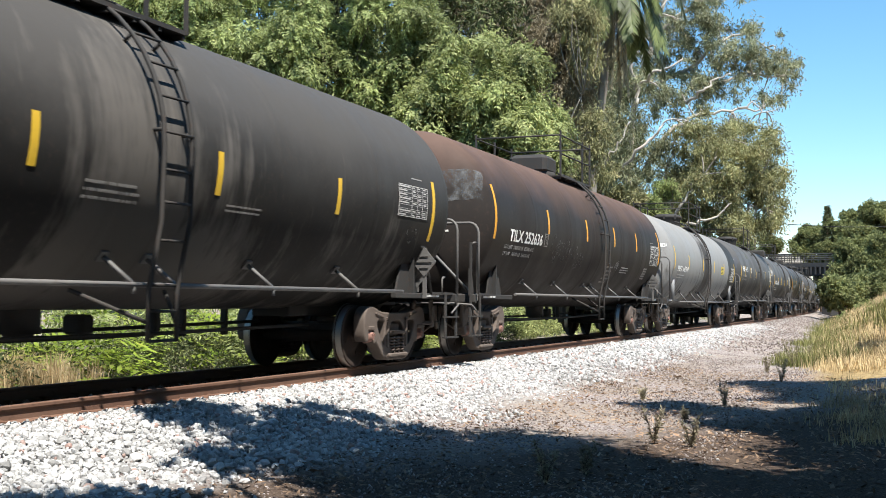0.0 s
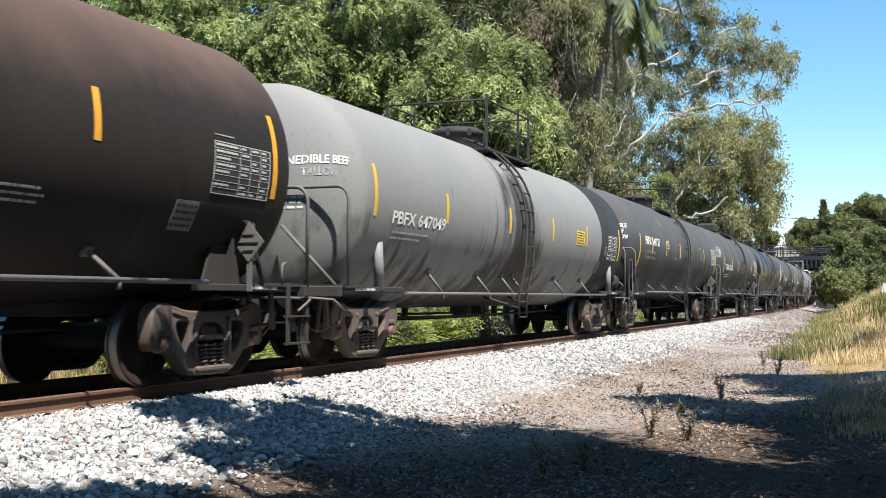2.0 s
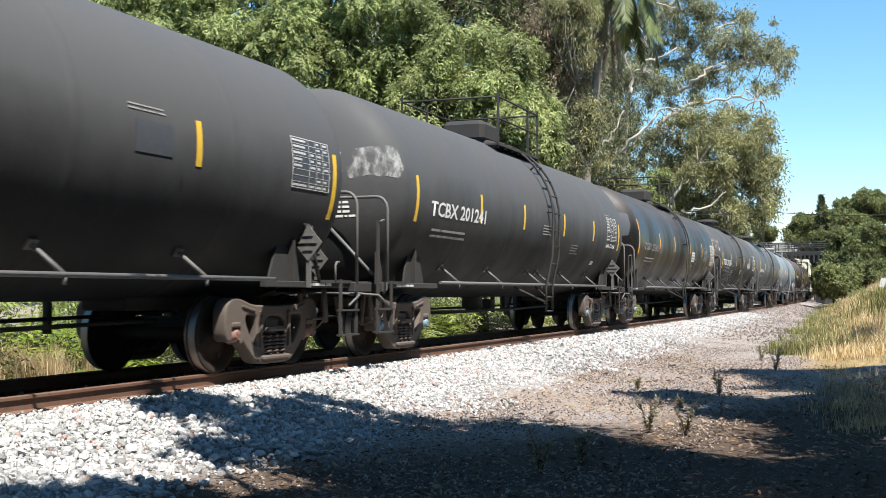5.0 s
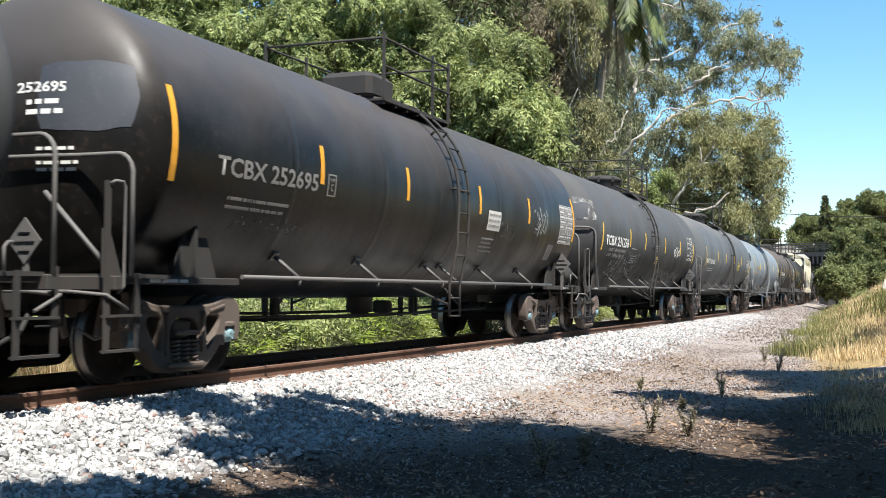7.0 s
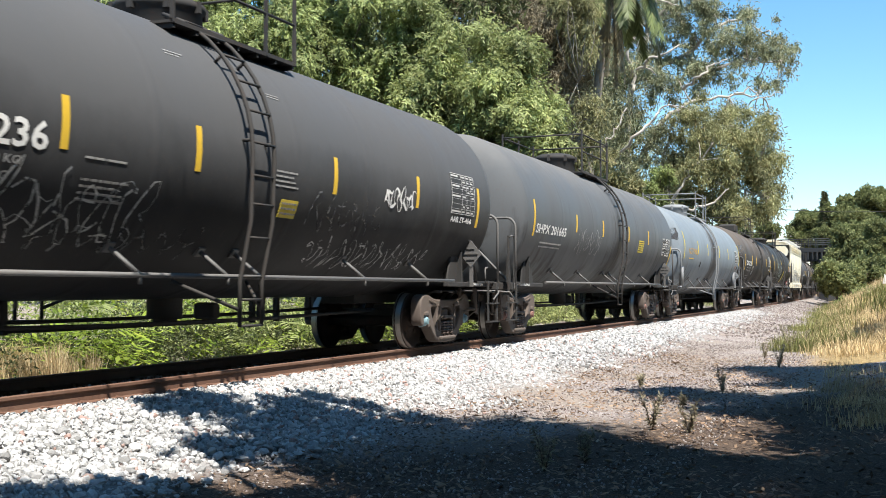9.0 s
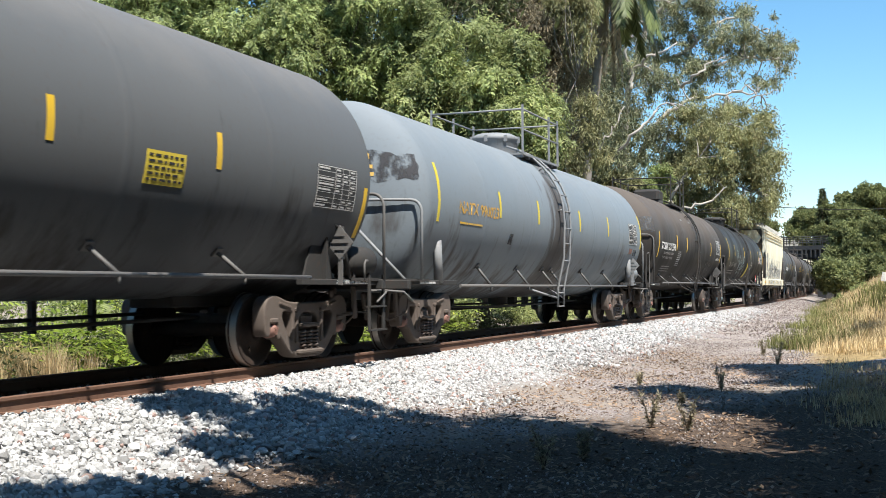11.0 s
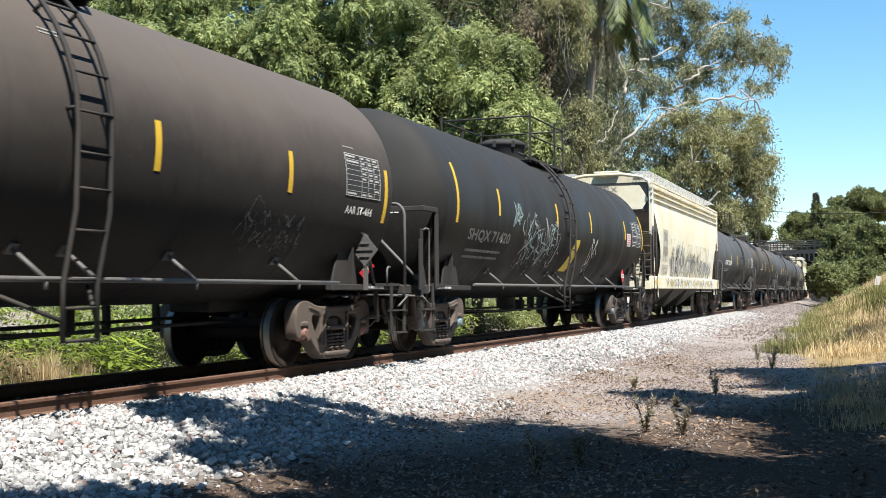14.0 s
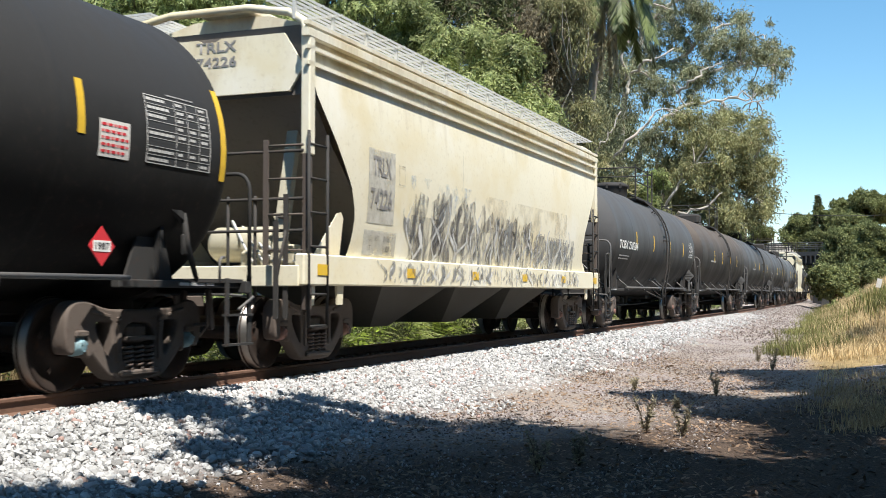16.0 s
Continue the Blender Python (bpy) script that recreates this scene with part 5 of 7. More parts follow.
def weather_hopper(m):
    """Yellowed and bleached patches, and rusty runs below the roof's edge."""
    nt = m.node_tree
    b = nt.nodes["Principled BSDF"]
    src = b.inputs["Base Color"].links[0].from_socket
    src = mix_node(nt, ramp(nt, noise_tex(nt, 0.55, 6, (1, 1, 1.5), 0.6), [(0.48, 0.0), (0.72, 0.75)]), src, (0.62, 0.52, 0.30))
    src = mix_node(nt, ramp(nt, noise_tex(nt, 0.8, 5, (1, 1, 0.6), 0.6), [(0.52, 0.0), (0.70, 0.7)]), src, (0.76, 0.74, 0.66))
    tc = nt.nodes.new("ShaderNodeTexCoord")
    sep = nt.nodes.new("ShaderNodeSeparateXYZ")
    nt.links.new(tc.outputs["Object"], sep.inputs[0])
    runs = noise_tex(nt, 2.2, 6, (1, 1.6, 0.16), 0.65)
    upper = math_node(nt, "MULTIPLY", math_node(nt, "SUBTRACT", sep.outputs[2], 3.2), 0.22)
    src = mix_node(nt, ramp(nt, math_node(nt, "ADD", runs, upper), [(0.66, 0.0), (0.95, 0.5)]), src, (0.34, 0.25, 0.14))
    spots = ramp(nt, noise_tex(nt, 30, 4), [(0.70, 0.0), (0.78, 0.7)])
    src = mix_node(nt, spots, src, (0.22, 0.13, 0.07))
    nt.links.new(src, b.inputs["Base Color"])


weather_hopper(CREAM)
CREAM_DARK = painted("hopper_cream_dirty", (0.40, 0.37, 0.28), 0.7, (0.2, 0.14, 0.08), 0.5, (0.3, 0.27, 0.22))
# Bay colour is dirty cream darkened to paint the shade beneath the body.
BAY_SHADE = painted("hopper_bay_shade", (0.050, 0.045, 0.037), 0.8, (0.030, 0.025, 0.020), 0.5, (0.100, 0.085, 0.070))
# Dark colour carries the shade on the sheets below the end panel and roof.
SLOPE_SHADE = painted("slope_sheet_shade", (0.115, 0.102, 0.092), 0.8, (0.05, 0.04, 0.03), 0.5, (0.14, 0.12, 0.10))
POST_BROWN = painted("post_brown", (0.075, 0.058, 0.048), 0.75, (0.05, 0.03, 0.02), 0.5, (0.14, 0.115, 0.10))
GALV = painted("galvanised_grating", (0.5, 0.5, 0.48), 0.55, (0.25, 0.2, 0.15), 0.3, (0.4, 0.38, 0.34), False)


def hopper_car(a, b, paint, label):
    L = b - a
    car = tagged(new("hopper_car"), label, "hopper car", "cars of the freight train")
    half, w = L / 2 - 0.75, 1.55
    top, sill = 4.30, 1.12
    e1 = half - 0.2
    # curved side sheets, cut at the ends along the slope sheets
    def inset(z):
        return float(np.interp(z, (1.40, 1.55, 1.75, 2.05, 2.4, 2.9, 3.45, 3.6, top), (1.12, 1.20, 1.27, 1.30, 1.15, 0.72, 0.20, 0.12, 0.08)))

    zs = np.linspace(1.42, top, 22)
    for sx in (1, -1):
        vs, fs, cols = [], [], 16
        for z in zs:
            k = (z - 1.42) / (top - 1.42)
            x = 1.42 + 0.15 * math.sin(math.pi * min(k * 0.9 + 0.06, 1)) ** 0.8
            y0 = e1 - inset(z)
            for i in range(cols + 1):
                vs.append((sx * x, -y0 + 2 * y0 * i / cols, z))
        n = cols + 1
        for r in range(len(zs) - 1):
            for i in range(cols):
                q = (r * n + i, r * n + i + 1, (r + 1) * n + i + 1, (r + 1) * n + i)
                fs.append(q if sx > 0 else q[::-1])
        part("side_sheet", Mesh().add(vs, fs, True), paint, car)
    for e in (-1, 1):
        g = Mesh()
        face = Matrix(((1, 0, 0, 0), (0, 0, 1, e * (e1 - 0.10)), (0, 1, 0, 0), (0, 0, 0, 1)))
        g.slab([(-1.20, 3.55), (1.20, 3.55), (1.40, 3.86), (1.12, 4.30), (0.18, 4.30), (0.10, 4.26), (-0.10, 4.26), (-0.18, 4.30), (-1.12, 4.30), (-1.40, 3.86)], 0.05, face)
        part("end_panel", g, paint, car)
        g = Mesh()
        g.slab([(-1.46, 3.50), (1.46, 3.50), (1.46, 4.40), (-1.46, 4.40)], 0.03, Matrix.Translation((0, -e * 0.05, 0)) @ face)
        part("end_backing", g, SLOPE_SHADE, car, "shade-dark sheet behind the end panel")
        g = Mesh()
        bow = [(1.50, e * (half - 0.22), 3.9), (1.50, e * (half - 0.22), 4.22), (1.42, e * (half - 0.24), 4.42), (1.20, e * (half - 0.26), 4.56), (0.6, e * (half - 0.26), 4.66)]
        g.tube(bow + [(-a, y, z) for a, y, z in bow[::-1]], 0.055, 6)
        part("end_bow", g, paint, car)
        for sx in (1, -1):
            g = Mesh()
            g.slab([(0.42, 1.44), (1.16, 1.44), (1.28, 1.98), (1.22, 2.06), (1.10, 2.04)], 0.012, Matrix(((0, 0, 1, sx * 1.36), (-e, 0, 0, e * e1), (0, 1, 0, 0), (0, 0, 0, 1))))
            part("gusset_plate", g, paint, car)
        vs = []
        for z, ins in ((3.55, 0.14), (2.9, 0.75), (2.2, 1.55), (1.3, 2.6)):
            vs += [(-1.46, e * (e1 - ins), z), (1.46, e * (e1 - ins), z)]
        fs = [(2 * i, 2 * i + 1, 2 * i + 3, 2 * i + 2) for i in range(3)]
        part("slope_sheet", Mesh().add(vs, fs if e > 0 else [f[::-1] for f in fs]), SLOPE_SHADE, car, "shade-dark slope sheet")
    # roof with hatch trough
    g = Mesh()
    m = Matrix(((1, 0, 0, 0), (0, 0, 1, 0), (0, 1, 0, 0), (0, 0, 0, 1)))
    g.slab([(-1.50, top), (1.50, top), (1.42, top + 0.16), (0.6, top + 0.38), (0, top + 0.42), (-0.6, top + 0.38), (-1.42, top + 0.16)], 2 * e1 - 1.2, m)
    part("roof", g, paint, car)
    for k in range(8):
        part("roof_hatch", Mesh().box((0, -e1 + 1.0 + k * (2 * e1 - 2) / 7, top + 0.46), (0.8, 1.2, 0.12), cut=0.03), paint, car)
    for s in (1, -1):
        g = Mesh()
        for x, z, t, h in ((1.52, -0.05, 0.10, 0.10), (1.54, -0.24, 0.05, 0.05), (1.54, -0.44, 0.05, 0.05), (1.53, 0.07, 0.07, 0.05)):
            part("top_chord", Mesh().box((s * x, 0, top + z), (t, 2 * e1 + 0.2, h)), paint, car)
        g = Mesh()
        g.box((s * 1.50, 0, 1.26), (0.14, 2 * half, 0.40), cut=0.02)
        part("side_sill", g, paint, car)
        for k in range(6):
            part("reflective_strip", Mesh().box((s * 1.578, -half + 0.5 + k * (2 * half - 1) / 5, 1.26), (0.006, 0.3, 0.14)), REFLECT_YELLOW, car, "yellow reflective plate")
        g = Mesh()
        for k in range(14):
            y0 = -e1 + 0.02 + k * (2 * e1) / 14
            y1 = y0 + (2 * e1) / 14 - 0.03
            for j in range(6):
                g.box((s * (0.92 + j * 0.10), (y0 + y1) / 2, top + 0.42), (0.012, y1 - y0, 0.035))
            for yy in (y0, (y0 + y1) / 2, y1):
                g.box((s * 1.17, yy, top + 0.42), (0.56, 0.015, 0.03))
            g.box((s * 1.30, y0, top + 0.28), (0.04, 0.04, 0.26))
        tagged(part("running_board", g, GALV, car, "galvanised grating walkway along the roof"), kind="stuff")
    for e in (-1, 1):
        ye = e * half
        for s in (1, -1):
            g = Mesh()
            g.box((s * 1.50, ye - e * 0.22, 3.50), (0.13, 0.15, 1.60), cut=0.015)
            part("corner_post", g, paint, car)
            part("ladder_post", Mesh().box((s * 1.50, ye - e * 0.20, 1.75), (0.10, 0.11, 2.0), cut=0.012), POST_BROWN, car, "dirty brown lower post")
            g = Mesh()
            for z in (1.50, 1.95, 2.40, 2.82):
                g.tube([(s * 1.50, ye - e * 0.10, z), (s * 0.98, ye - e * 0.08, z)], 0.016, 6)
            g.box((s * 0.98, ye - e * 0.08, 2.05), (0.07, 0.03, 1.70))
            part("end_ladder", g, POST_BROWN, car)
            g = Mesh()
            for yy, hh in ((0.02, 1.55), (-0.22, 1.20)):
                g.box((s * 1.30, ye - e * yy, 1.15 + hh / 2 - 0.5), (0.06, 0.03, hh))
            g.tube([(s * 1.30, ye + e * 0.22, 1.82), (s * 1.30, ye + e * 0.20, 1.90), (s * 1.30, ye + e * 0.05, 1.90)], 0.016, 6)
            g.tube([(s * 1.30, ye + e * 0.22, 1.10), (s * 1.30, ye - e * 0.02, 1.75)], 0.018, 6)
            part("side_rail", g, FRAME_BLACK, car)
            for ly in (half - 1.1, half - 0.30):
                g = Mesh()
                g.slab([(-0.07, -0.26), (0.07, -0.26), (0.10, 0.0), (-0.10, 0.0)], 0.03, Matrix(((0, 0, 1, s * 1.50), (1, 0, 0, e * ly), (0, 1, 0, 1.07), (0, 0, 0, 1))))
                part("jacking_lug", g, paint, car)
            g = Mesh()
            g.box((s * 0.98, ye - e * 0.65, 2.45), (0.16, 0.12, 2.4), rx=e * 14)
            part("end_brace", g, CREAM_DARK, car)
            g = Mesh()
            for z in (0.55, 0.95, 1.55, 1.98, 2.41, 2.84):
                g.tube([(s * 1.56, ye - e * 0.12, z), (s * 1.56, ye - e * 0.62, z)], 0.017, 6)
            for yy in (0.12, 0.62):
                g.tube([(s * 1.57, ye - e * yy, 0.55), (s * 1.57, ye - e * yy, 3.0)], 0.022, 6)
            part("ladder", g, FRAME_BLACK, car)
        # slope sheet in shade, end frame, platform
        g = Mesh()
        g.box((0, ye - e * 1.5, 1.22), (2.9, 2.6, 0.10))
        g.box((0, ye - e * 0.05, 1.18), (3.0, 0.14, 0.26), cut=0.01)
        part("end_platform", g, paint, car)
        g = Mesh()
        for z in (1.75, 2.15, 2.75):
            g.tube([(-1.5, ye - e * 0.10, z), (1.5, ye - e * 0.10, z)], 0.02, 6)
        for x in (-0.9, -0.5, 0.4, 0.8):
            g.tube([(x, ye - e * 0.12, 0.75), (x, ye - e * 0.12, 2.2)], 0.022, 6)
        part("end_rail", g, FRAME_BLACK, car)
        g = Mesh()
        g.turn([(-0.5, 0.0), (-0.5, 0.18), (-0.42, 0.24), (0.42, 0.24), (0.5, 0.18), (0.5, 0.0)], "x", 20, pose(0.2, ye - e * 0.9, 1.62))
        g.tube([(0.8, ye - e * 0.6, 2.0), (0.9, ye - e * 0.9, 1.5), (0.4, ye - e * 1.1, 1.4)], 0.03, 6)
        part("brake_cylinder", g, CREAM_DARK, car)
        g = Mesh()
        for k in range(5):
            q = 0.16 * k
            g.tube([(1.30 - q, ye - e * 0.30, 1.36), (1.0 - q, ye - e * 0.55, 1.42 + 0.05 * k), (0.65 - q, ye - e * 0.85, 1.62 + 0.08 * k), (0.45 - q, ye - e * 1.25, 1.95 - 0.06 * k)], 0.018, 6)
        part("air_pipes", g, GALV, car, "pale bent air pipes")
        g = Mesh()
        g.box((1.15, ye - e * 0.45, 1.42), (0.16, 0.20, 0.34), cut=0.02)
        g.box((0.55, ye - e * 0.50, 1.40), (0.30, 0.22, 0.26), cut=0.04)
        part("valve_block", g, CREAM_DARK, car)
        g = Mesh()
        g.box((0, ye + e * 0.30, 0.86), (0.14, 0.80, 0.16), cut=0.02)
        g.box((0.05, ye + e * 0.70, 0.86), (0.30, 0.16, 0.26), cut=0.05)
        part("coupler", g, TRUCK_STEEL, car)
        make_truck(car, e * (L / 2 - 1.85), False)
    for k in (-1, 0, 1):
        g = Mesh()
        c = k * 3.1
        m2 = [(-1.25, c - 1.45, 1.15), (1.25, c - 1.45, 1.15), (1.25, c + 1.45, 1.15), (-1.25, c + 1.45, 1.15), (-0.5, c - 0.35, 0.42), (0.5, c - 0.35, 0.42), (0.5, c + 0.35, 0.42), (-0.5, c + 0.35, 0.42)]
        g.add(m2, [(0, 1, 5, 4), (1, 2, 6, 5), (2, 3, 7, 6), (3, 0, 4, 7), (4, 5, 6, 7), (3, 2, 1, 0)])
        part("hopper_bay", g, BAY_SHADE, car, "shade-dark, dirty sloped discharge bay")
    car["start"] = (a + b) / 2
    CARS.append(car)
    return car, L


C_M, L_M = hopper_car(GAPS[11], GAPS[12], CREAM, "cream covered hopper car with dark graffiti")
C_W, L_W = hopper_car(GAPS[17], GAPS[18], CREAM, "pale hopper car far down the train")


INK_DARK = smudge("graffiti_charcoal", (0.14, 0.135, 0.13), 5, (1, 1.6, 0.4), 0.40, 0.72)
INK_GREY = smudge("graffiti_grey", (0.26, 0.26, 0.25), 5, (1, 1.6, 0.4), 0.40, 0.62)
INK_WHITE = smudge("graffiti_white", (0.62, 0.61, 0.58), 5, (1, 1.6, 0.4), 0.36, 0.58)
INK_SMEAR = smudge("graffiti_smear", (0.28, 0.27, 0.25), 2.2, (1, 2.4, 0.35), 0.44, 0.80)
PATCH_BEIGE = smudge("patch_beige", (0.50, 0.48, 0.42), 3, (1, 1, 1), 0.25, 0.62)
INK_BLUE = smudge("graffiti_pale_blue", (0.50, 0.56, 0.60), 3, (1, 1, 1), 0.50, 0.85)
INK_TAN = smudge("graffiti_tan", (0.46, 0.38, 0.26), 1.6, (1, 1, 1), 0.45, 0.95)


def side_x(z):
    k = (z - 1.42) / (4.30 - 1.42)
    return 1.42 + 0.15 * math.sin(math.pi * min(max(k, 0) * 0.9 + 0.06, 1)) ** 0.8


def hopper_letters(car, text, y0, y1, z0, z1, mat):
    me = fit_box(text_mesh(text, 1.0), y1 - y0, z1 - z0)
    for v in me.vertices:
        z = z0 + v.co.y
        v.co = Vector((side_x(z) + 0.012, y0 + v.co.x, z))
    part("lettering", me, mat, car)


def ribbon(car, pts, width, mat, x_at, label, blunt=0.45):
    """A sprayed stroke along points (y, z) of the car's side."""
    vs, fs, n = [], [], len(pts)
    for i, (y, z) in enumerate(pts):
        (ya, za), (yb, zb) = pts[max(i - 1, 0)], pts[min(i + 1, n - 1)]
        l = math.hypot(yb - ya, zb - za)
        w = width / 2 * (blunt + (1 - blunt) * math.sin(math.pi * (i + 0.5) / n))
        for e in (-1, 1):
            q = (y + e * w * (zb - za) / l, z - e * w * (yb - ya) / l)
            vs.append((x_at(q[1]) + 0.010, q[0], q[1]))
        if i:
            fs.append((2 * i - 2, 2 * i - 1, 2 * i + 1, 2 * i))
    part("graffiti", Mesh().add(vs, fs), mat, car, label)


def hopper_quad(car, name, y0, y1, z0, z1, mat, label, off=0.006):
    vs, fs = [], []
    for i in range(7):
        z = z0 + (z1 - z0) * i / 6
        vs += [(side_x(z) + off, y0, z), (side_x(z) + off, y1, z)]
    fs = [(2 * i, 2 * i + 1, 2 * i + 3, 2 * i + 2) for i in range(6)]
    part(name, Mesh().add(vs, fs, True), mat, car, label)


def hopper_graffiti(car):
    rr = random.Random(31)
    hopper_quad(car, "paint_patch", -5.75, -4.85, 1.95, 3.0, PATCH_BEIGE, "grey-beige patch behind the number")
    hopper_quad(car, "paint_patch", -5.8, -4.7, 1.5, 1.85, PATCH_BEIGE, "grey-beige patch behind small print")
    hopper_letters(car, "TRLX", -5.62, -5.0, 2.62, 2.90, FADED)
    hopper_letters(car, "74226", -5.68, -4.95, 2.15, 2.45, FADED)
    # flame-like strokes that taper and lean, bold at first, paler further along
    for k in range(38):
        y = -4.2 + 9.2 * (k + rr.uniform(0, 0.7)) / 38
        bold = -4.1 < y < -1.3 or -0.8 < y < 0.3 or 0.9 < y < 2.0
        top = (rr.uniform(0.86, 0.98) if bold else rr.uniform(0.45, 1.0)) * (1.1 if y < -1.2 else 0.95 if y < 2.2 else 0.75)
        z0 = 1.45 + (rr.uniform(0.1, 0.45) if rr.random() < 0.5 else 0)
        amp, ph, lean = rr.uniform(0.10, 0.26), rr.uniform(0, 6.28), rr.uniform(-0.10, 0.25) + (0.15 if y > 2 else 0)
        pts = []
        for i in range(13):
            t = i / 12
            pts.append((y + lean * t + amp * (math.sin(4.4 * t + ph) - math.sin(ph)), z0 + max(top - (z0 - 1.45), 0.3) * t))
        mat = INK_DARK if bold and rr.random() < 0.75 else INK_GREY
        ribbon(car, pts, rr.uniform(0.20, 0.40) if bold else rr.uniform(0.12, 0.30), mat, lambda z: side_x(z) + 0.0004 * (k % 7), "worn charcoal graffiti stroke", 0.85 if bold else 0.45)
    for k in range(46):
        y = -4.4 + 9.4 * (k + rr.uniform(0, 0.8)) / 46
        top, amp, ph, lean = rr.uniform(0.5, 1.0), rr.uniform(0.08, 0.26), rr.uniform(0, 6.28), rr.uniform(-0.1, 0.2)
        pts = [(y + lean * i / 11 + amp * (math.sin(5.2 * i / 11 + ph) - math.sin(ph)), 1.45 + rr.uniform(0, 0.01) + top * i / 11) for i in range(12)]
        ribbon(car, pts, rr.uniform(0.03, 0.08), INK_WHITE if k % 4 else INK_GREY, lambda z: side_x(z) + 0.0045, "bleached white graffiti outline")
    hopper_quad(car, "paint_smear", -4.2, 5.3, 1.45, 2.15, INK_SMEAR, "grey smear of worn spray paint", 0.004)
    hopper_quad(car, "paint_smear", -4.3, -1.4, 2.2, 2.75, INK_BLUE, "pale blue haze of worn spray paint", 0.005)
    hopper_quad(car, "paint_smear", -0.9, 4.6, 2.05, 2.7, INK_TAN, "tan haze of worn spray paint", 0.005)
    hopper_letters(car, "LD LMT", -5.66, -5.30, 1.70, 1.78, INK_DARK)
    hopper_letters(car, "LT WT", -5.66, -5.36, 1.56, 1.64, INK_DARK)
    for z in (1.56, 1.70):
        hopper_quad(car, "small_lettering", -5.15, -4.82, z, z + 0.08, INK_DARK, "small dark stencil mark", 0.011)
    ribbon(car, [(-2.05 + 0.004 * i, 2.75 + 0.07 * i) for i in range(9)], 0.03, INK_DARK, lambda z: side_x(z) + 0.002, "dark scratch")
    for a0, b0, a1, b1 in ((-4.72, 2.55, -4.50, 2.57), (-4.72, 2.83, -4.50, 2.85), (-4.72, 2.55, -4.705, 2.85), (-4.515, 2.55, -4.50, 2.85)):
        hopper_quad(car, "boxed_mark", a0, a1, b0, b1, INK_DARK, "", 0.012)
    for k in range(96):
        y = -5.3 + 10.9 * (k + rr.uniform(0, 0.8)) / 96
        amp, ph, lean = rr.uniform(0.03, 0.16), rr.uniform(0, 6.28), rr.uniform(-0.12, 0.16)
        lo, hi = 1.08 + rr.uniform(0, 0.10), 1.44 - rr.uniform(0, 0.10)
        pts = [(y + lean * i / 9 + amp * math.sin(4.5 * i / 9 + ph), lo + (hi - lo) * i / 9) for i in range(10)]
        ribbon(car, pts, rr.uniform(0.03, 0.11), (INK_GREY, INK_DARK, INK_WHITE, INK_GREY)[k % 4], lambda z: 1.568 + 0.001 * (k % 5), "grey spray line on the sill")


hopper_graffiti(C_M)
for word, zz in (("TRLX", 4.12), ("74226", 3.92)):
    me = fit_box(text_mesh(word, 1.0), 0.62, 0.14)
    for v in me.vertices:
        v.co = Vector((-0.2 + v.co.x, -(L_M / 2 - 0.75 - 0.2 - 0.10) - 0.032, zz + v.co.y))
    part("lettering", me, FADED, C_M)


# ---- plants ----
def leaf_material(name, dark, light, yellow=(0.2, 0.2, 0.03), thin=0.35, rough=0.52):
    m, nt, b = basic(name, dark, rough, 0, 0.28)
    geo = nt.nodes.new("ShaderNodeNewGeometry")
    c = ramp(nt, geo.outputs["Random Per Island"], [(0.0, dark), (0.55, light), (0.93, light), (1.0, yellow)])
    patchy = ramp(nt, noise_tex(nt, 0.6, 3), [(0.35, 0.55), (0.65, 1.15)])
    c = mix_node(nt, 1.0, c, patchy, "MULTIPLY")
    nt.links.new(c, b.inputs["Base Color"])
    tr = nt.nodes.new("ShaderNodeBsdfTranslucent")
    nt.links.new(c, tr.inputs[0])
    mx = nt.nodes.new("ShaderNodeMixShader")
    mx.inputs[0].default_value = thin
    out = nt.nodes["Material Output"]
    nt.links.new(b.outputs[0], mx.inputs[1])
    nt.links.new(tr.outputs[0], mx.inputs[2])
    nt.links.new(mx.outputs[0], out.inputs[0])
    return m


def leaves(points, normals_up, length, width, seed, droop=0.5, spread=1.0):
    """Small pointed leaves at many points: four corners each, folded at the midrib."""
    r = np.random.RandomState(seed)
    n = len(points)
    d = r.normal(size=(n, 3)) * spread
    d[:, 2] -= droop
    d += normals_up * 0.5
    d /= np.linalg.norm(d, axis=1)[:, None] + 1e-6
    u = np.cross(d, r.normal(size=(n, 3)))
    u /= np.linalg.norm(u, axis=1)[:, None] + 1e-6
    ln = length * r.uniform(0.6, 1.3, (n, 1))
    wd = width * r.uniform(0.6, 1.3, (n, 1))
    nn = np.cross(d, u) * wd * 0.25
    a = points
    v = np.stack([a, a + d * ln * 0.45 + u * wd / 2 + nn, a + d * ln, a + d * ln * 0.45 - u * wd / 2 + nn], 1).reshape(-1, 3)
    f = np.arange(4 * n).reshape(n, 4)
    return v, f


def clump_points(clumps, n, seed, shell=0.55):
    """Points in and on uneven balls (x, y, z, radius)."""
    r = np.random.RandomState(seed)
    c = np.array(clumps, float)
    w = c[:, 3] ** 2
    k = r.choice(len(c), n, p=w / w.sum())
    d = r.normal(size=(n, 3))
    d /= np.linalg.norm(d, axis=1)[:, None]
    if 0.15 < shell < 0.22:  # loose sprays without an edge
        return c[k, :3] + d * (c[k, 3] * np.minimum(np.abs(r.normal(size=n)), 1.7) * 0.75)[:, None], d
    rad = (shell + (1 - shell) * r.uniform(0, 1, n)) * (0.8 + 0.35 * np.sin(d[:, 0] * 5 + k) * np.cos(d[:, 2] * 4 + 2 * k))
    p = c[k, :3] + d * (c[k, 3] * rad)[:, None] * np.array([1, 1, 0.85])
    return p, d


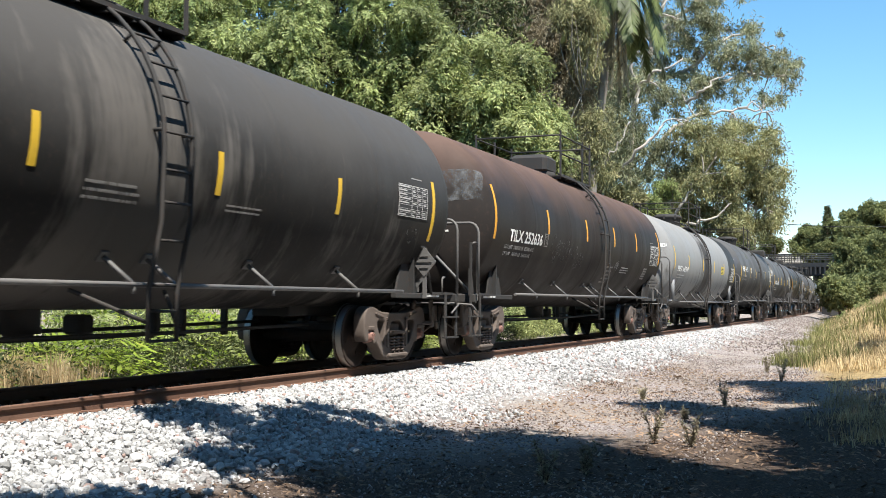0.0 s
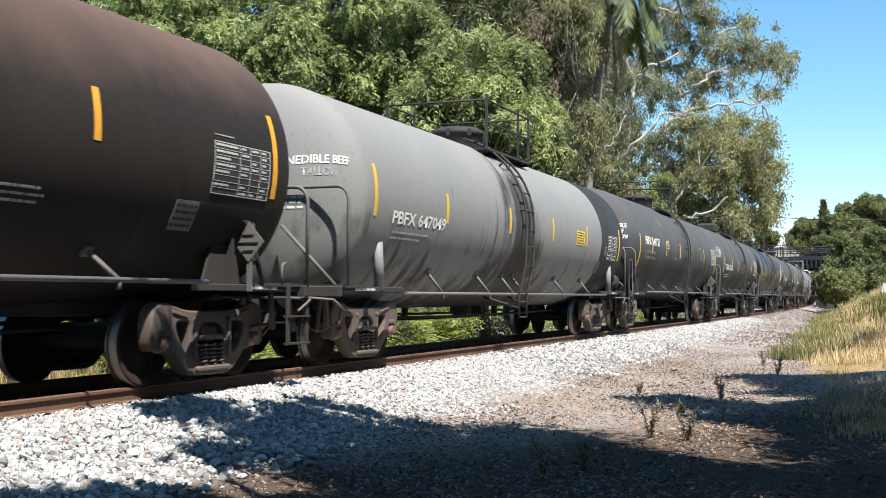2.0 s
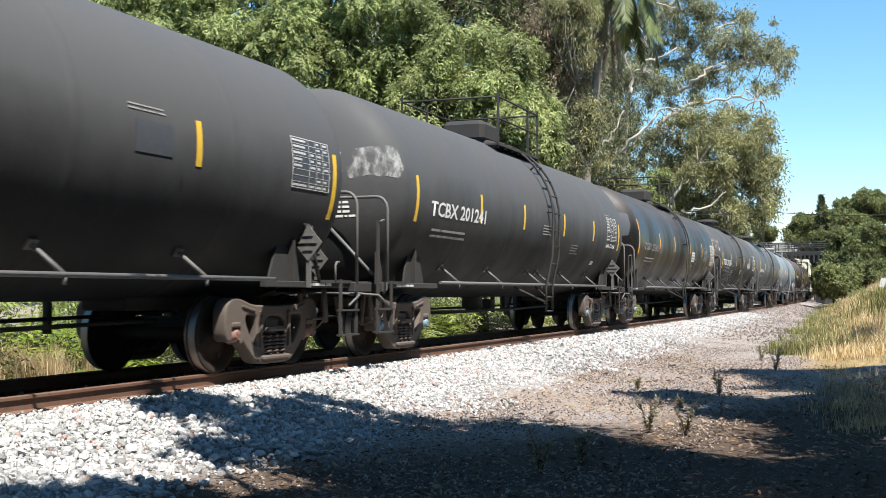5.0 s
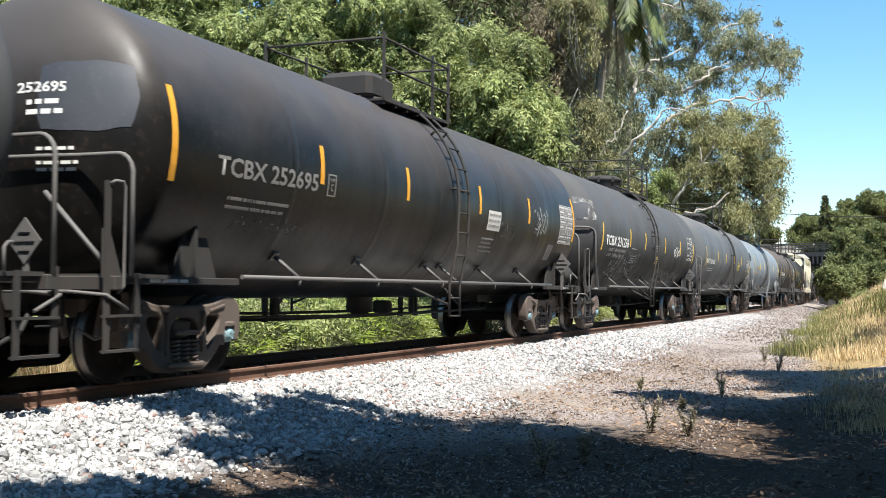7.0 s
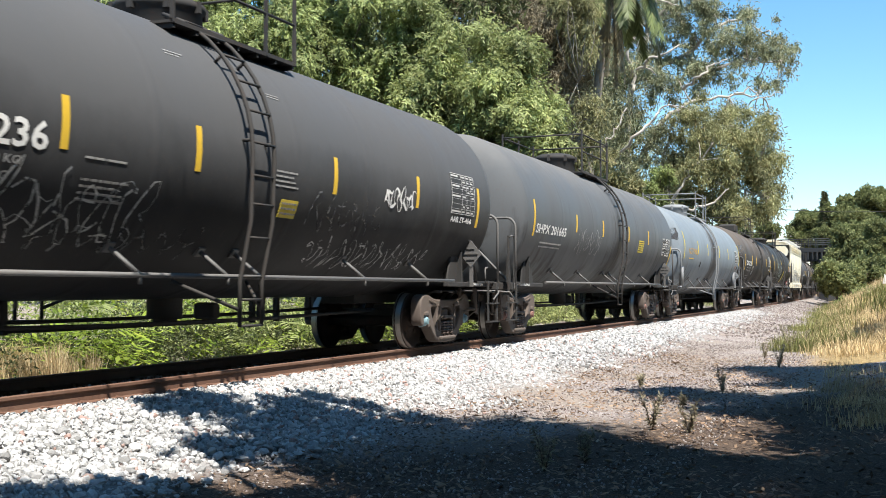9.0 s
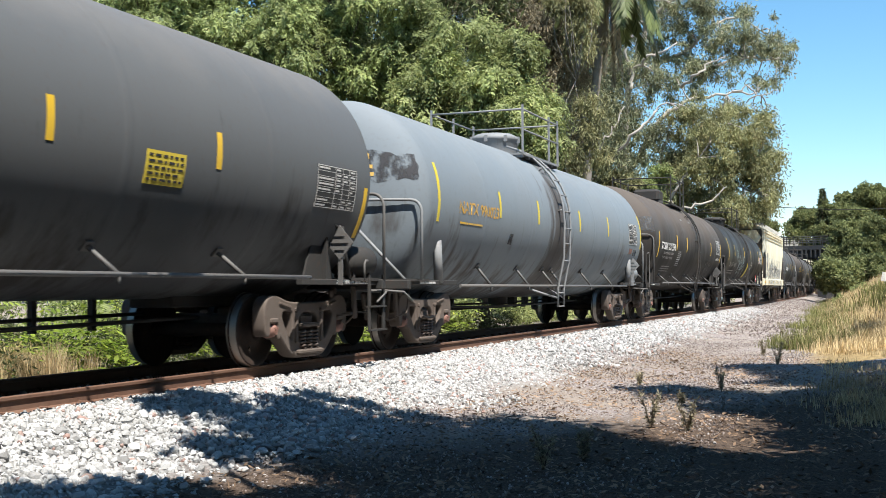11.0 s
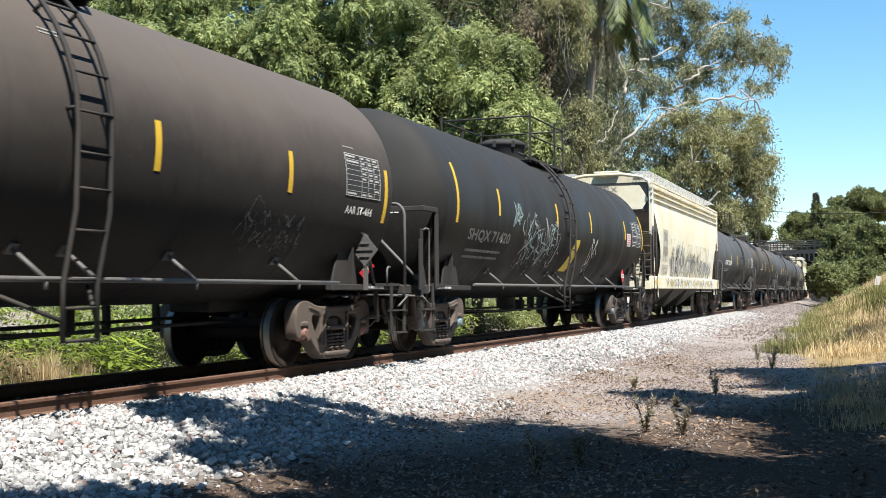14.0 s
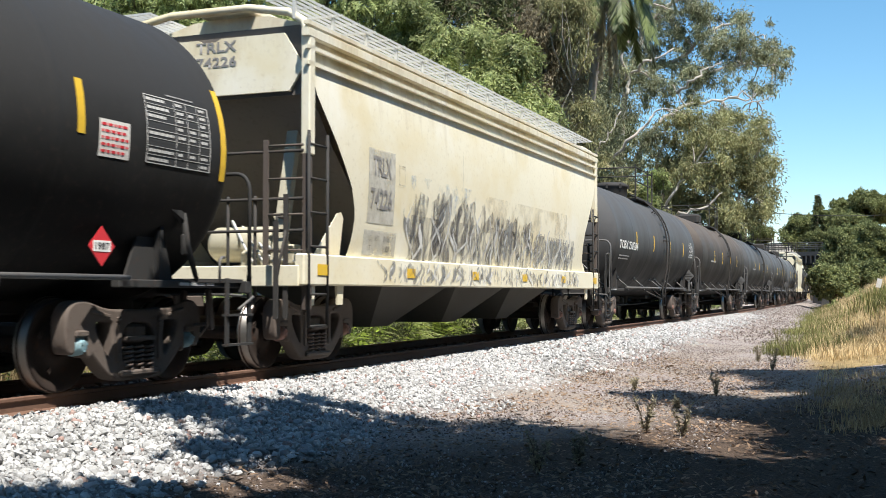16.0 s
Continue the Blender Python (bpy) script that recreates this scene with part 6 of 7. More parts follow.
def sprays(points, out, length, leaf, seed, droop=0.9, pairs=5):
    """Feather leaves: paired leaflets along hanging stems, facing outwards from the crown."""
    r = np.random.RandomState(seed)
    n = len(points)

    def unit(a):
        return a / (np.linalg.norm(a, axis=-1, keepdims=True) + 1e-6)

    stem = out * 0.7 + r.normal(size=(n, 3)) * 0.45
    stem[:, 2] -= droop * r.uniform(0.3, 1.2, n)
    stem = unit(stem)
    face = unit(out + np.array([0, 0, 0.5]) + r.normal(size=(n, 3)) * 0.35)
    side = unit(np.cross(stem, face))
    ln = length * r.uniform(0.6, 1.25, (n, 1))
    vs = []
    for k in range(pairs):
        t = (k + 0.6) / pairs
        base = points + stem * ln * t + np.array([0, 0, -0.3]) * ln * t * t
        for sd in (1, -1):
            d = side * sd * 0.8 + stem * 0.7 + r.normal(size=(n, 3)) * 0.22
            d[:, 2] -= 0.35
            d = unit(d)
            u = unit(np.cross(d, face + r.normal(size=(n, 3)) * 0.3))
            l = leaf[0] * r.uniform(0.7, 1.25, (n, 1)) * (0.75 + 0.35 * math.sin(math.pi * t))
            w = leaf[1] * r.uniform(0.7, 1.3, (n, 1))
            vs.append(np.stack([base, base + d * l * 0.42 + u * w / 2, base + d * l, base + d * l * 0.42 - u * w / 2], 1))
    v = np.stack(vs, 1).reshape(-1, 3)
    return v, np.arange(len(v)).reshape(-1, 4)


def spot(px, depth):
    """World x, y of a bearing: px across a view 1568 wide, depth metres ahead."""
    a = radians(YAW)
    u = (px - 784) / 2000 * depth
    return u * math.cos(a) - depth * math.sin(a), u * math.sin(a) + depth * math.cos(a)


def height(py, depth):
    return EYE[2] + (528 - py) / 2000 * depth


LEAF_ASH = leaf_material("leaf_fresh_green", (0.130, 0.152, 0.052), (0.430, 0.480, 0.195), (0.52, 0.50, 0.22), 0.42)
LEAF_MID = leaf_material("leaf_mid_green", (0.098, 0.118, 0.044), (0.350, 0.405, 0.155), (0.445, 0.445, 0.180), 0.4)
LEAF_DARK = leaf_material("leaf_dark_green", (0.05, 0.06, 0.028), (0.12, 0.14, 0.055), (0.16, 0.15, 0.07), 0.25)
LEAF_DRAB = leaf_material("leaf_drab_brown", (0.150, 0.130, 0.086), (0.400, 0.350, 0.235), (0.54, 0.42, 0.28), 0.3)
LEAF_EUC = leaf_material("leaf_grey_green", (0.150, 0.160, 0.092), (0.370, 0.390, 0.235), (0.471, 0.385, 0.214), 0.35)
LEAF_GUM = leaf_material("leaf_gum_olive", (0.190, 0.195, 0.092), (0.390, 0.385, 0.190), (0.48, 0.37, 0.19), 0.35)
LEAF_OLIVE = leaf_material("leaf_olive_brown", (0.17, 0.165, 0.08), (0.36, 0.35, 0.17), (0.46, 0.38, 0.2), 0.3)
LEAF_PALM = leaf_material("leaf_palm", (0.060, 0.074, 0.028), (0.145, 0.170, 0.062), (0.22, 0.21, 0.09), 0.2, 0.35)
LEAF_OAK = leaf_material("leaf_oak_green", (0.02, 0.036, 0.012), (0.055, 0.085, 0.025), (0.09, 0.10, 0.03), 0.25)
# Brightened and matt, so distance haze is painted into the far oaks' leaves.
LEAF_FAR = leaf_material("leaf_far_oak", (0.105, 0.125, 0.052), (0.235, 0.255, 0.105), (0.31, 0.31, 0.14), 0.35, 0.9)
LEAF_LIME = leaf_material("leaf_lime", (0.156, 0.244, 0.033), (0.333, 0.422, 0.066), (0.466, 0.488, 0.088), 0.5)
GRASS_DRY = leaf_material("grass_dry", (0.42, 0.30, 0.15), (0.66, 0.52, 0.30), (0.75, 0.62, 0.38), 0.3, 0.8)
GRASS_GREEN = leaf_material("grass_olive", (0.108, 0.117, 0.036), (0.234, 0.234, 0.081), (0.324, 0.288, 0.108), 0.3, 0.7)
BARK = painted("bark_brown", (0.13, 0.10, 0.08), 0.95, (0.06, 0.05, 0.04), 0.6, (0.22, 0.19, 0.16), True, 0.1)
BARK_PALE = painted("bark_pale", (0.406, 0.368, 0.324), 0.85, (0.180, 0.144, 0.118), 0.5, (0.496, 0.450, 0.406), True, 0.1)
BARK_GREY = painted("bark_grey", (0.24, 0.215, 0.19), 0.95, (0.12, 0.10, 0.085), 0.6, (0.32, 0.29, 0.26), True, 0.1)


def ellipse_clumps(areas, depth, count, r, seed, thick=3.0):
    """Clumps spread over round areas seen at that depth: (across, down, half width, half height)."""
    rr = random.Random(seed)
    out = []
    total = sum(a[2] * a[3] for a in areas)
    for cx, cy, rx, ry in areas:
        for _ in range(max(1, int(count * rx * ry / total))):
            a, k = rr.uniform(0, 2 * math.pi), math.sqrt(rr.uniform(0, 1))
            d = depth + rr.uniform(-thick, thick) * math.sqrt(max(0.05, 1 - k * k))
            x, y = spot(cx + rx * k * math.cos(a), d)
            out.append((x, y, height(cy + ry * k * math.sin(a), d), r * rr.uniform(0.65, 1.3)))
    return out


def limb(g, a, b, r0, r1, rr, bow=0.12, n=5):
    a, b = Vector(a), Vector(b)
    l = (b - a).length
    off = Vector((rr.uniform(-1, 1), rr.uniform(-1, 1), rr.uniform(-0.3, 0.8))) * l * bow
    pts = [a.lerp(b, i / n) + off * math.sin(math.pi * i / n) + Vector((rr.uniform(-1, 1), rr.uniform(-1, 1), rr.uniform(-1, 1))) * l * 0.02 for i in range(n + 1)]
    g.tube(pts, [r0 + (r1 - r0) * i / n for i in range(n + 1)], 7)
    return pts


def tree(label, foot, clumps, n, leaf, mat, bark, seed, trunk_r=0.25, droop=0.6, fork=0.35, shell=0.5, limbs=26, category="tree", feather=0.0):
    """A tree: tapered trunk, limbs to the clumps of its crown, and a crown of many small leaves."""
    rr = random.Random(seed)
    t = tagged(new("tree"), label, category, "trees beside the track")
    fx, fy = foot
    b0 = fx - TRACK_X
    base = Vector((fx, fy, ground_z(b0, fy) - 0.1))
    cz = sum(c[2] for c in clumps) / len(clumps)
    cx, cy = sum(c[0] for c in clumps) / len(clumps), sum(c[1] for c in clumps) / len(clumps)
    top = Vector((cx, cy, cz))
    g = Mesh()
    hub = base.lerp(top, fork)
    hub.x, hub.y = base.x + (cx - base.x) * 0.25, base.y + (cy - base.y) * 0.25
    limb(g, base, hub, trunk_r, trunk_r * 0.8, rr, 0.03)
    mains = []
    for k in range(5):
        c = rr.choice(clumps)
        e = Vector(c[:3]).lerp(hub, 0.45)
        mains.append(limb(g, hub, e, trunk_r * 0.6, trunk_r * 0.28, rr)[-1])
    for c in rr.sample(clumps, min(limbs, len(clumps))):
        e = Vector(c[:3])
        m = min(mains, key=lambda q: (q - e).length)
        limb(g, m, e, trunk_r * 0.24, 0.02, rr, 0.15, 4)
    part("trunk", g, bark, t, "", None)
    p, d = clump_points(clumps, n, seed, shell)
    v, f = sprays(p, d, feather, leaf, seed + 1, droop) if feather else leaves(p, d, leaf[0], leaf[1], seed + 1, droop)
    crown = bulk("crown", v, f, mat, t)
    return t


# trees beyond the track
tree("tall leafy tree with fresh green drooping leaves", spot(860, 40), ellipse_clumps([(850, 110, 85, 80), (905, 200, 80, 75), (800, 210, 85, 105), (930, 280, 60, 60), (860, 350, 120, 90)], 37, 150, 0.50, 11, 1.6), 15000, (0.17, 0.055), LEAF_ASH, BARK, 21, 0.22, 1.1, 0.35, 0.55, feather=0.5)
tree("broad green tree in full leaf", spot(640, 40), ellipse_clumps([(640, 40, 120, 130), (700, 210, 90, 120), (560, 170, 110, 150), (750, 60, 60, 90), (620, 330, 160, 90)], 39, 220, 0.55, 12, 2.0), 16000, (0.15, 0.052), LEAF_MID, BARK, 22, 0.24, 0.8, 0.35, 0.45, feather=0.4)
tree("broad green tree in full leaf", spot(400, 38), ellipse_clumps([(430, 20, 130, 120), (330, 110, 120, 150), (480, 170, 100, 130), (380, 300, 170, 110)], 36, 220, 0.55, 13, 2.0), 16000, (0.15, 0.052), LEAF_MID, BARK, 23, 0.24, 0.8, 0.35, 0.45, feather=0.4)
tree("green tree with dark shaded leaves", spot(150, 40), ellipse_clumps([(180, 60, 120, 160), (90, 150, 140, 180), (0, 90, 120, 200), (150, 320, 200, 120)], 37, 120, 0.8, 14, 2.5), 12000, (0.17, 0.06), LEAF_MID, BARK, 24, 0.24, 0.8, 0.35, 0.45, feather=0.45)
# Its dark leaf colour also supplies the shade inside the crowns before it.
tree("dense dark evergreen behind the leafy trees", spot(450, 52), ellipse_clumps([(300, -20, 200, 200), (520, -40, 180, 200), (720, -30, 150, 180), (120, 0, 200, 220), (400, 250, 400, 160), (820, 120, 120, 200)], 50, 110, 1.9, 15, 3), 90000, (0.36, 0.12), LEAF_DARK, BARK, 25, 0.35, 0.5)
tree("grey-brown tree with fine drooping twigs", spot(1022, 57), ellipse_clumps([(885, 20, 110, 110), (960, 60, 95, 110), (960, 170, 65, 90), (1000, 130, 50, 90), (1000, 225, 35, 50), (820, -50, 120, 80), (1005, 20, 40, 90), (960, -60, 110, 60)], 54, 300, 0.85, 16, 1.6), 150000, (0.27, 0.045), LEAF_DRAB, BARK_GREY, 26, 0.20, 1.4, 0.7, 0.19, 140)
tree("grey-brown tree with fine drooping twigs", spot(1000, 50), ellipse_clumps([(1040, 70, 28, 60), (1050, 215, 24, 50), (1040, 290, 30, 40), (1015, 10, 40, 40)], 49, 46, 0.55, 116, 0.8), 14000, (0.22, 0.05), LEAF_OLIVE, BARK_GREY, 126, 0.07, 1.4, 0.7, 0.19, 30)
tree("low tree with olive and brown leaves", spot(1030, 60), ellipse_clumps([(1010, 300, 45, 60), (1060, 350, 70, 70), (1010, 400, 100, 70), (980, 330, 40, 50)], 57, 90, 0.55, 17, 1.6), 26000, (0.28, 0.09), LEAF_OLIVE, BARK, 27, 0.15, 0.8, 0.35, 0.3)


def eucalyptus():
    """A leaning gum tree: pale winding limbs and loose sprays of narrow leaves."""
    rr = random.Random(28)
    t = tagged(new("tree"), "tall eucalyptus with pale limbs and open grey-green crown", "tree", "trees beside the track")

    def run(line, dep=69):
        return [Vector((*spot(px, dep + dd), height(py, dep + dd))) for px, py, dd in line]

    lines = (
        ([(1092, 530, 0), (1098, 380, 0), (1112, 250, 0), (1122, 150, 0), (1150, 60, 1), (1175, -30, 1), (1190, -120, 1)], 0.27, 0.10),
        ([(1104, 330, 0), (1140, 285, -1), (1175, 225, -2), (1225, 195, -2), (1290, 185, -2), (1345, 182, -2)], 0.19, 0.04),
        ([(1120, 165, 0), (1165, 135, 1), (1215, 110, 1), (1270, 60, 0), (1320, 45, 0), (1370, 80, 0)], 0.17, 0.03),
        ([(1215, 110, 1), (1270, 135, 0), (1330, 120, 0), (1385, 125, 0)], 0.13, 0.03),
        ([(1150, 60, 1), (1200, 10, 0), (1260, -20, 0), (1310, -60, 0)], 0.18, 0.05),
        ([(1120, 540, -3), (1150, 440, -3), (1190, 370, -3), (1235, 300, -3), (1280, 250, -3)], 0.20, 0.06),
        ([(1150, 440, -3), (1215, 385, -3), (1270, 345, -3), (1330, 310, -3)], 0.18, 0.04),
        ([(1190, 370, -3), (1175, 300, -2), (1195, 230, -2), (1230, 215, -2)], 0.14, 0.04),
        ([(1098, 380, 0), (1070, 300, 1), (1062, 200, 2), (1075, 90, 2), (1060, 0, 2)], 0.15, 0.05),
        ([(1230, 330, -3), (1290, 340, -3), (1345, 360, -3)], 0.10, 0.03),
        ([(1118, 180, -2), (1128, 140, -2), (1150, 118, -3), (1172, 112, -3), (1205, 92, -3)], 0.12, 0.04),
        ([(1122, 150, -2), (1112, 110, -3), (1125, 70, -3), (1150, 45, -3), (1160, 10, -3)], 0.11, 0.03),
        ([(1085, 300, -3), (1120, 262, -4), (1150, 232, -4), (1166, 214, -4), (1185, 200, -4)], 0.10, 0.04),
        ([(1060, 300, -3), (1072, 262, -4), (1095, 240, -4), (1110, 205, -4)], 0.08, 0.03),
        ([(1180, 400, -4), (1200, 352, -5), (1222, 318, -5), (1240, 300, -5)], 0.10, 0.03),
        ([(1185, 402, -4), (1225, 385, -5), (1262, 372, -5), (1290, 350, -5)], 0.11, 0.03),
        ([(1210, 172, -3), (1240, 150, -4), (1262, 128, -4), (1290, 118, -4)], 0.10, 0.03),
        ([(1300, 182, -3), (1330, 172, -3), (1352, 188, -3), (1385, 178, -3)], 0.06, 0.02),
    )
    g, nodes = Mesh(), []
    for line, r0, r1 in lines:
        pts = run(line)
        fine = []
        for i in range(len(pts) - 1):
            for k in range(4):
                fine.append(pts[i].lerp(pts[i + 1], k / 4) + Vector((rr.uniform(-1, 1), rr.uniform(-1, 1), rr.uniform(-1, 1))) * 0.13)
        fine.append(pts[-1])
        n = len(fine) - 1
        g.tube(fine, [r0 + (r1 - r0) * i / n for i in range(n + 1)], 8)
        nodes += fine[2:]
    high = ellipse_clumps([(1348, 70, 58, 50), (1385, 112, 30, 36), (1308, 108, 50, 45), (1235, 105, 62, 52), (1200, 30, 70, 40), (1270, 10, 40, 34), (1150, 90, 55, 80), (1340, 165, 40, 18), (1195, 165, 60, 50), (1402, 124, 14, 14), (1240, -40, 110, 34), (1265, 150, 24, 22)], 69, 250, 0.52, 18, 2.4)
    deep = ellipse_clumps([(1100, 160, 55, 100), (1095, 260, 60, 90), (1140, 330, 75, 90), (1110, 400, 100, 50), (1200, 260, 50, 60), (1075, 210, 34, 90), (1070, 330, 40, 70)], 67, 210, 0.70, 19, 1.5)
    low = ellipse_clumps([(1255, 235, 68, 50), (1322, 245, 50, 38), (1352, 282, 34, 50), (1285, 300, 80, 52), (1364, 345, 24, 40), (1225, 320, 45, 40), (1312, 375, 56, 34), (1250, 395, 70, 34), (1195, 390, 40, 34), (1342, 395, 24, 14)], 66, 260, 0.58, 20, 2.6)
    for c in rr.sample(high + low, 240):
        e = Vector(c[:3])
        m = min(nodes, key=lambda q: (q - e).length)
        limb(g, m, e, 0.05, 0.014, rr, 0.22, 5)
    part("trunk", g, BARK_PALE, t)
    for name, cl, n, mat, size, seed in (("crown", high, 42000, LEAF_EUC, (0.27, 0.065), 28), ("inner_crown", deep, 30000, LEAF_EUC, (0.27, 0.06), 29), ("lower_crown", low, 62000, LEAF_GUM, (0.27, 0.065), 30)):
        p, d = clump_points(cl, n, seed, 0.19)
        v, f = leaves(p, d * 0.6, size[0], size[1], seed + 5, 1.1)
        bulk(name, v, f, mat, t)


eucalyptus()
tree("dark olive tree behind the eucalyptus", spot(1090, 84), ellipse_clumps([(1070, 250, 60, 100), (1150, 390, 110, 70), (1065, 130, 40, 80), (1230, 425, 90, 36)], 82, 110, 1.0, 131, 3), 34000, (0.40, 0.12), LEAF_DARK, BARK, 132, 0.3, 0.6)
tree("bright young tree beside the track", spot(1165, 62), ellipse_clumps([(1165, 345, 26, 40), (1150, 385, 34, 26)], 60, 26, 0.45, 133, 0.8), 7000, (0.20, 0.07), LEAF_MID, BARK, 134, 0.08, 0.8)
FAR = (
    ("distant rounded oaks on the far bank", [(1340, 424, 34, 20), (1305, 428, 36, 24), (1362, 432, 14, 12)], 168, 30, 9000),
    ("dark green oak on the far bank behind the bridge", [(1412, 428, 18, 18), (1430, 415, 22, 22), (1448, 432, 30, 24)], 165, 40, 14000),
    ("tall oak on the far hillside", [(1490, 392, 26, 24), (1512, 380, 26, 22), (1478, 425, 30, 28)], 150, 42, 16000),
    ("tall oak on the far hillside", [(1545, 370, 26, 20), (1570, 372, 30, 24), (1535, 405, 36, 26)], 146, 46, 16000),
    ("rounded oak beside the bridge", [(1506, 440, 26, 22), (1530, 432, 28, 24), (1500, 470, 24, 22)], 126, 46, 18000),
    ("rounded oak on the bank", [(1550, 440, 32, 26), (1575, 460, 40, 30), (1530, 475, 34, 26)], 118, 50, 20000),
    ("low bush at the bridge's foot", [(1466, 505, 16, 20), (1484, 512, 22, 14)], 100, 16, 7000),
    ("low oak at the bank's foot", [(1500, 500, 28, 18), (1540, 502, 40, 20), (1580, 500, 40, 24)], 110, 36, 12000),
)
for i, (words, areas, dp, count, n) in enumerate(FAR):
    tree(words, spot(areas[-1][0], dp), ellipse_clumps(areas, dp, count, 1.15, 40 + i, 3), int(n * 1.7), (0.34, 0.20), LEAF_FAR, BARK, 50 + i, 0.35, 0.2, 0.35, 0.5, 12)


def conifer():
    x, y = spot(1459, 150)
    t = tagged(new("tree"), "slim dark conifer rising above the oaks", "tree", "trees beside the track")
    z0, z1 = -0.2, height(353, 150)
    part("trunk", Mesh().tube([(x, y, z0), (x, y, z1)], [0.3, 0.03], 7), BARK, t)
    rr = np.random.RandomState(5)
    n = 6000
    k = rr.uniform(0, 1, n) ** 0.7
    a = rr.uniform(0, 6.28, n)
    r = 2.3 * k * (0.5 + 0.5 * rr.uniform(0, 1, n)) * (0.75 + 0.25 * np.sin(k * 70))
    p = np.stack([x + r * np.cos(a), y + r * np.sin(a), z1 - k * (z1 - 3)], 1)
    d = np.stack([np.cos(a), np.sin(a), 0 * a - 0.3], 1)
    v, f = leaves(p, d * 2, 0.5, 0.14, 6, 0.3, 0.4)
    bulk("crown", v, f, LEAF_DARK, t)


conifer()


def palm():
    x, y = spot(1030, 53)
    tx, ty = spot(1086, 52)
    zt = height(-38, 52)
    t = tagged(new("palm_tree"), "tall palm with long hanging green fronds", "palm tree", "trees beside the track")
    rr = random.Random(3)
    pts = [Vector((x + (tx - x) * (k / 8) ** 1.6, y + (ty - y) * k / 8, zt * k / 8 - 0.2)) for k in range(9)]
    part("trunk", Mesh().tube(pts, [0.20] * 8 + [0.34], 12), BARK_GREY, t)
    for i in range(46):
        dead = i > 35
        a = rr.uniform(0, 6.283)
        ln = rr.uniform(3.8, 5.0) if not dead else rr.uniform(4.2, 5.6)
        ang = rr.uniform(-0.2, 1.2) if not dead else rr.uniform(-1.3, -0.8)
        p, spine = Vector((tx, ty, zt)), []
        for k in range(19):
            spine.append((p.copy(), ang))
            p += Vector((math.cos(a) * math.cos(ang), math.sin(a) * math.cos(ang), math.sin(ang))) * ln / 18
            ang = max(ang - rr.uniform(0.12, 0.19), -1.30 if not dead else -1.5)
        side = Vector((-math.sin(a), math.cos(a), 0))
        g = Mesh()
        g.tube([q for q, _ in spine], [0.045] * 10 + [0.02] * 9, 4)
        vs, fs = [], []
        for k in range(2, 19):
            q, an = spine[k]
            along = Vector((math.cos(a) * math.cos(an), math.sin(a) * math.cos(an), math.sin(an)))
            l = (0.34 if dead else 0.75) * math.sin(math.pi * (k + 1.5) / 22) ** 0.6
            for sd in (1, -1):
                for j in (0.0, 0.5):
                    b = q + along * ln / 18 * j
                    tip = b + side * sd * l * 0.62 + along * l * 0.75 + Vector((0, 0, -0.30 * l)) + Vector((rr.uniform(-1, 1), rr.uniform(-1, 1), 0)) * 0.05
                    o = len(vs)
                    vs += [b, b + along * 0.20, tip]
                    fs.append((o, o + 1, o + 2))
        g.add(vs, fs)
        part("frond", g, LEAF_DRAB if dead else LEAF_PALM, t, "dead brown frond" if dead else "")


palm()


# low plants on the bank behind the track
def fronds(name, spots, n_leaf, size, mat, seed, label):
    """Feather leaves: pairs of leaflets along arched stems."""
    rr = np.random.RandomState(seed)
    V, F, o = [], [], 0
    for x, y, z, h in spots:
        for s in range(rr.randint(3, 6)):
            a = rr.uniform(0, 6.28)
            base = np.array([x, y, z + h * rr.uniform(0.2, 1.0)])
            ln = size * rr.uniform(0.7, 1.3)
            for k in range(n_leaf):
                t = (k + 1) / n_leaf
                p = base + np.array([math.cos(a) * t, math.sin(a) * t, 0.45 * t - 0.75 * t * t]) * ln
                w = ln * 0.30 * math.sin(math.pi * min(t * 0.8 + 0.15, 1))
                for sd in (1, -1):
                    d = np.array([-math.sin(a) * sd + 0.45 * math.cos(a), math.cos(a) * sd + 0.45 * math.sin(a), -0.25 + rr.uniform(-0.2, 0.2)])
                    e = np.array([math.cos(a), math.sin(a), -0.2]) * ln / n_leaf * 0.36
                    V += [p, p + d * w * 0.5 + e, p + d * w, p + d * w * 0.5 - e]
                    F.append((o, o + 1, o + 2, o + 3))
                    o += 4
    return tagged(bulk(name, np.array(V), np.array(F), mat), label, "plants", kind="stuff")


def bank_spots(n, b0, b1, s0, s1, h0, h1, seed):
    rr = random.Random(seed)
    out = []
    for _ in range(n):
        b, s = rr.uniform(b0, b1), rr.uniform(s0, s1)
        p = on_track(s, b)
        out.append((p.x, p.y, ground_z(b), rr.uniform(h0, h1)))
    return out


def shrub_mass(name, spots, n, leaf, mat, seed, label):
    p, d = clump_points([(x, y, z + h * 0.6, 0.5 + h * 0.35) for x, y, z, h in spots], n, seed, 0.3)
    v, f = leaves(p, d, leaf[0], leaf[1], seed, 0.2)
    return tagged(bulk(name, v, f, mat), label, "shrubs", kind="stuff")


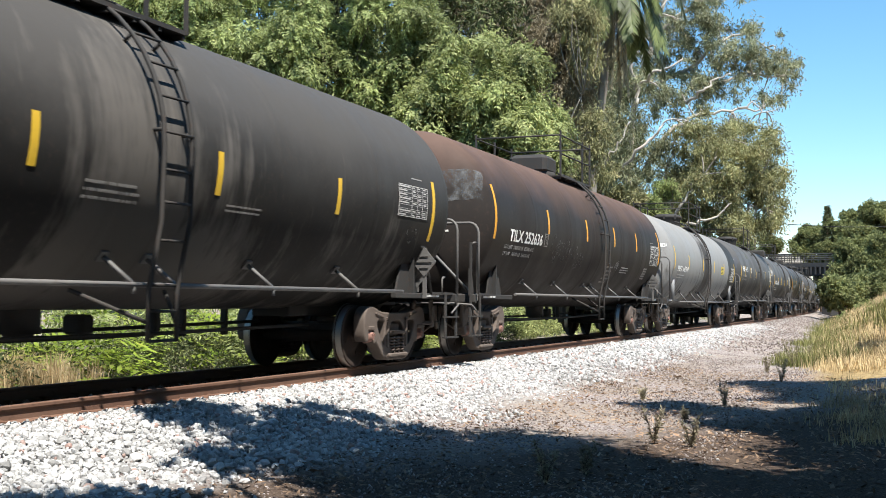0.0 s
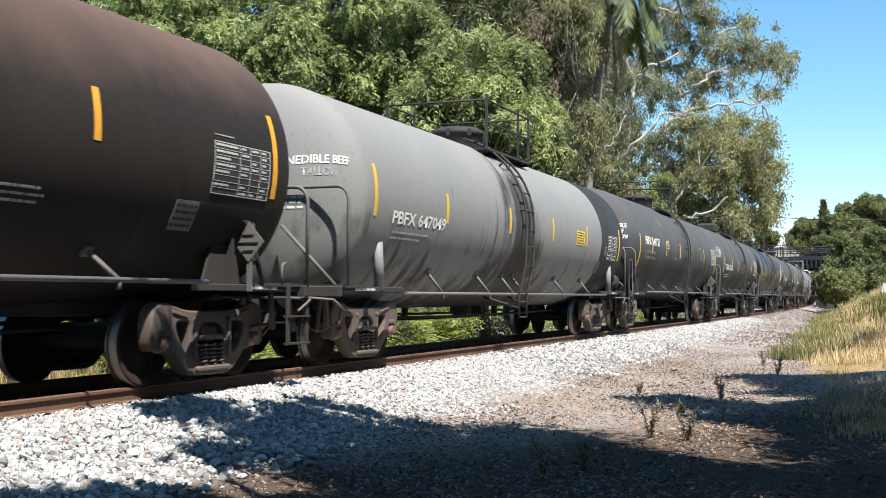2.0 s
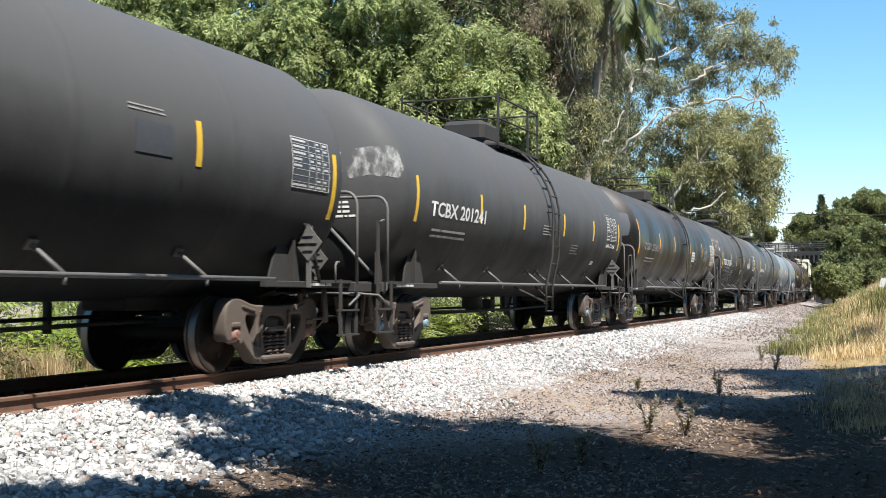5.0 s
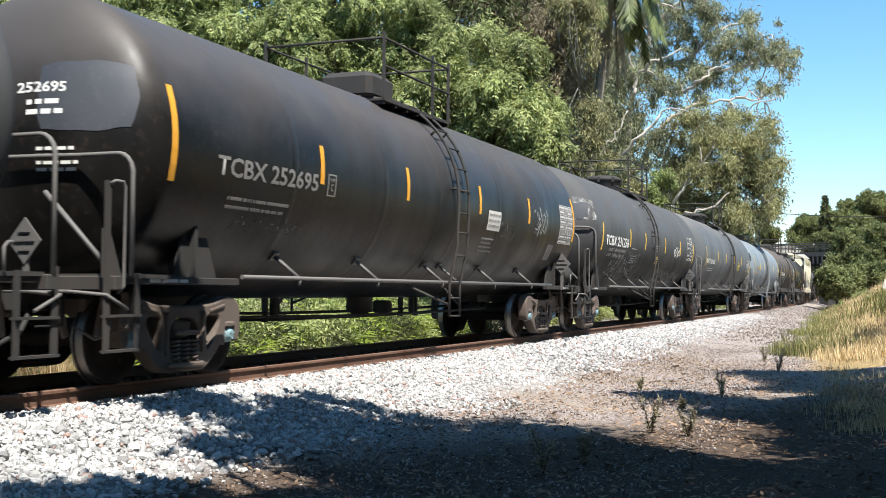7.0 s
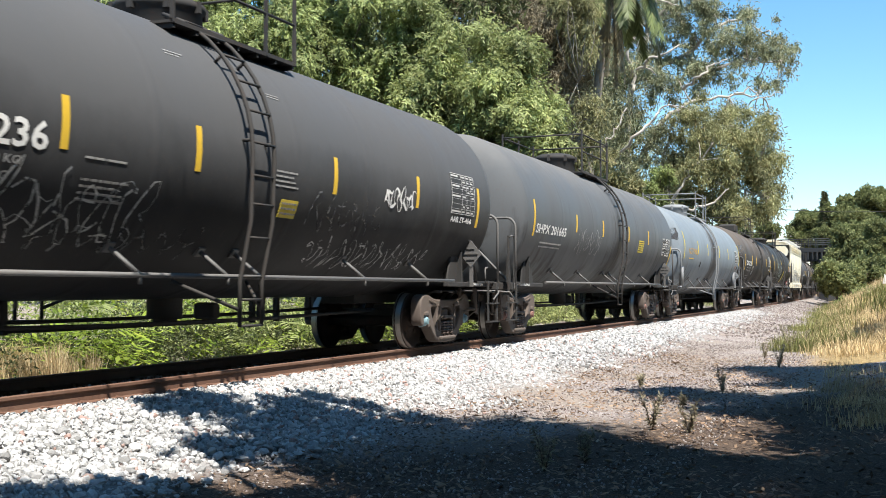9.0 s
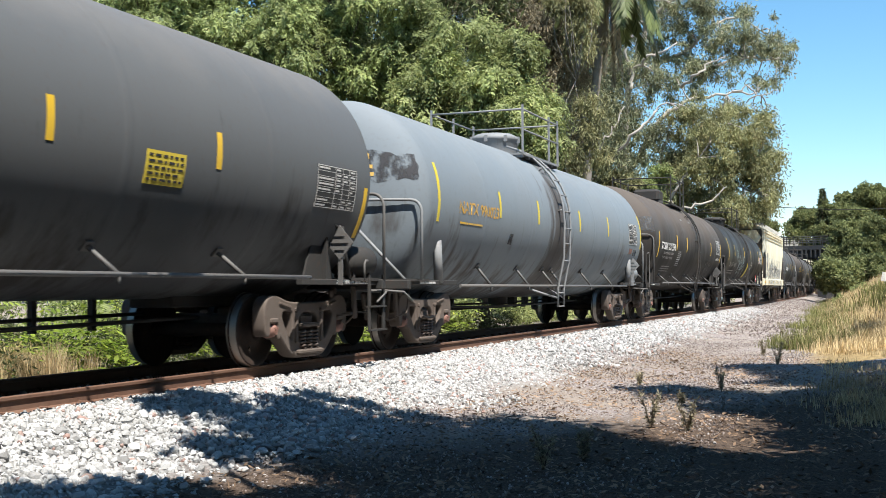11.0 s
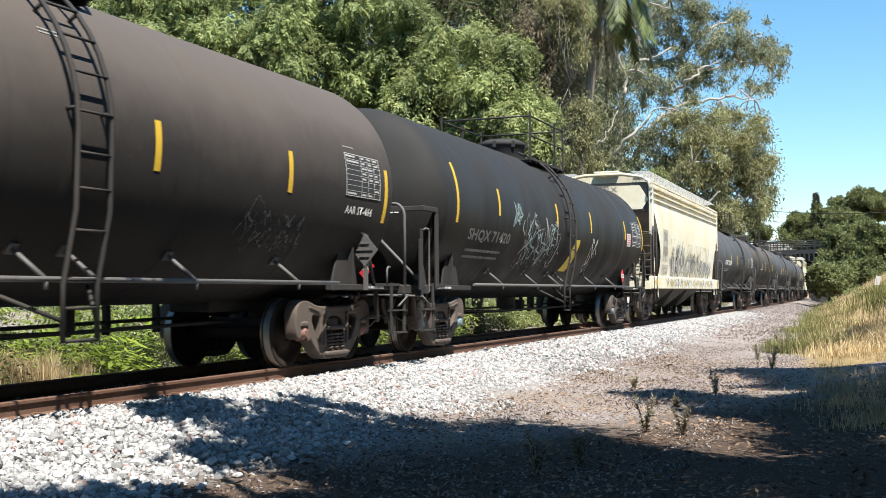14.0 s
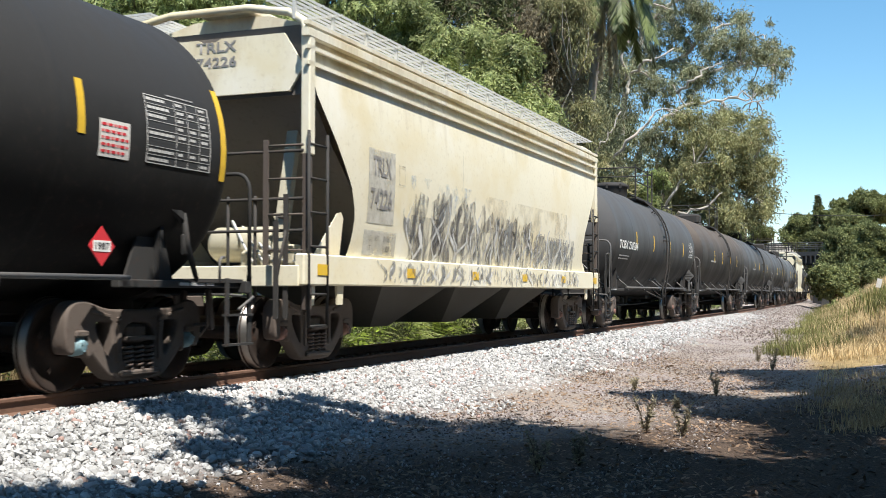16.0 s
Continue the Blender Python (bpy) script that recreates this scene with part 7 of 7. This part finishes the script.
fronds("bank_ferns", bank_spots(190, -8.5, -4.4, 11, 34, 0.3, 1.3, 61), 8, 0.95, LEAF_LIME, 62, "bright yellow-green feather-leaved plants on the bank")
fronds("bank_ferns", bank_spots(120, -6.2, -4.2, 16, 70, 0.3, 1.4, 91), 11, 0.8, LEAF_ASH, 92, "green feather-leaved shrubs along the track")
shrub_mass("bank_shrubs", bank_spots(110, -6.6, -4.4, 20, 110, 0.6, 1.5, 93), 45000, (0.14, 0.06), LEAF_ASH, 94, "dense green shrubs along the track")
fronds("bank_ferns", bank_spots(240, -10, -5.2, 10, 60, 0.3, 2.0, 63), 11, 0.7, LEAF_ASH, 64, "green feather-leaved shrubs on the bank")


shrub_mass("bank_shrubs", bank_spots(170, -14, -7.0, 5, 80, 0.8, 2.6, 65), 70000, (0.13, 0.055), LEAF_MID, 66, "dense green shrubs on the bank behind the track")
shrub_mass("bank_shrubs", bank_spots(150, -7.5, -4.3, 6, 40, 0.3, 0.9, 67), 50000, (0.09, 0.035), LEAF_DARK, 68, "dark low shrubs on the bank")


def blades(name, centres, n, h, w, mat, seed, label, spread=0.12, lean=0.4):
    """Grass: thin tapering blades in tufts at (x, y, z, size)."""
    rr = np.random.RandomState(seed)
    c = np.array(centres, float)
    k = rr.randint(0, len(c), n)
    p = c[k, :3].copy()
    p[:, :2] += rr.normal(size=(n, 2)) * spread
    a = rr.uniform(0, 6.28, n)
    hh = h * c[k, 3] * rr.uniform(0.5, 1.2, n)
    ln = lean * hh * rr.uniform(0.1, 1.0, n)
    side = np.stack([-np.sin(a), np.cos(a), 0 * a], 1) * w
    mid = p + np.stack([np.cos(a) * ln * 0.35, np.sin(a) * ln * 0.35, hh * 0.6], 1)
    tip = p + np.stack([np.cos(a) * ln, np.sin(a) * ln, hh], 1)
    v = np.stack([p - side, p + side, mid + side * 0.7, tip, mid - side * 0.7], 1).reshape(-1, 3)
    o = np.arange(n)[:, None] * 5
    quads = (o + np.array([[0, 1, 2, 4]]))
    tris = (o + np.array([[4, 2, 3]]))
    me = bpy.data.meshes.new(name)
    me.from_pydata(v.tolist(), [], quads.tolist() + tris.tolist())
    me.materials.append(mat)
    return tagged(new(name, me), label, "grass", kind="stuff")


def tuft_rows(n, off0, off1, s0, s1, seed, lean=1.3):
    """Tufts on the bank beside the path, off0 to off1 metres beyond its toe."""
    rr = random.Random(seed)
    out = []
    for _ in range(n):
        s = s0 + (s1 - s0) * rr.uniform(0, 1) ** 1.8
        lo = toe(s) + off0 + 0.7 * math.sin(s * 0.8) * math.sin(s * 0.31) + rr.uniform(-0.4, 0.4)
        b = lo + (off1 - off0) * rr.uniform(0, 1) ** lean
        p = on_track(s, b)
        out.append((p.x, p.y, ground_z(b, s) - 0.03, rr.choice((0.4, 0.6, 0.8, 1.0, 1.0, 1.3))))
    return out


blades("dry_grass", bank_spots(90, -5.6, -4.2, 10, 15.5, 0.5, 1.3, 71), 8000, 0.5, 0.006, GRASS_DRY, 72, "dry straw-coloured grass on the bank", 0.10, 0.7)
blades("dry_grass", tuft_rows(2200, 0.5, 7.5, 26.0, 120, 73), 70000, 0.26, 0.008, GRASS_DRY, 74, "dry golden grass on the sloping bank", 0.30, 0.9)
blades("green_grass", tuft_rows(520, -0.3, 1.2, 29, 120, 75), 22000, 0.32, 0.008, GRASS_GREEN, 76, "olive green weeds along the bank's foot", 0.25, 0.8)
blades("green_grass", tuft_rows(160, 2.0, 4.5, 36, 60, 79), 6000, 0.55, 0.018, GRASS_GREEN, 80, "coarse green weeds among the dry grass", 0.2, 0.6)
shrub_mass("bank_weeds", [(*on_track(q, toe(q) + w)[:2], ground_z(toe(q) + w, q) - 0.3, h) for q, w, h in ((46, 3.6, 0.5), (50, 4.2, 0.6), (54, 3.8, 0.5), (60, 2.2, 0.4), (66, 4.4, 0.7), (72, 2.6, 0.5), (80, 1.0, 0.6), (88, 2.0, 0.7), (96, 0.8, 0.6), (104, 2.0, 0.8))], 12000, (0.13, 0.05), LEAF_MID, 99, "green weeds and low bushes on the grassy bank")
blades("verge_grass", tuft_rows(420, 0.9, 6.0, 13, 26, 77), 11000, 0.18, 0.006, GRASS_DRY, 78, "dry grass in the shade of the verge", 0.2, 0.9)


def leaf_litter():
    """Dead leaves and chips lying on the shaded path."""
    r = np.random.RandomState(12)
    n = 15000
    s, b = 4 + 22 * r.uniform(0, 1, n) ** 1.3, r.uniform(3.2, 9.0, n)
    v = []
    e = np.maximum(s - CURVE_FROM, 0)
    x = TRACK_X - CURVE * e * e / 2 + b
    z = np.interp(b, (3.1, 4.6, 7.2, 9.5), (-0.50, -0.60, -0.60, -0.35)) + 0.035
    c = np.stack([x, s, z], 1)
    a = r.uniform(0, 6.28, n)
    d = np.stack([np.cos(a), np.sin(a), r.normal(size=n) * 0.25], 1) * (r.uniform(0.02, 0.055, n))[:, None]
    u = np.stack([-np.sin(a), np.cos(a), r.normal(size=n) * 0.35], 1) * (r.uniform(0.006, 0.018, n))[:, None]
    v = np.stack([c - d, c + u, c + d, c - u], 1).reshape(-1, 3)
    tagged(bulk("leaf_litter", v, np.arange(4 * n).reshape(n, 4), LITTER), "brown dead leaves and chips on the path", "leaves", kind="stuff")


LITTER = leaf_material("leaf_dead_brown", (0.12, 0.075, 0.045), (0.30, 0.20, 0.13), (0.42, 0.33, 0.24), 0.1, 0.8)
leaf_litter()


def weed(px, py, h, seed):
    depth = 2000 * 1.57 / (py - 528)
    x, y = spot(px, depth)
    z = ground_z(x - TRACK_X)
    t = tagged(new("weed"), "thin upright weed growing on the gravel path", "weed", "weeds on the path")
    rr = random.Random(seed)
    g = Mesh()
    P, D = [], []
    for k in range(7):
        a, l = rr.uniform(0, 6.28), h * rr.uniform(0.6, 1.0)
        q = Vector((x + math.cos(a) * 0.3 * l, y + math.sin(a) * 0.3 * l, z + l))
        g.tube([(x, y, z - 0.02), ((x + q.x) / 2, (y + q.y) / 2, z + l * 0.6), q], [0.006, 0.004, 0.002], 5)
        for j in range(34):
            f = rr.uniform(0.15, 1.03)
            P.append((x + (q.x - x) * f, y + (q.y - y) * f, z + l * f))
            D.append((math.cos(a + j), math.sin(a + j), 0.6))
    tagged(part("stem", g, BARK, t), kind="stuff")
    v, f = leaves(np.array(P), np.array(D), 0.06, 0.018, seed, -0.3)
    bulk("leaves", v, f, LEAF_DRAB, t)


for px, py, h, sd in ((1150, 778, 0.42, 1), (1215, 782, 0.34, 2), (1275, 712, 0.36, 3), (1375, 668, 0.55, 4), (1130, 702, 0.18, 5), (1205, 735, 0.16, 6), (1395, 640, 0.6, 10), (1420, 632, 0.5, 11), (1385, 615, 0.5, 12), (960, 850, 0.4, 7), (1030, 835, 0.3, 8), (1350, 650, 0.4, 9)):
    weed(px, py, h, sd)

# ---- trees beside and above the camera, whose shade lies on the path ----
def shade_tree(label, foot, blobs, lift, n, seed, leaf=(0.24, 0.11)):
    """A tree whose crown stands where the sun passes to the shaded ground."""
    cl = []
    for x, y, r in blobs:
        k = (lift + 0.6) / sun_way.z
        cl.append((x + sun_way.x * k, y + sun_way.y * k, lift, r))
    return tree(label, foot, cl, n, leaf, LEAF_OAK, BARK, seed, 0.3, 0.3, 0.55, 0.1, 14)


shade_tree("spreading oak that shades the path", (3.0, 0.5), [(-1.7, 6.6, 1.2), (-1.8, 7.9, 1.2), (-2.0, 9.1, 1.2), (-2.2, 10.4, 1.2), (-2.9, 7.6, 1.2), (-3.0, 9.6, 1.2), (-3.2, 11.1, 1.2), (-3.6, 8.5, 1.2), (-3.9, 12.0, 1.15), (-4.0, 10.2, 1.2), (-4.6, 9.2, 1.15), (-5.0, 10.9, 1.15), (-5.6, 9.8, 1.15), (-1.7, 5.4, 1.1), (-2.9, 6.2, 0.8), (-6.2, 10.9, 0.6), (-5.6, 8.6, 0.5), (-4.1, 7.4, 0.5), (-6.8, 9.9, 0.5), (-3.4, 6.5, 0.5), (-7.0, 10.3, 0.4), (-5.2, 12.0, 0.4), (-6.8, 9.4, 0.35), (-3.8, 6.8, 0.35), (-7.5, 10.5, 0.3), (-7.2, 9.7, 0.28), (-6.4, 11.7, 0.3), (-5.9, 11.9, 0.3), (-0.6, 8.0, 1.2), (-0.8, 10.2, 1.2), (0.6, 6.8, 1.4), (0.7, 9.2, 1.4)], 6.8, 52000, 81)
shade_tree("small oak near the track", (1.5, -2.5), [(-4.8, 6.3, 0.9), (-4.3, 6.0, 0.65), (-4.6, 5.6, 0.6), (-5.0, 7.0, 0.45), (-5.5, 6.2, 0.34), (-5.3, 6.8, 0.32), (-4.9, 5.3, 0.6), (-3.8, 5.9, 0.3), (-4.2, 6.5, 0.28), (-4.0, 5.2, 0.8)], 6.2, 7000, 84)
shade_tree("oak on the verge", (6.5, 14.0), [(-1.6, 16.1, 1.35), (-2.9, 16.9, 1.0), (-1.2, 14.9, 1.0), (-1.1, 17.4, 0.85), (-1.0, 14.1, 0.75), (-0.9, 12.6, 0.75), (-0.8, 13.6, 0.7), (-2.0, 14.8, 0.62), (-0.8, 11.8, 0.6), (-1.0, 18.0, 0.5), (-3.2, 17.8, 0.42), (-2.4, 15.1, 0.42), (-3.6, 17.5, 0.34), (-1.8, 14.4, 0.32), (-3.9, 17.2, 0.25), (-3.4, 18.2, 0.22), (0.3, 12.5, 1.4), (0.4, 14.6, 1.4), (0.4, 16.6, 1.4), (0.3, 18.4, 1.2), (0.2, 10.8, 1.2), (2.0, 13.0, 1.6), (2.1, 16.0, 1.6), (-0.2, 9.6, 1.3), (1.0, 10.5, 1.5), (-0.3, 15.6, 1.2), (-0.2, 13.6, 1.2)], 7.4, 52000, 82)
shade_tree("oak on the verge", (7.5, 24.0), [(-1.7, 22.4, 1.35), (-1.5, 20.8, 1.1), (-1.4, 19.4, 1.1), (-1.0, 23.5, 0.7), (-2.7, 23.2, 0.55), (-2.9, 22.7, 0.5), (-0.8, 18.5, 0.5), (-1.5, 23.7, 0.4), (-2.3, 23.5, 0.4), (-2.4, 21.3, 0.32), (-3.2, 22.5, 0.26), (-2.4, 19.1, 0.22), (0.2, 20.2, 1.5), (0.2, 22.4, 1.5), (1.6, 21.0, 1.7), (-0.9, 30.5, 0.5), (-1.1, 31.4, 0.42), (-1.2, 32.1, 0.42), (-1.4, 32.9, 0.42), (0.0, 29.8, 0.8), (0.2, 31.0, 0.9)], 7.6, 26000, 83)
# Out-of-view crowns added round the camera to cut the sky's fill light.
for i, (x, y) in enumerate(((11, -8), (12, 4), (7, -16), (-2, -20), (-14, -22), (13, 18), (14, 34), (-26, -12), (18, 50), (8.0, 4.0), (9.0, 12.0))):
    rr = random.Random(90 + i)
    cl = [(x + rr.uniform(-4, 4), y + rr.uniform(-4, 4), rr.uniform(2.0, 11), rr.uniform(1.5, 2.4)) for _ in range(22)]
    tree("unseen broad oak added to hold back skylight", (x, y), cl, 9000, (0.7, 0.4), LEAF_OAK, BARK, 100 + i, 0.35, 0.3, 0.4, 0.3, 10)


# ---- crushed rock beside the rails ----



def ico():
    t = (1 + 5 ** 0.5) / 2
    v = np.array([(-1, t, 0), (1, t, 0), (-1, -t, 0), (1, -t, 0), (0, -1, t), (0, 1, t), (0, -1, -t), (0, 1, -t), (t, 0, -1), (t, 0, 1), (-t, 0, -1), (-t, 0, 1)], float)
    f = np.array([(0, 11, 5), (0, 5, 1), (0, 1, 7), (0, 7, 10), (0, 10, 11), (1, 5, 9), (5, 11, 4), (11, 10, 2), (10, 7, 6), (7, 1, 8), (3, 9, 4), (3, 4, 2), (3, 2, 6), (3, 6, 8), (3, 8, 9), (4, 9, 5), (2, 4, 11), (6, 2, 10), (8, 6, 7), (9, 8, 1)])
    return v / np.linalg.norm(v[0]), f


def stone_material(name, stops):
    m, nt, b = basic(name, (0.5, 0.5, 0.5), 0.9, 0, 0.2)
    geo = nt.nodes.new("ShaderNodeNewGeometry")
    info = nt.nodes.new("ShaderNodeObjectInfo")
    mixv = math_node(nt, "FRACT", math_node(nt, "ADD", geo.outputs["Random Per Island"], info.outputs["Random"]))
    c = ramp(nt, mixv, stops)
    dirt = ramp(nt, noise_tex(nt, 40, 5), [(0.35, 0.75), (0.65, 1.1)])
    nt.links.new(mix_node(nt, 1.0, c, dirt, "MULTIPLY"), b.inputs["Base Color"])
    bump(nt, b, noise_tex(nt, 90, 3), 0.4, 0.006)
    return m


STONE_PALE = stone_material("stone_pale", [(0.0, (0.215, 0.210, 0.204)), (0.2, (0.355, 0.350, 0.344)), (0.75, (0.484, 0.478, 0.468)), (0.93, (0.558, 0.553, 0.543)), (0.96, (0.366, 0.248, 0.215)), (1.0, (0.302, 0.226, 0.200))])
STONE_PINK = stone_material("stone_pink", [(0.0, (0.11, 0.085, 0.077)), (0.4, (0.21, 0.17, 0.155)), (0.8, (0.32, 0.28, 0.26)), (1.0, (0.46, 0.43, 0.41))])


def ground_at(b):
    return np.interp(b, (-6, -3.6, -2.0, -0.6, 0.6, 1.1, 1.75, 3.1, 4.6, 7.2, 9.5), (-0.45, -0.55, -0.20, -0.185, -0.185, -0.155, -0.19, -0.50, -0.60, -0.60, -0.35))


def place_on_track(s, b):
    e = np.maximum(s - CURVE_FROM, 0)
    return TRACK_X - CURVE * e * e / 2 + b, s


def stones(name, s, b, size, seed, mat, sink=0.25, base=ground_at, label=""):
    """Many broken stones lying at (s, b), as one object."""
    r = np.random.RandomState(seed)
    v0, f0 = ico()
    n = len(s)
    sc = size[:, None] * r.uniform(0.55, 1.25, (n, 3)) * np.array([1, 1, 0.75]) / 2
    v = v0[None] * (1 + r.uniform(-0.28, 0.28, (n, 12, 1))) * sc[:, None, :]
    q = r.normal(size=(n, 4))
    q /= np.linalg.norm(q, axis=1)[:, None]
    w, x, y, z = q.T
    R = np.stack([1 - 2 * (y * y + z * z), 2 * (x * y - z * w), 2 * (x * z + y * w), 2 * (x * y + z * w), 1 - 2 * (x * x + z * z), 2 * (y * z - x * w), 2 * (x * z - y * w), 2 * (y * z + x * w), 1 - 2 * (x * x + y * y)], 1).reshape(n, 3, 3)
    v = np.einsum("nij,nkj->nki", R, v)
    px, py = place_on_track(s, b)
    c = np.stack([px, py, base(b) + size * (0.5 - sink) * r.uniform(0.4, 1.2, n)], 1)
    v += c[:, None, :]
    f = (f0[None] + (np.arange(n) * 12)[:, None, None]).reshape(-1, 3)
    return tagged(bulk(name, v.reshape(-1, 3), f, mat), label, "stones", kind="stuff")


def scatter(n, s0, s1, b0, b1, seed, edge=None):
    r = np.random.RandomState(seed)
    s, b = r.uniform(s0, s1, n), r.uniform(b0, b1, n)
    if edge:
        k = b + 0.018 * s + r.normal(size=n) * 0.30 + 0.25 * np.sin(s * 1.7) < edge
        s, b = s[k], b[k]
    return s, b


rs = np.random.RandomState(4)
s, b = scatter(33000, 5, 20, 0.88, 4.6, 201, 3.2)
ballast = stones("ballast", s, b, rs.uniform(0.028, 0.072, len(s)), 202, STONE_PALE, label="loose pale crushed rock beside the rails")
s, b = scatter(17000, 20, 62, 0.88, 4.0, 203, 3.2)
stones("ballast", s, b, rs.uniform(0.05, 0.10, len(s)), 204, STONE_PALE, label="loose pale crushed rock beside the rails")
s, b = scatter(6500, 6, 45, -2.4, 0.66, 205)
stones("ballast", s, b, rs.uniform(0.04, 0.085, len(s)), 206, STONE_PINK, label="dusty crushed rock between the ties")
s, b = scatter(24000, 7, 34, 2.4, 6.6, 207)
stones("path_gravel", s, b, rs.uniform(0.012, 0.035, len(s)), 208, STONE_PINK, label="small brown gravel on the path")
s, b = scatter(9000, 35, 110, 1.0, 5.0, 209)
stones("path_gravel", s, b, rs.uniform(0.04, 0.08, len(s)), 210, STONE_PINK, label="pinkish brown gravel beside the track")


def near_stones():
    """The stones nearest to the path's foot, one by one."""
    rr = random.Random(8)
    v0, f0 = ico()
    kinds = []
    for k in range(6):
        r = np.random.RandomState(300 + k)
        v = v0 * (1 + r.uniform(-0.25, 0.25, (12, 1))) * r.uniform(0.7, 1.2, (1, 3)) * np.array([1, 1, 0.7])
        me = bpy.data.meshes.new("stone")
        me.from_pydata(v.tolist(), [], f0.tolist())
        me.materials.append(STONE_PALE)
        kinds.append(me)
    for i in range(300):
        b, s_ = rr.uniform(1.6, 3.4), rr.uniform(6.2, 10.5)
        x, y = place_on_track(s_, b)
        r = rr.uniform(0.035, 0.06)
        ob = new("stone", kinds[i % 6])
        ob.parent = ballast
        ob.matrix_basis = Matrix.Translation((x, y, float(ground_at(b)) + r * 0.5)) @ Euler((rr.uniform(-0.4, 0.4), rr.uniform(-0.4, 0.4), rr.uniform(0, 6.28))).to_matrix().to_4x4() @ Matrix.Scale(r, 4)


near_stones()

# ---- road bridge and house in the distance ----
# Darkened to put the near face's shade into the colour of girders and piers.
BRIDGE_STEEL_SHADE = painted("bridge_steel_shade", (0.018, 0.020, 0.023), 0.7, (0.1, 0.06, 0.04), 0.3, (0.05, 0.05, 0.05))
CONCRETE = painted("bridge_concrete", (0.36, 0.34, 0.31), 0.9, (0.18, 0.16, 0.14), 0.5, (0.42, 0.4, 0.37))
ROOF_PALE = painted("roof_pale", (0.62, 0.60, 0.57), 0.8, (0.3, 0.28, 0.25), 0.3, (0.5, 0.47, 0.43))


def bridge():
    t = tagged(new("bridge"), "dark steel road bridge over the track", "bridge")
    d = 142.0
    z1, z0 = height(456, d), height(476, d)
    xa, ya = spot(1340, d + 3)
    xb, yb = spot(1480, d - 3)
    a, c = Vector((xa, ya, 0)), Vector((xb, yb, 0))
    ln = (c - a).length
    ang = math.degrees(math.atan2((c - a).y, (c - a).x))
    mid = (a + c) / 2
    part("deck", Mesh().box((mid.x, mid.y, z1 - 0.35), (ln, 6, 0.5), rz=ang), BRIDGE_STEEL_SHADE, t)
    for off in (-2.9, 2.9):
        n = Vector((-math.sin(radians(ang)), math.cos(radians(ang)), 0)) * off
        g = Mesh().box((mid.x + n.x, mid.y + n.y, (z0 + z1) / 2 - 0.2), (ln, 0.3, z1 - z0))
        beam = part("girder", g, BRIDGE_STEEL_SHADE, t)
        for i in range(18):
            q = a.lerp(c, (i + 0.5) / 18) + n * 1.08
            part("stiffener", Mesh().box((q.x, q.y, z0 + 0.35), (0.14, 0.20, 0.9), rz=ang), BRIDGE_STEEL_SHADE, beam)
        r = Mesh()
        for h in (0.5, 1.0):
            p, q = a + n, c + n
            r.tube([(p.x, p.y, z1 + h), (q.x, q.y, z1 + h)], 0.05, 6)
        for i in range(13):
            q = a.lerp(c, i / 12) + n
            r.box((q.x, q.y, z1 + 0.5), (0.08, 0.08, 1.05))
        part("railing", r, BRIDGE_STEEL_SHADE, t)
    for f in (0.10, 0.92):
        q = a.lerp(c, f)
        part("pier", Mesh().box((q.x, q.y, z0 / 2 - 0.6), (1.1, 5.6, z0 + 1.0), rz=ang, cut=0.06), BRIDGE_STEEL_SHADE, t)


bridge()


def far_house():
    d = 175.0
    x, y = spot(1392, d)
    t = tagged(new("house"), "white-roofed house half hidden by trees", "house")
    z = height(440, d)
    part("wall", Mesh().box((x, y, z / 2 - 0.2), (5, 5, z), rz=20), CONCRETE, t)
    g = Mesh()
    m = pose(x, y, z, 0, 0, 20) @ Matrix(((1, 0, 0, 0), (0, 0, -1, 0), (0, 1, 0, 0), (0, 0, 0, 1)))
    g.slab([(-3.2, -0.25), (3.2, 0.9), (3.2, 1.15), (-3.2, 0.0)], 5.6, m)
    part("roof", g, ROOF_PALE, t)


far_house()


def marker_board():
    """A pale leaning board on a stake at the top of the grassy bank."""
    x, y = spot(1566, 52)
    z = ground_z(x - TRACK_X + CURVE * (y - CURVE_FROM) ** 2 / 2, y)
    t = tagged(new("marker_board"), "small pale board on a stake in dry grass", "marker")
    part("stake", Mesh().box((x, y, z + 0.25), (0.05, 0.05, 0.7)), BARK_GREY, t)
    part("board", Mesh().box((x, y - 0.04, z + 0.62), (0.22, 0.02, 0.42), ry=12, cut=0.004), ROOF_PALE, t)


marker_board()


def power_line():
    t = tagged(new("power_line"), "thin black overhead wire", "cable")
    g = Mesh()
    xa, ya = spot(1330, 120)
    xb, yb = spot(1700, 112)
    za, zb = height(383, 120), height(383, 112)
    pts = []
    for i in range(13):
        k = i / 12
        pts.append((xa + (xb - xa) * k, ya + (yb - ya) * k, za + (zb - za) * k - 0.5 * math.sin(math.pi * k)))
    g.tube(pts, 0.035, 5)
    part("wire", g, RUBBER, t)
    for x, y, z in (pts[0], pts[-1]):
        part("pole", Mesh().tube([(x, y, -0.3), (x, y, z + 0.3)], [0.14, 0.10], 8), BARK, t)


power_line()


# ---- what moves ----
def motions():
    for car in CARS:
        s0 = car["start"]
        walk(car, [(t * 0.5, track_pose(s0 - SPEED * t * 0.5)) for t in range(33)])
        del car["start"]
    turn = SPEED / FPS / WHEEL_R
    for w in ROLLING:
        base = w.matrix_basis.copy()
        walk(w, [(i / FPS, base @ Matrix.Rotation(turn * i, 4, "X")) for i in range(481)])


motions()
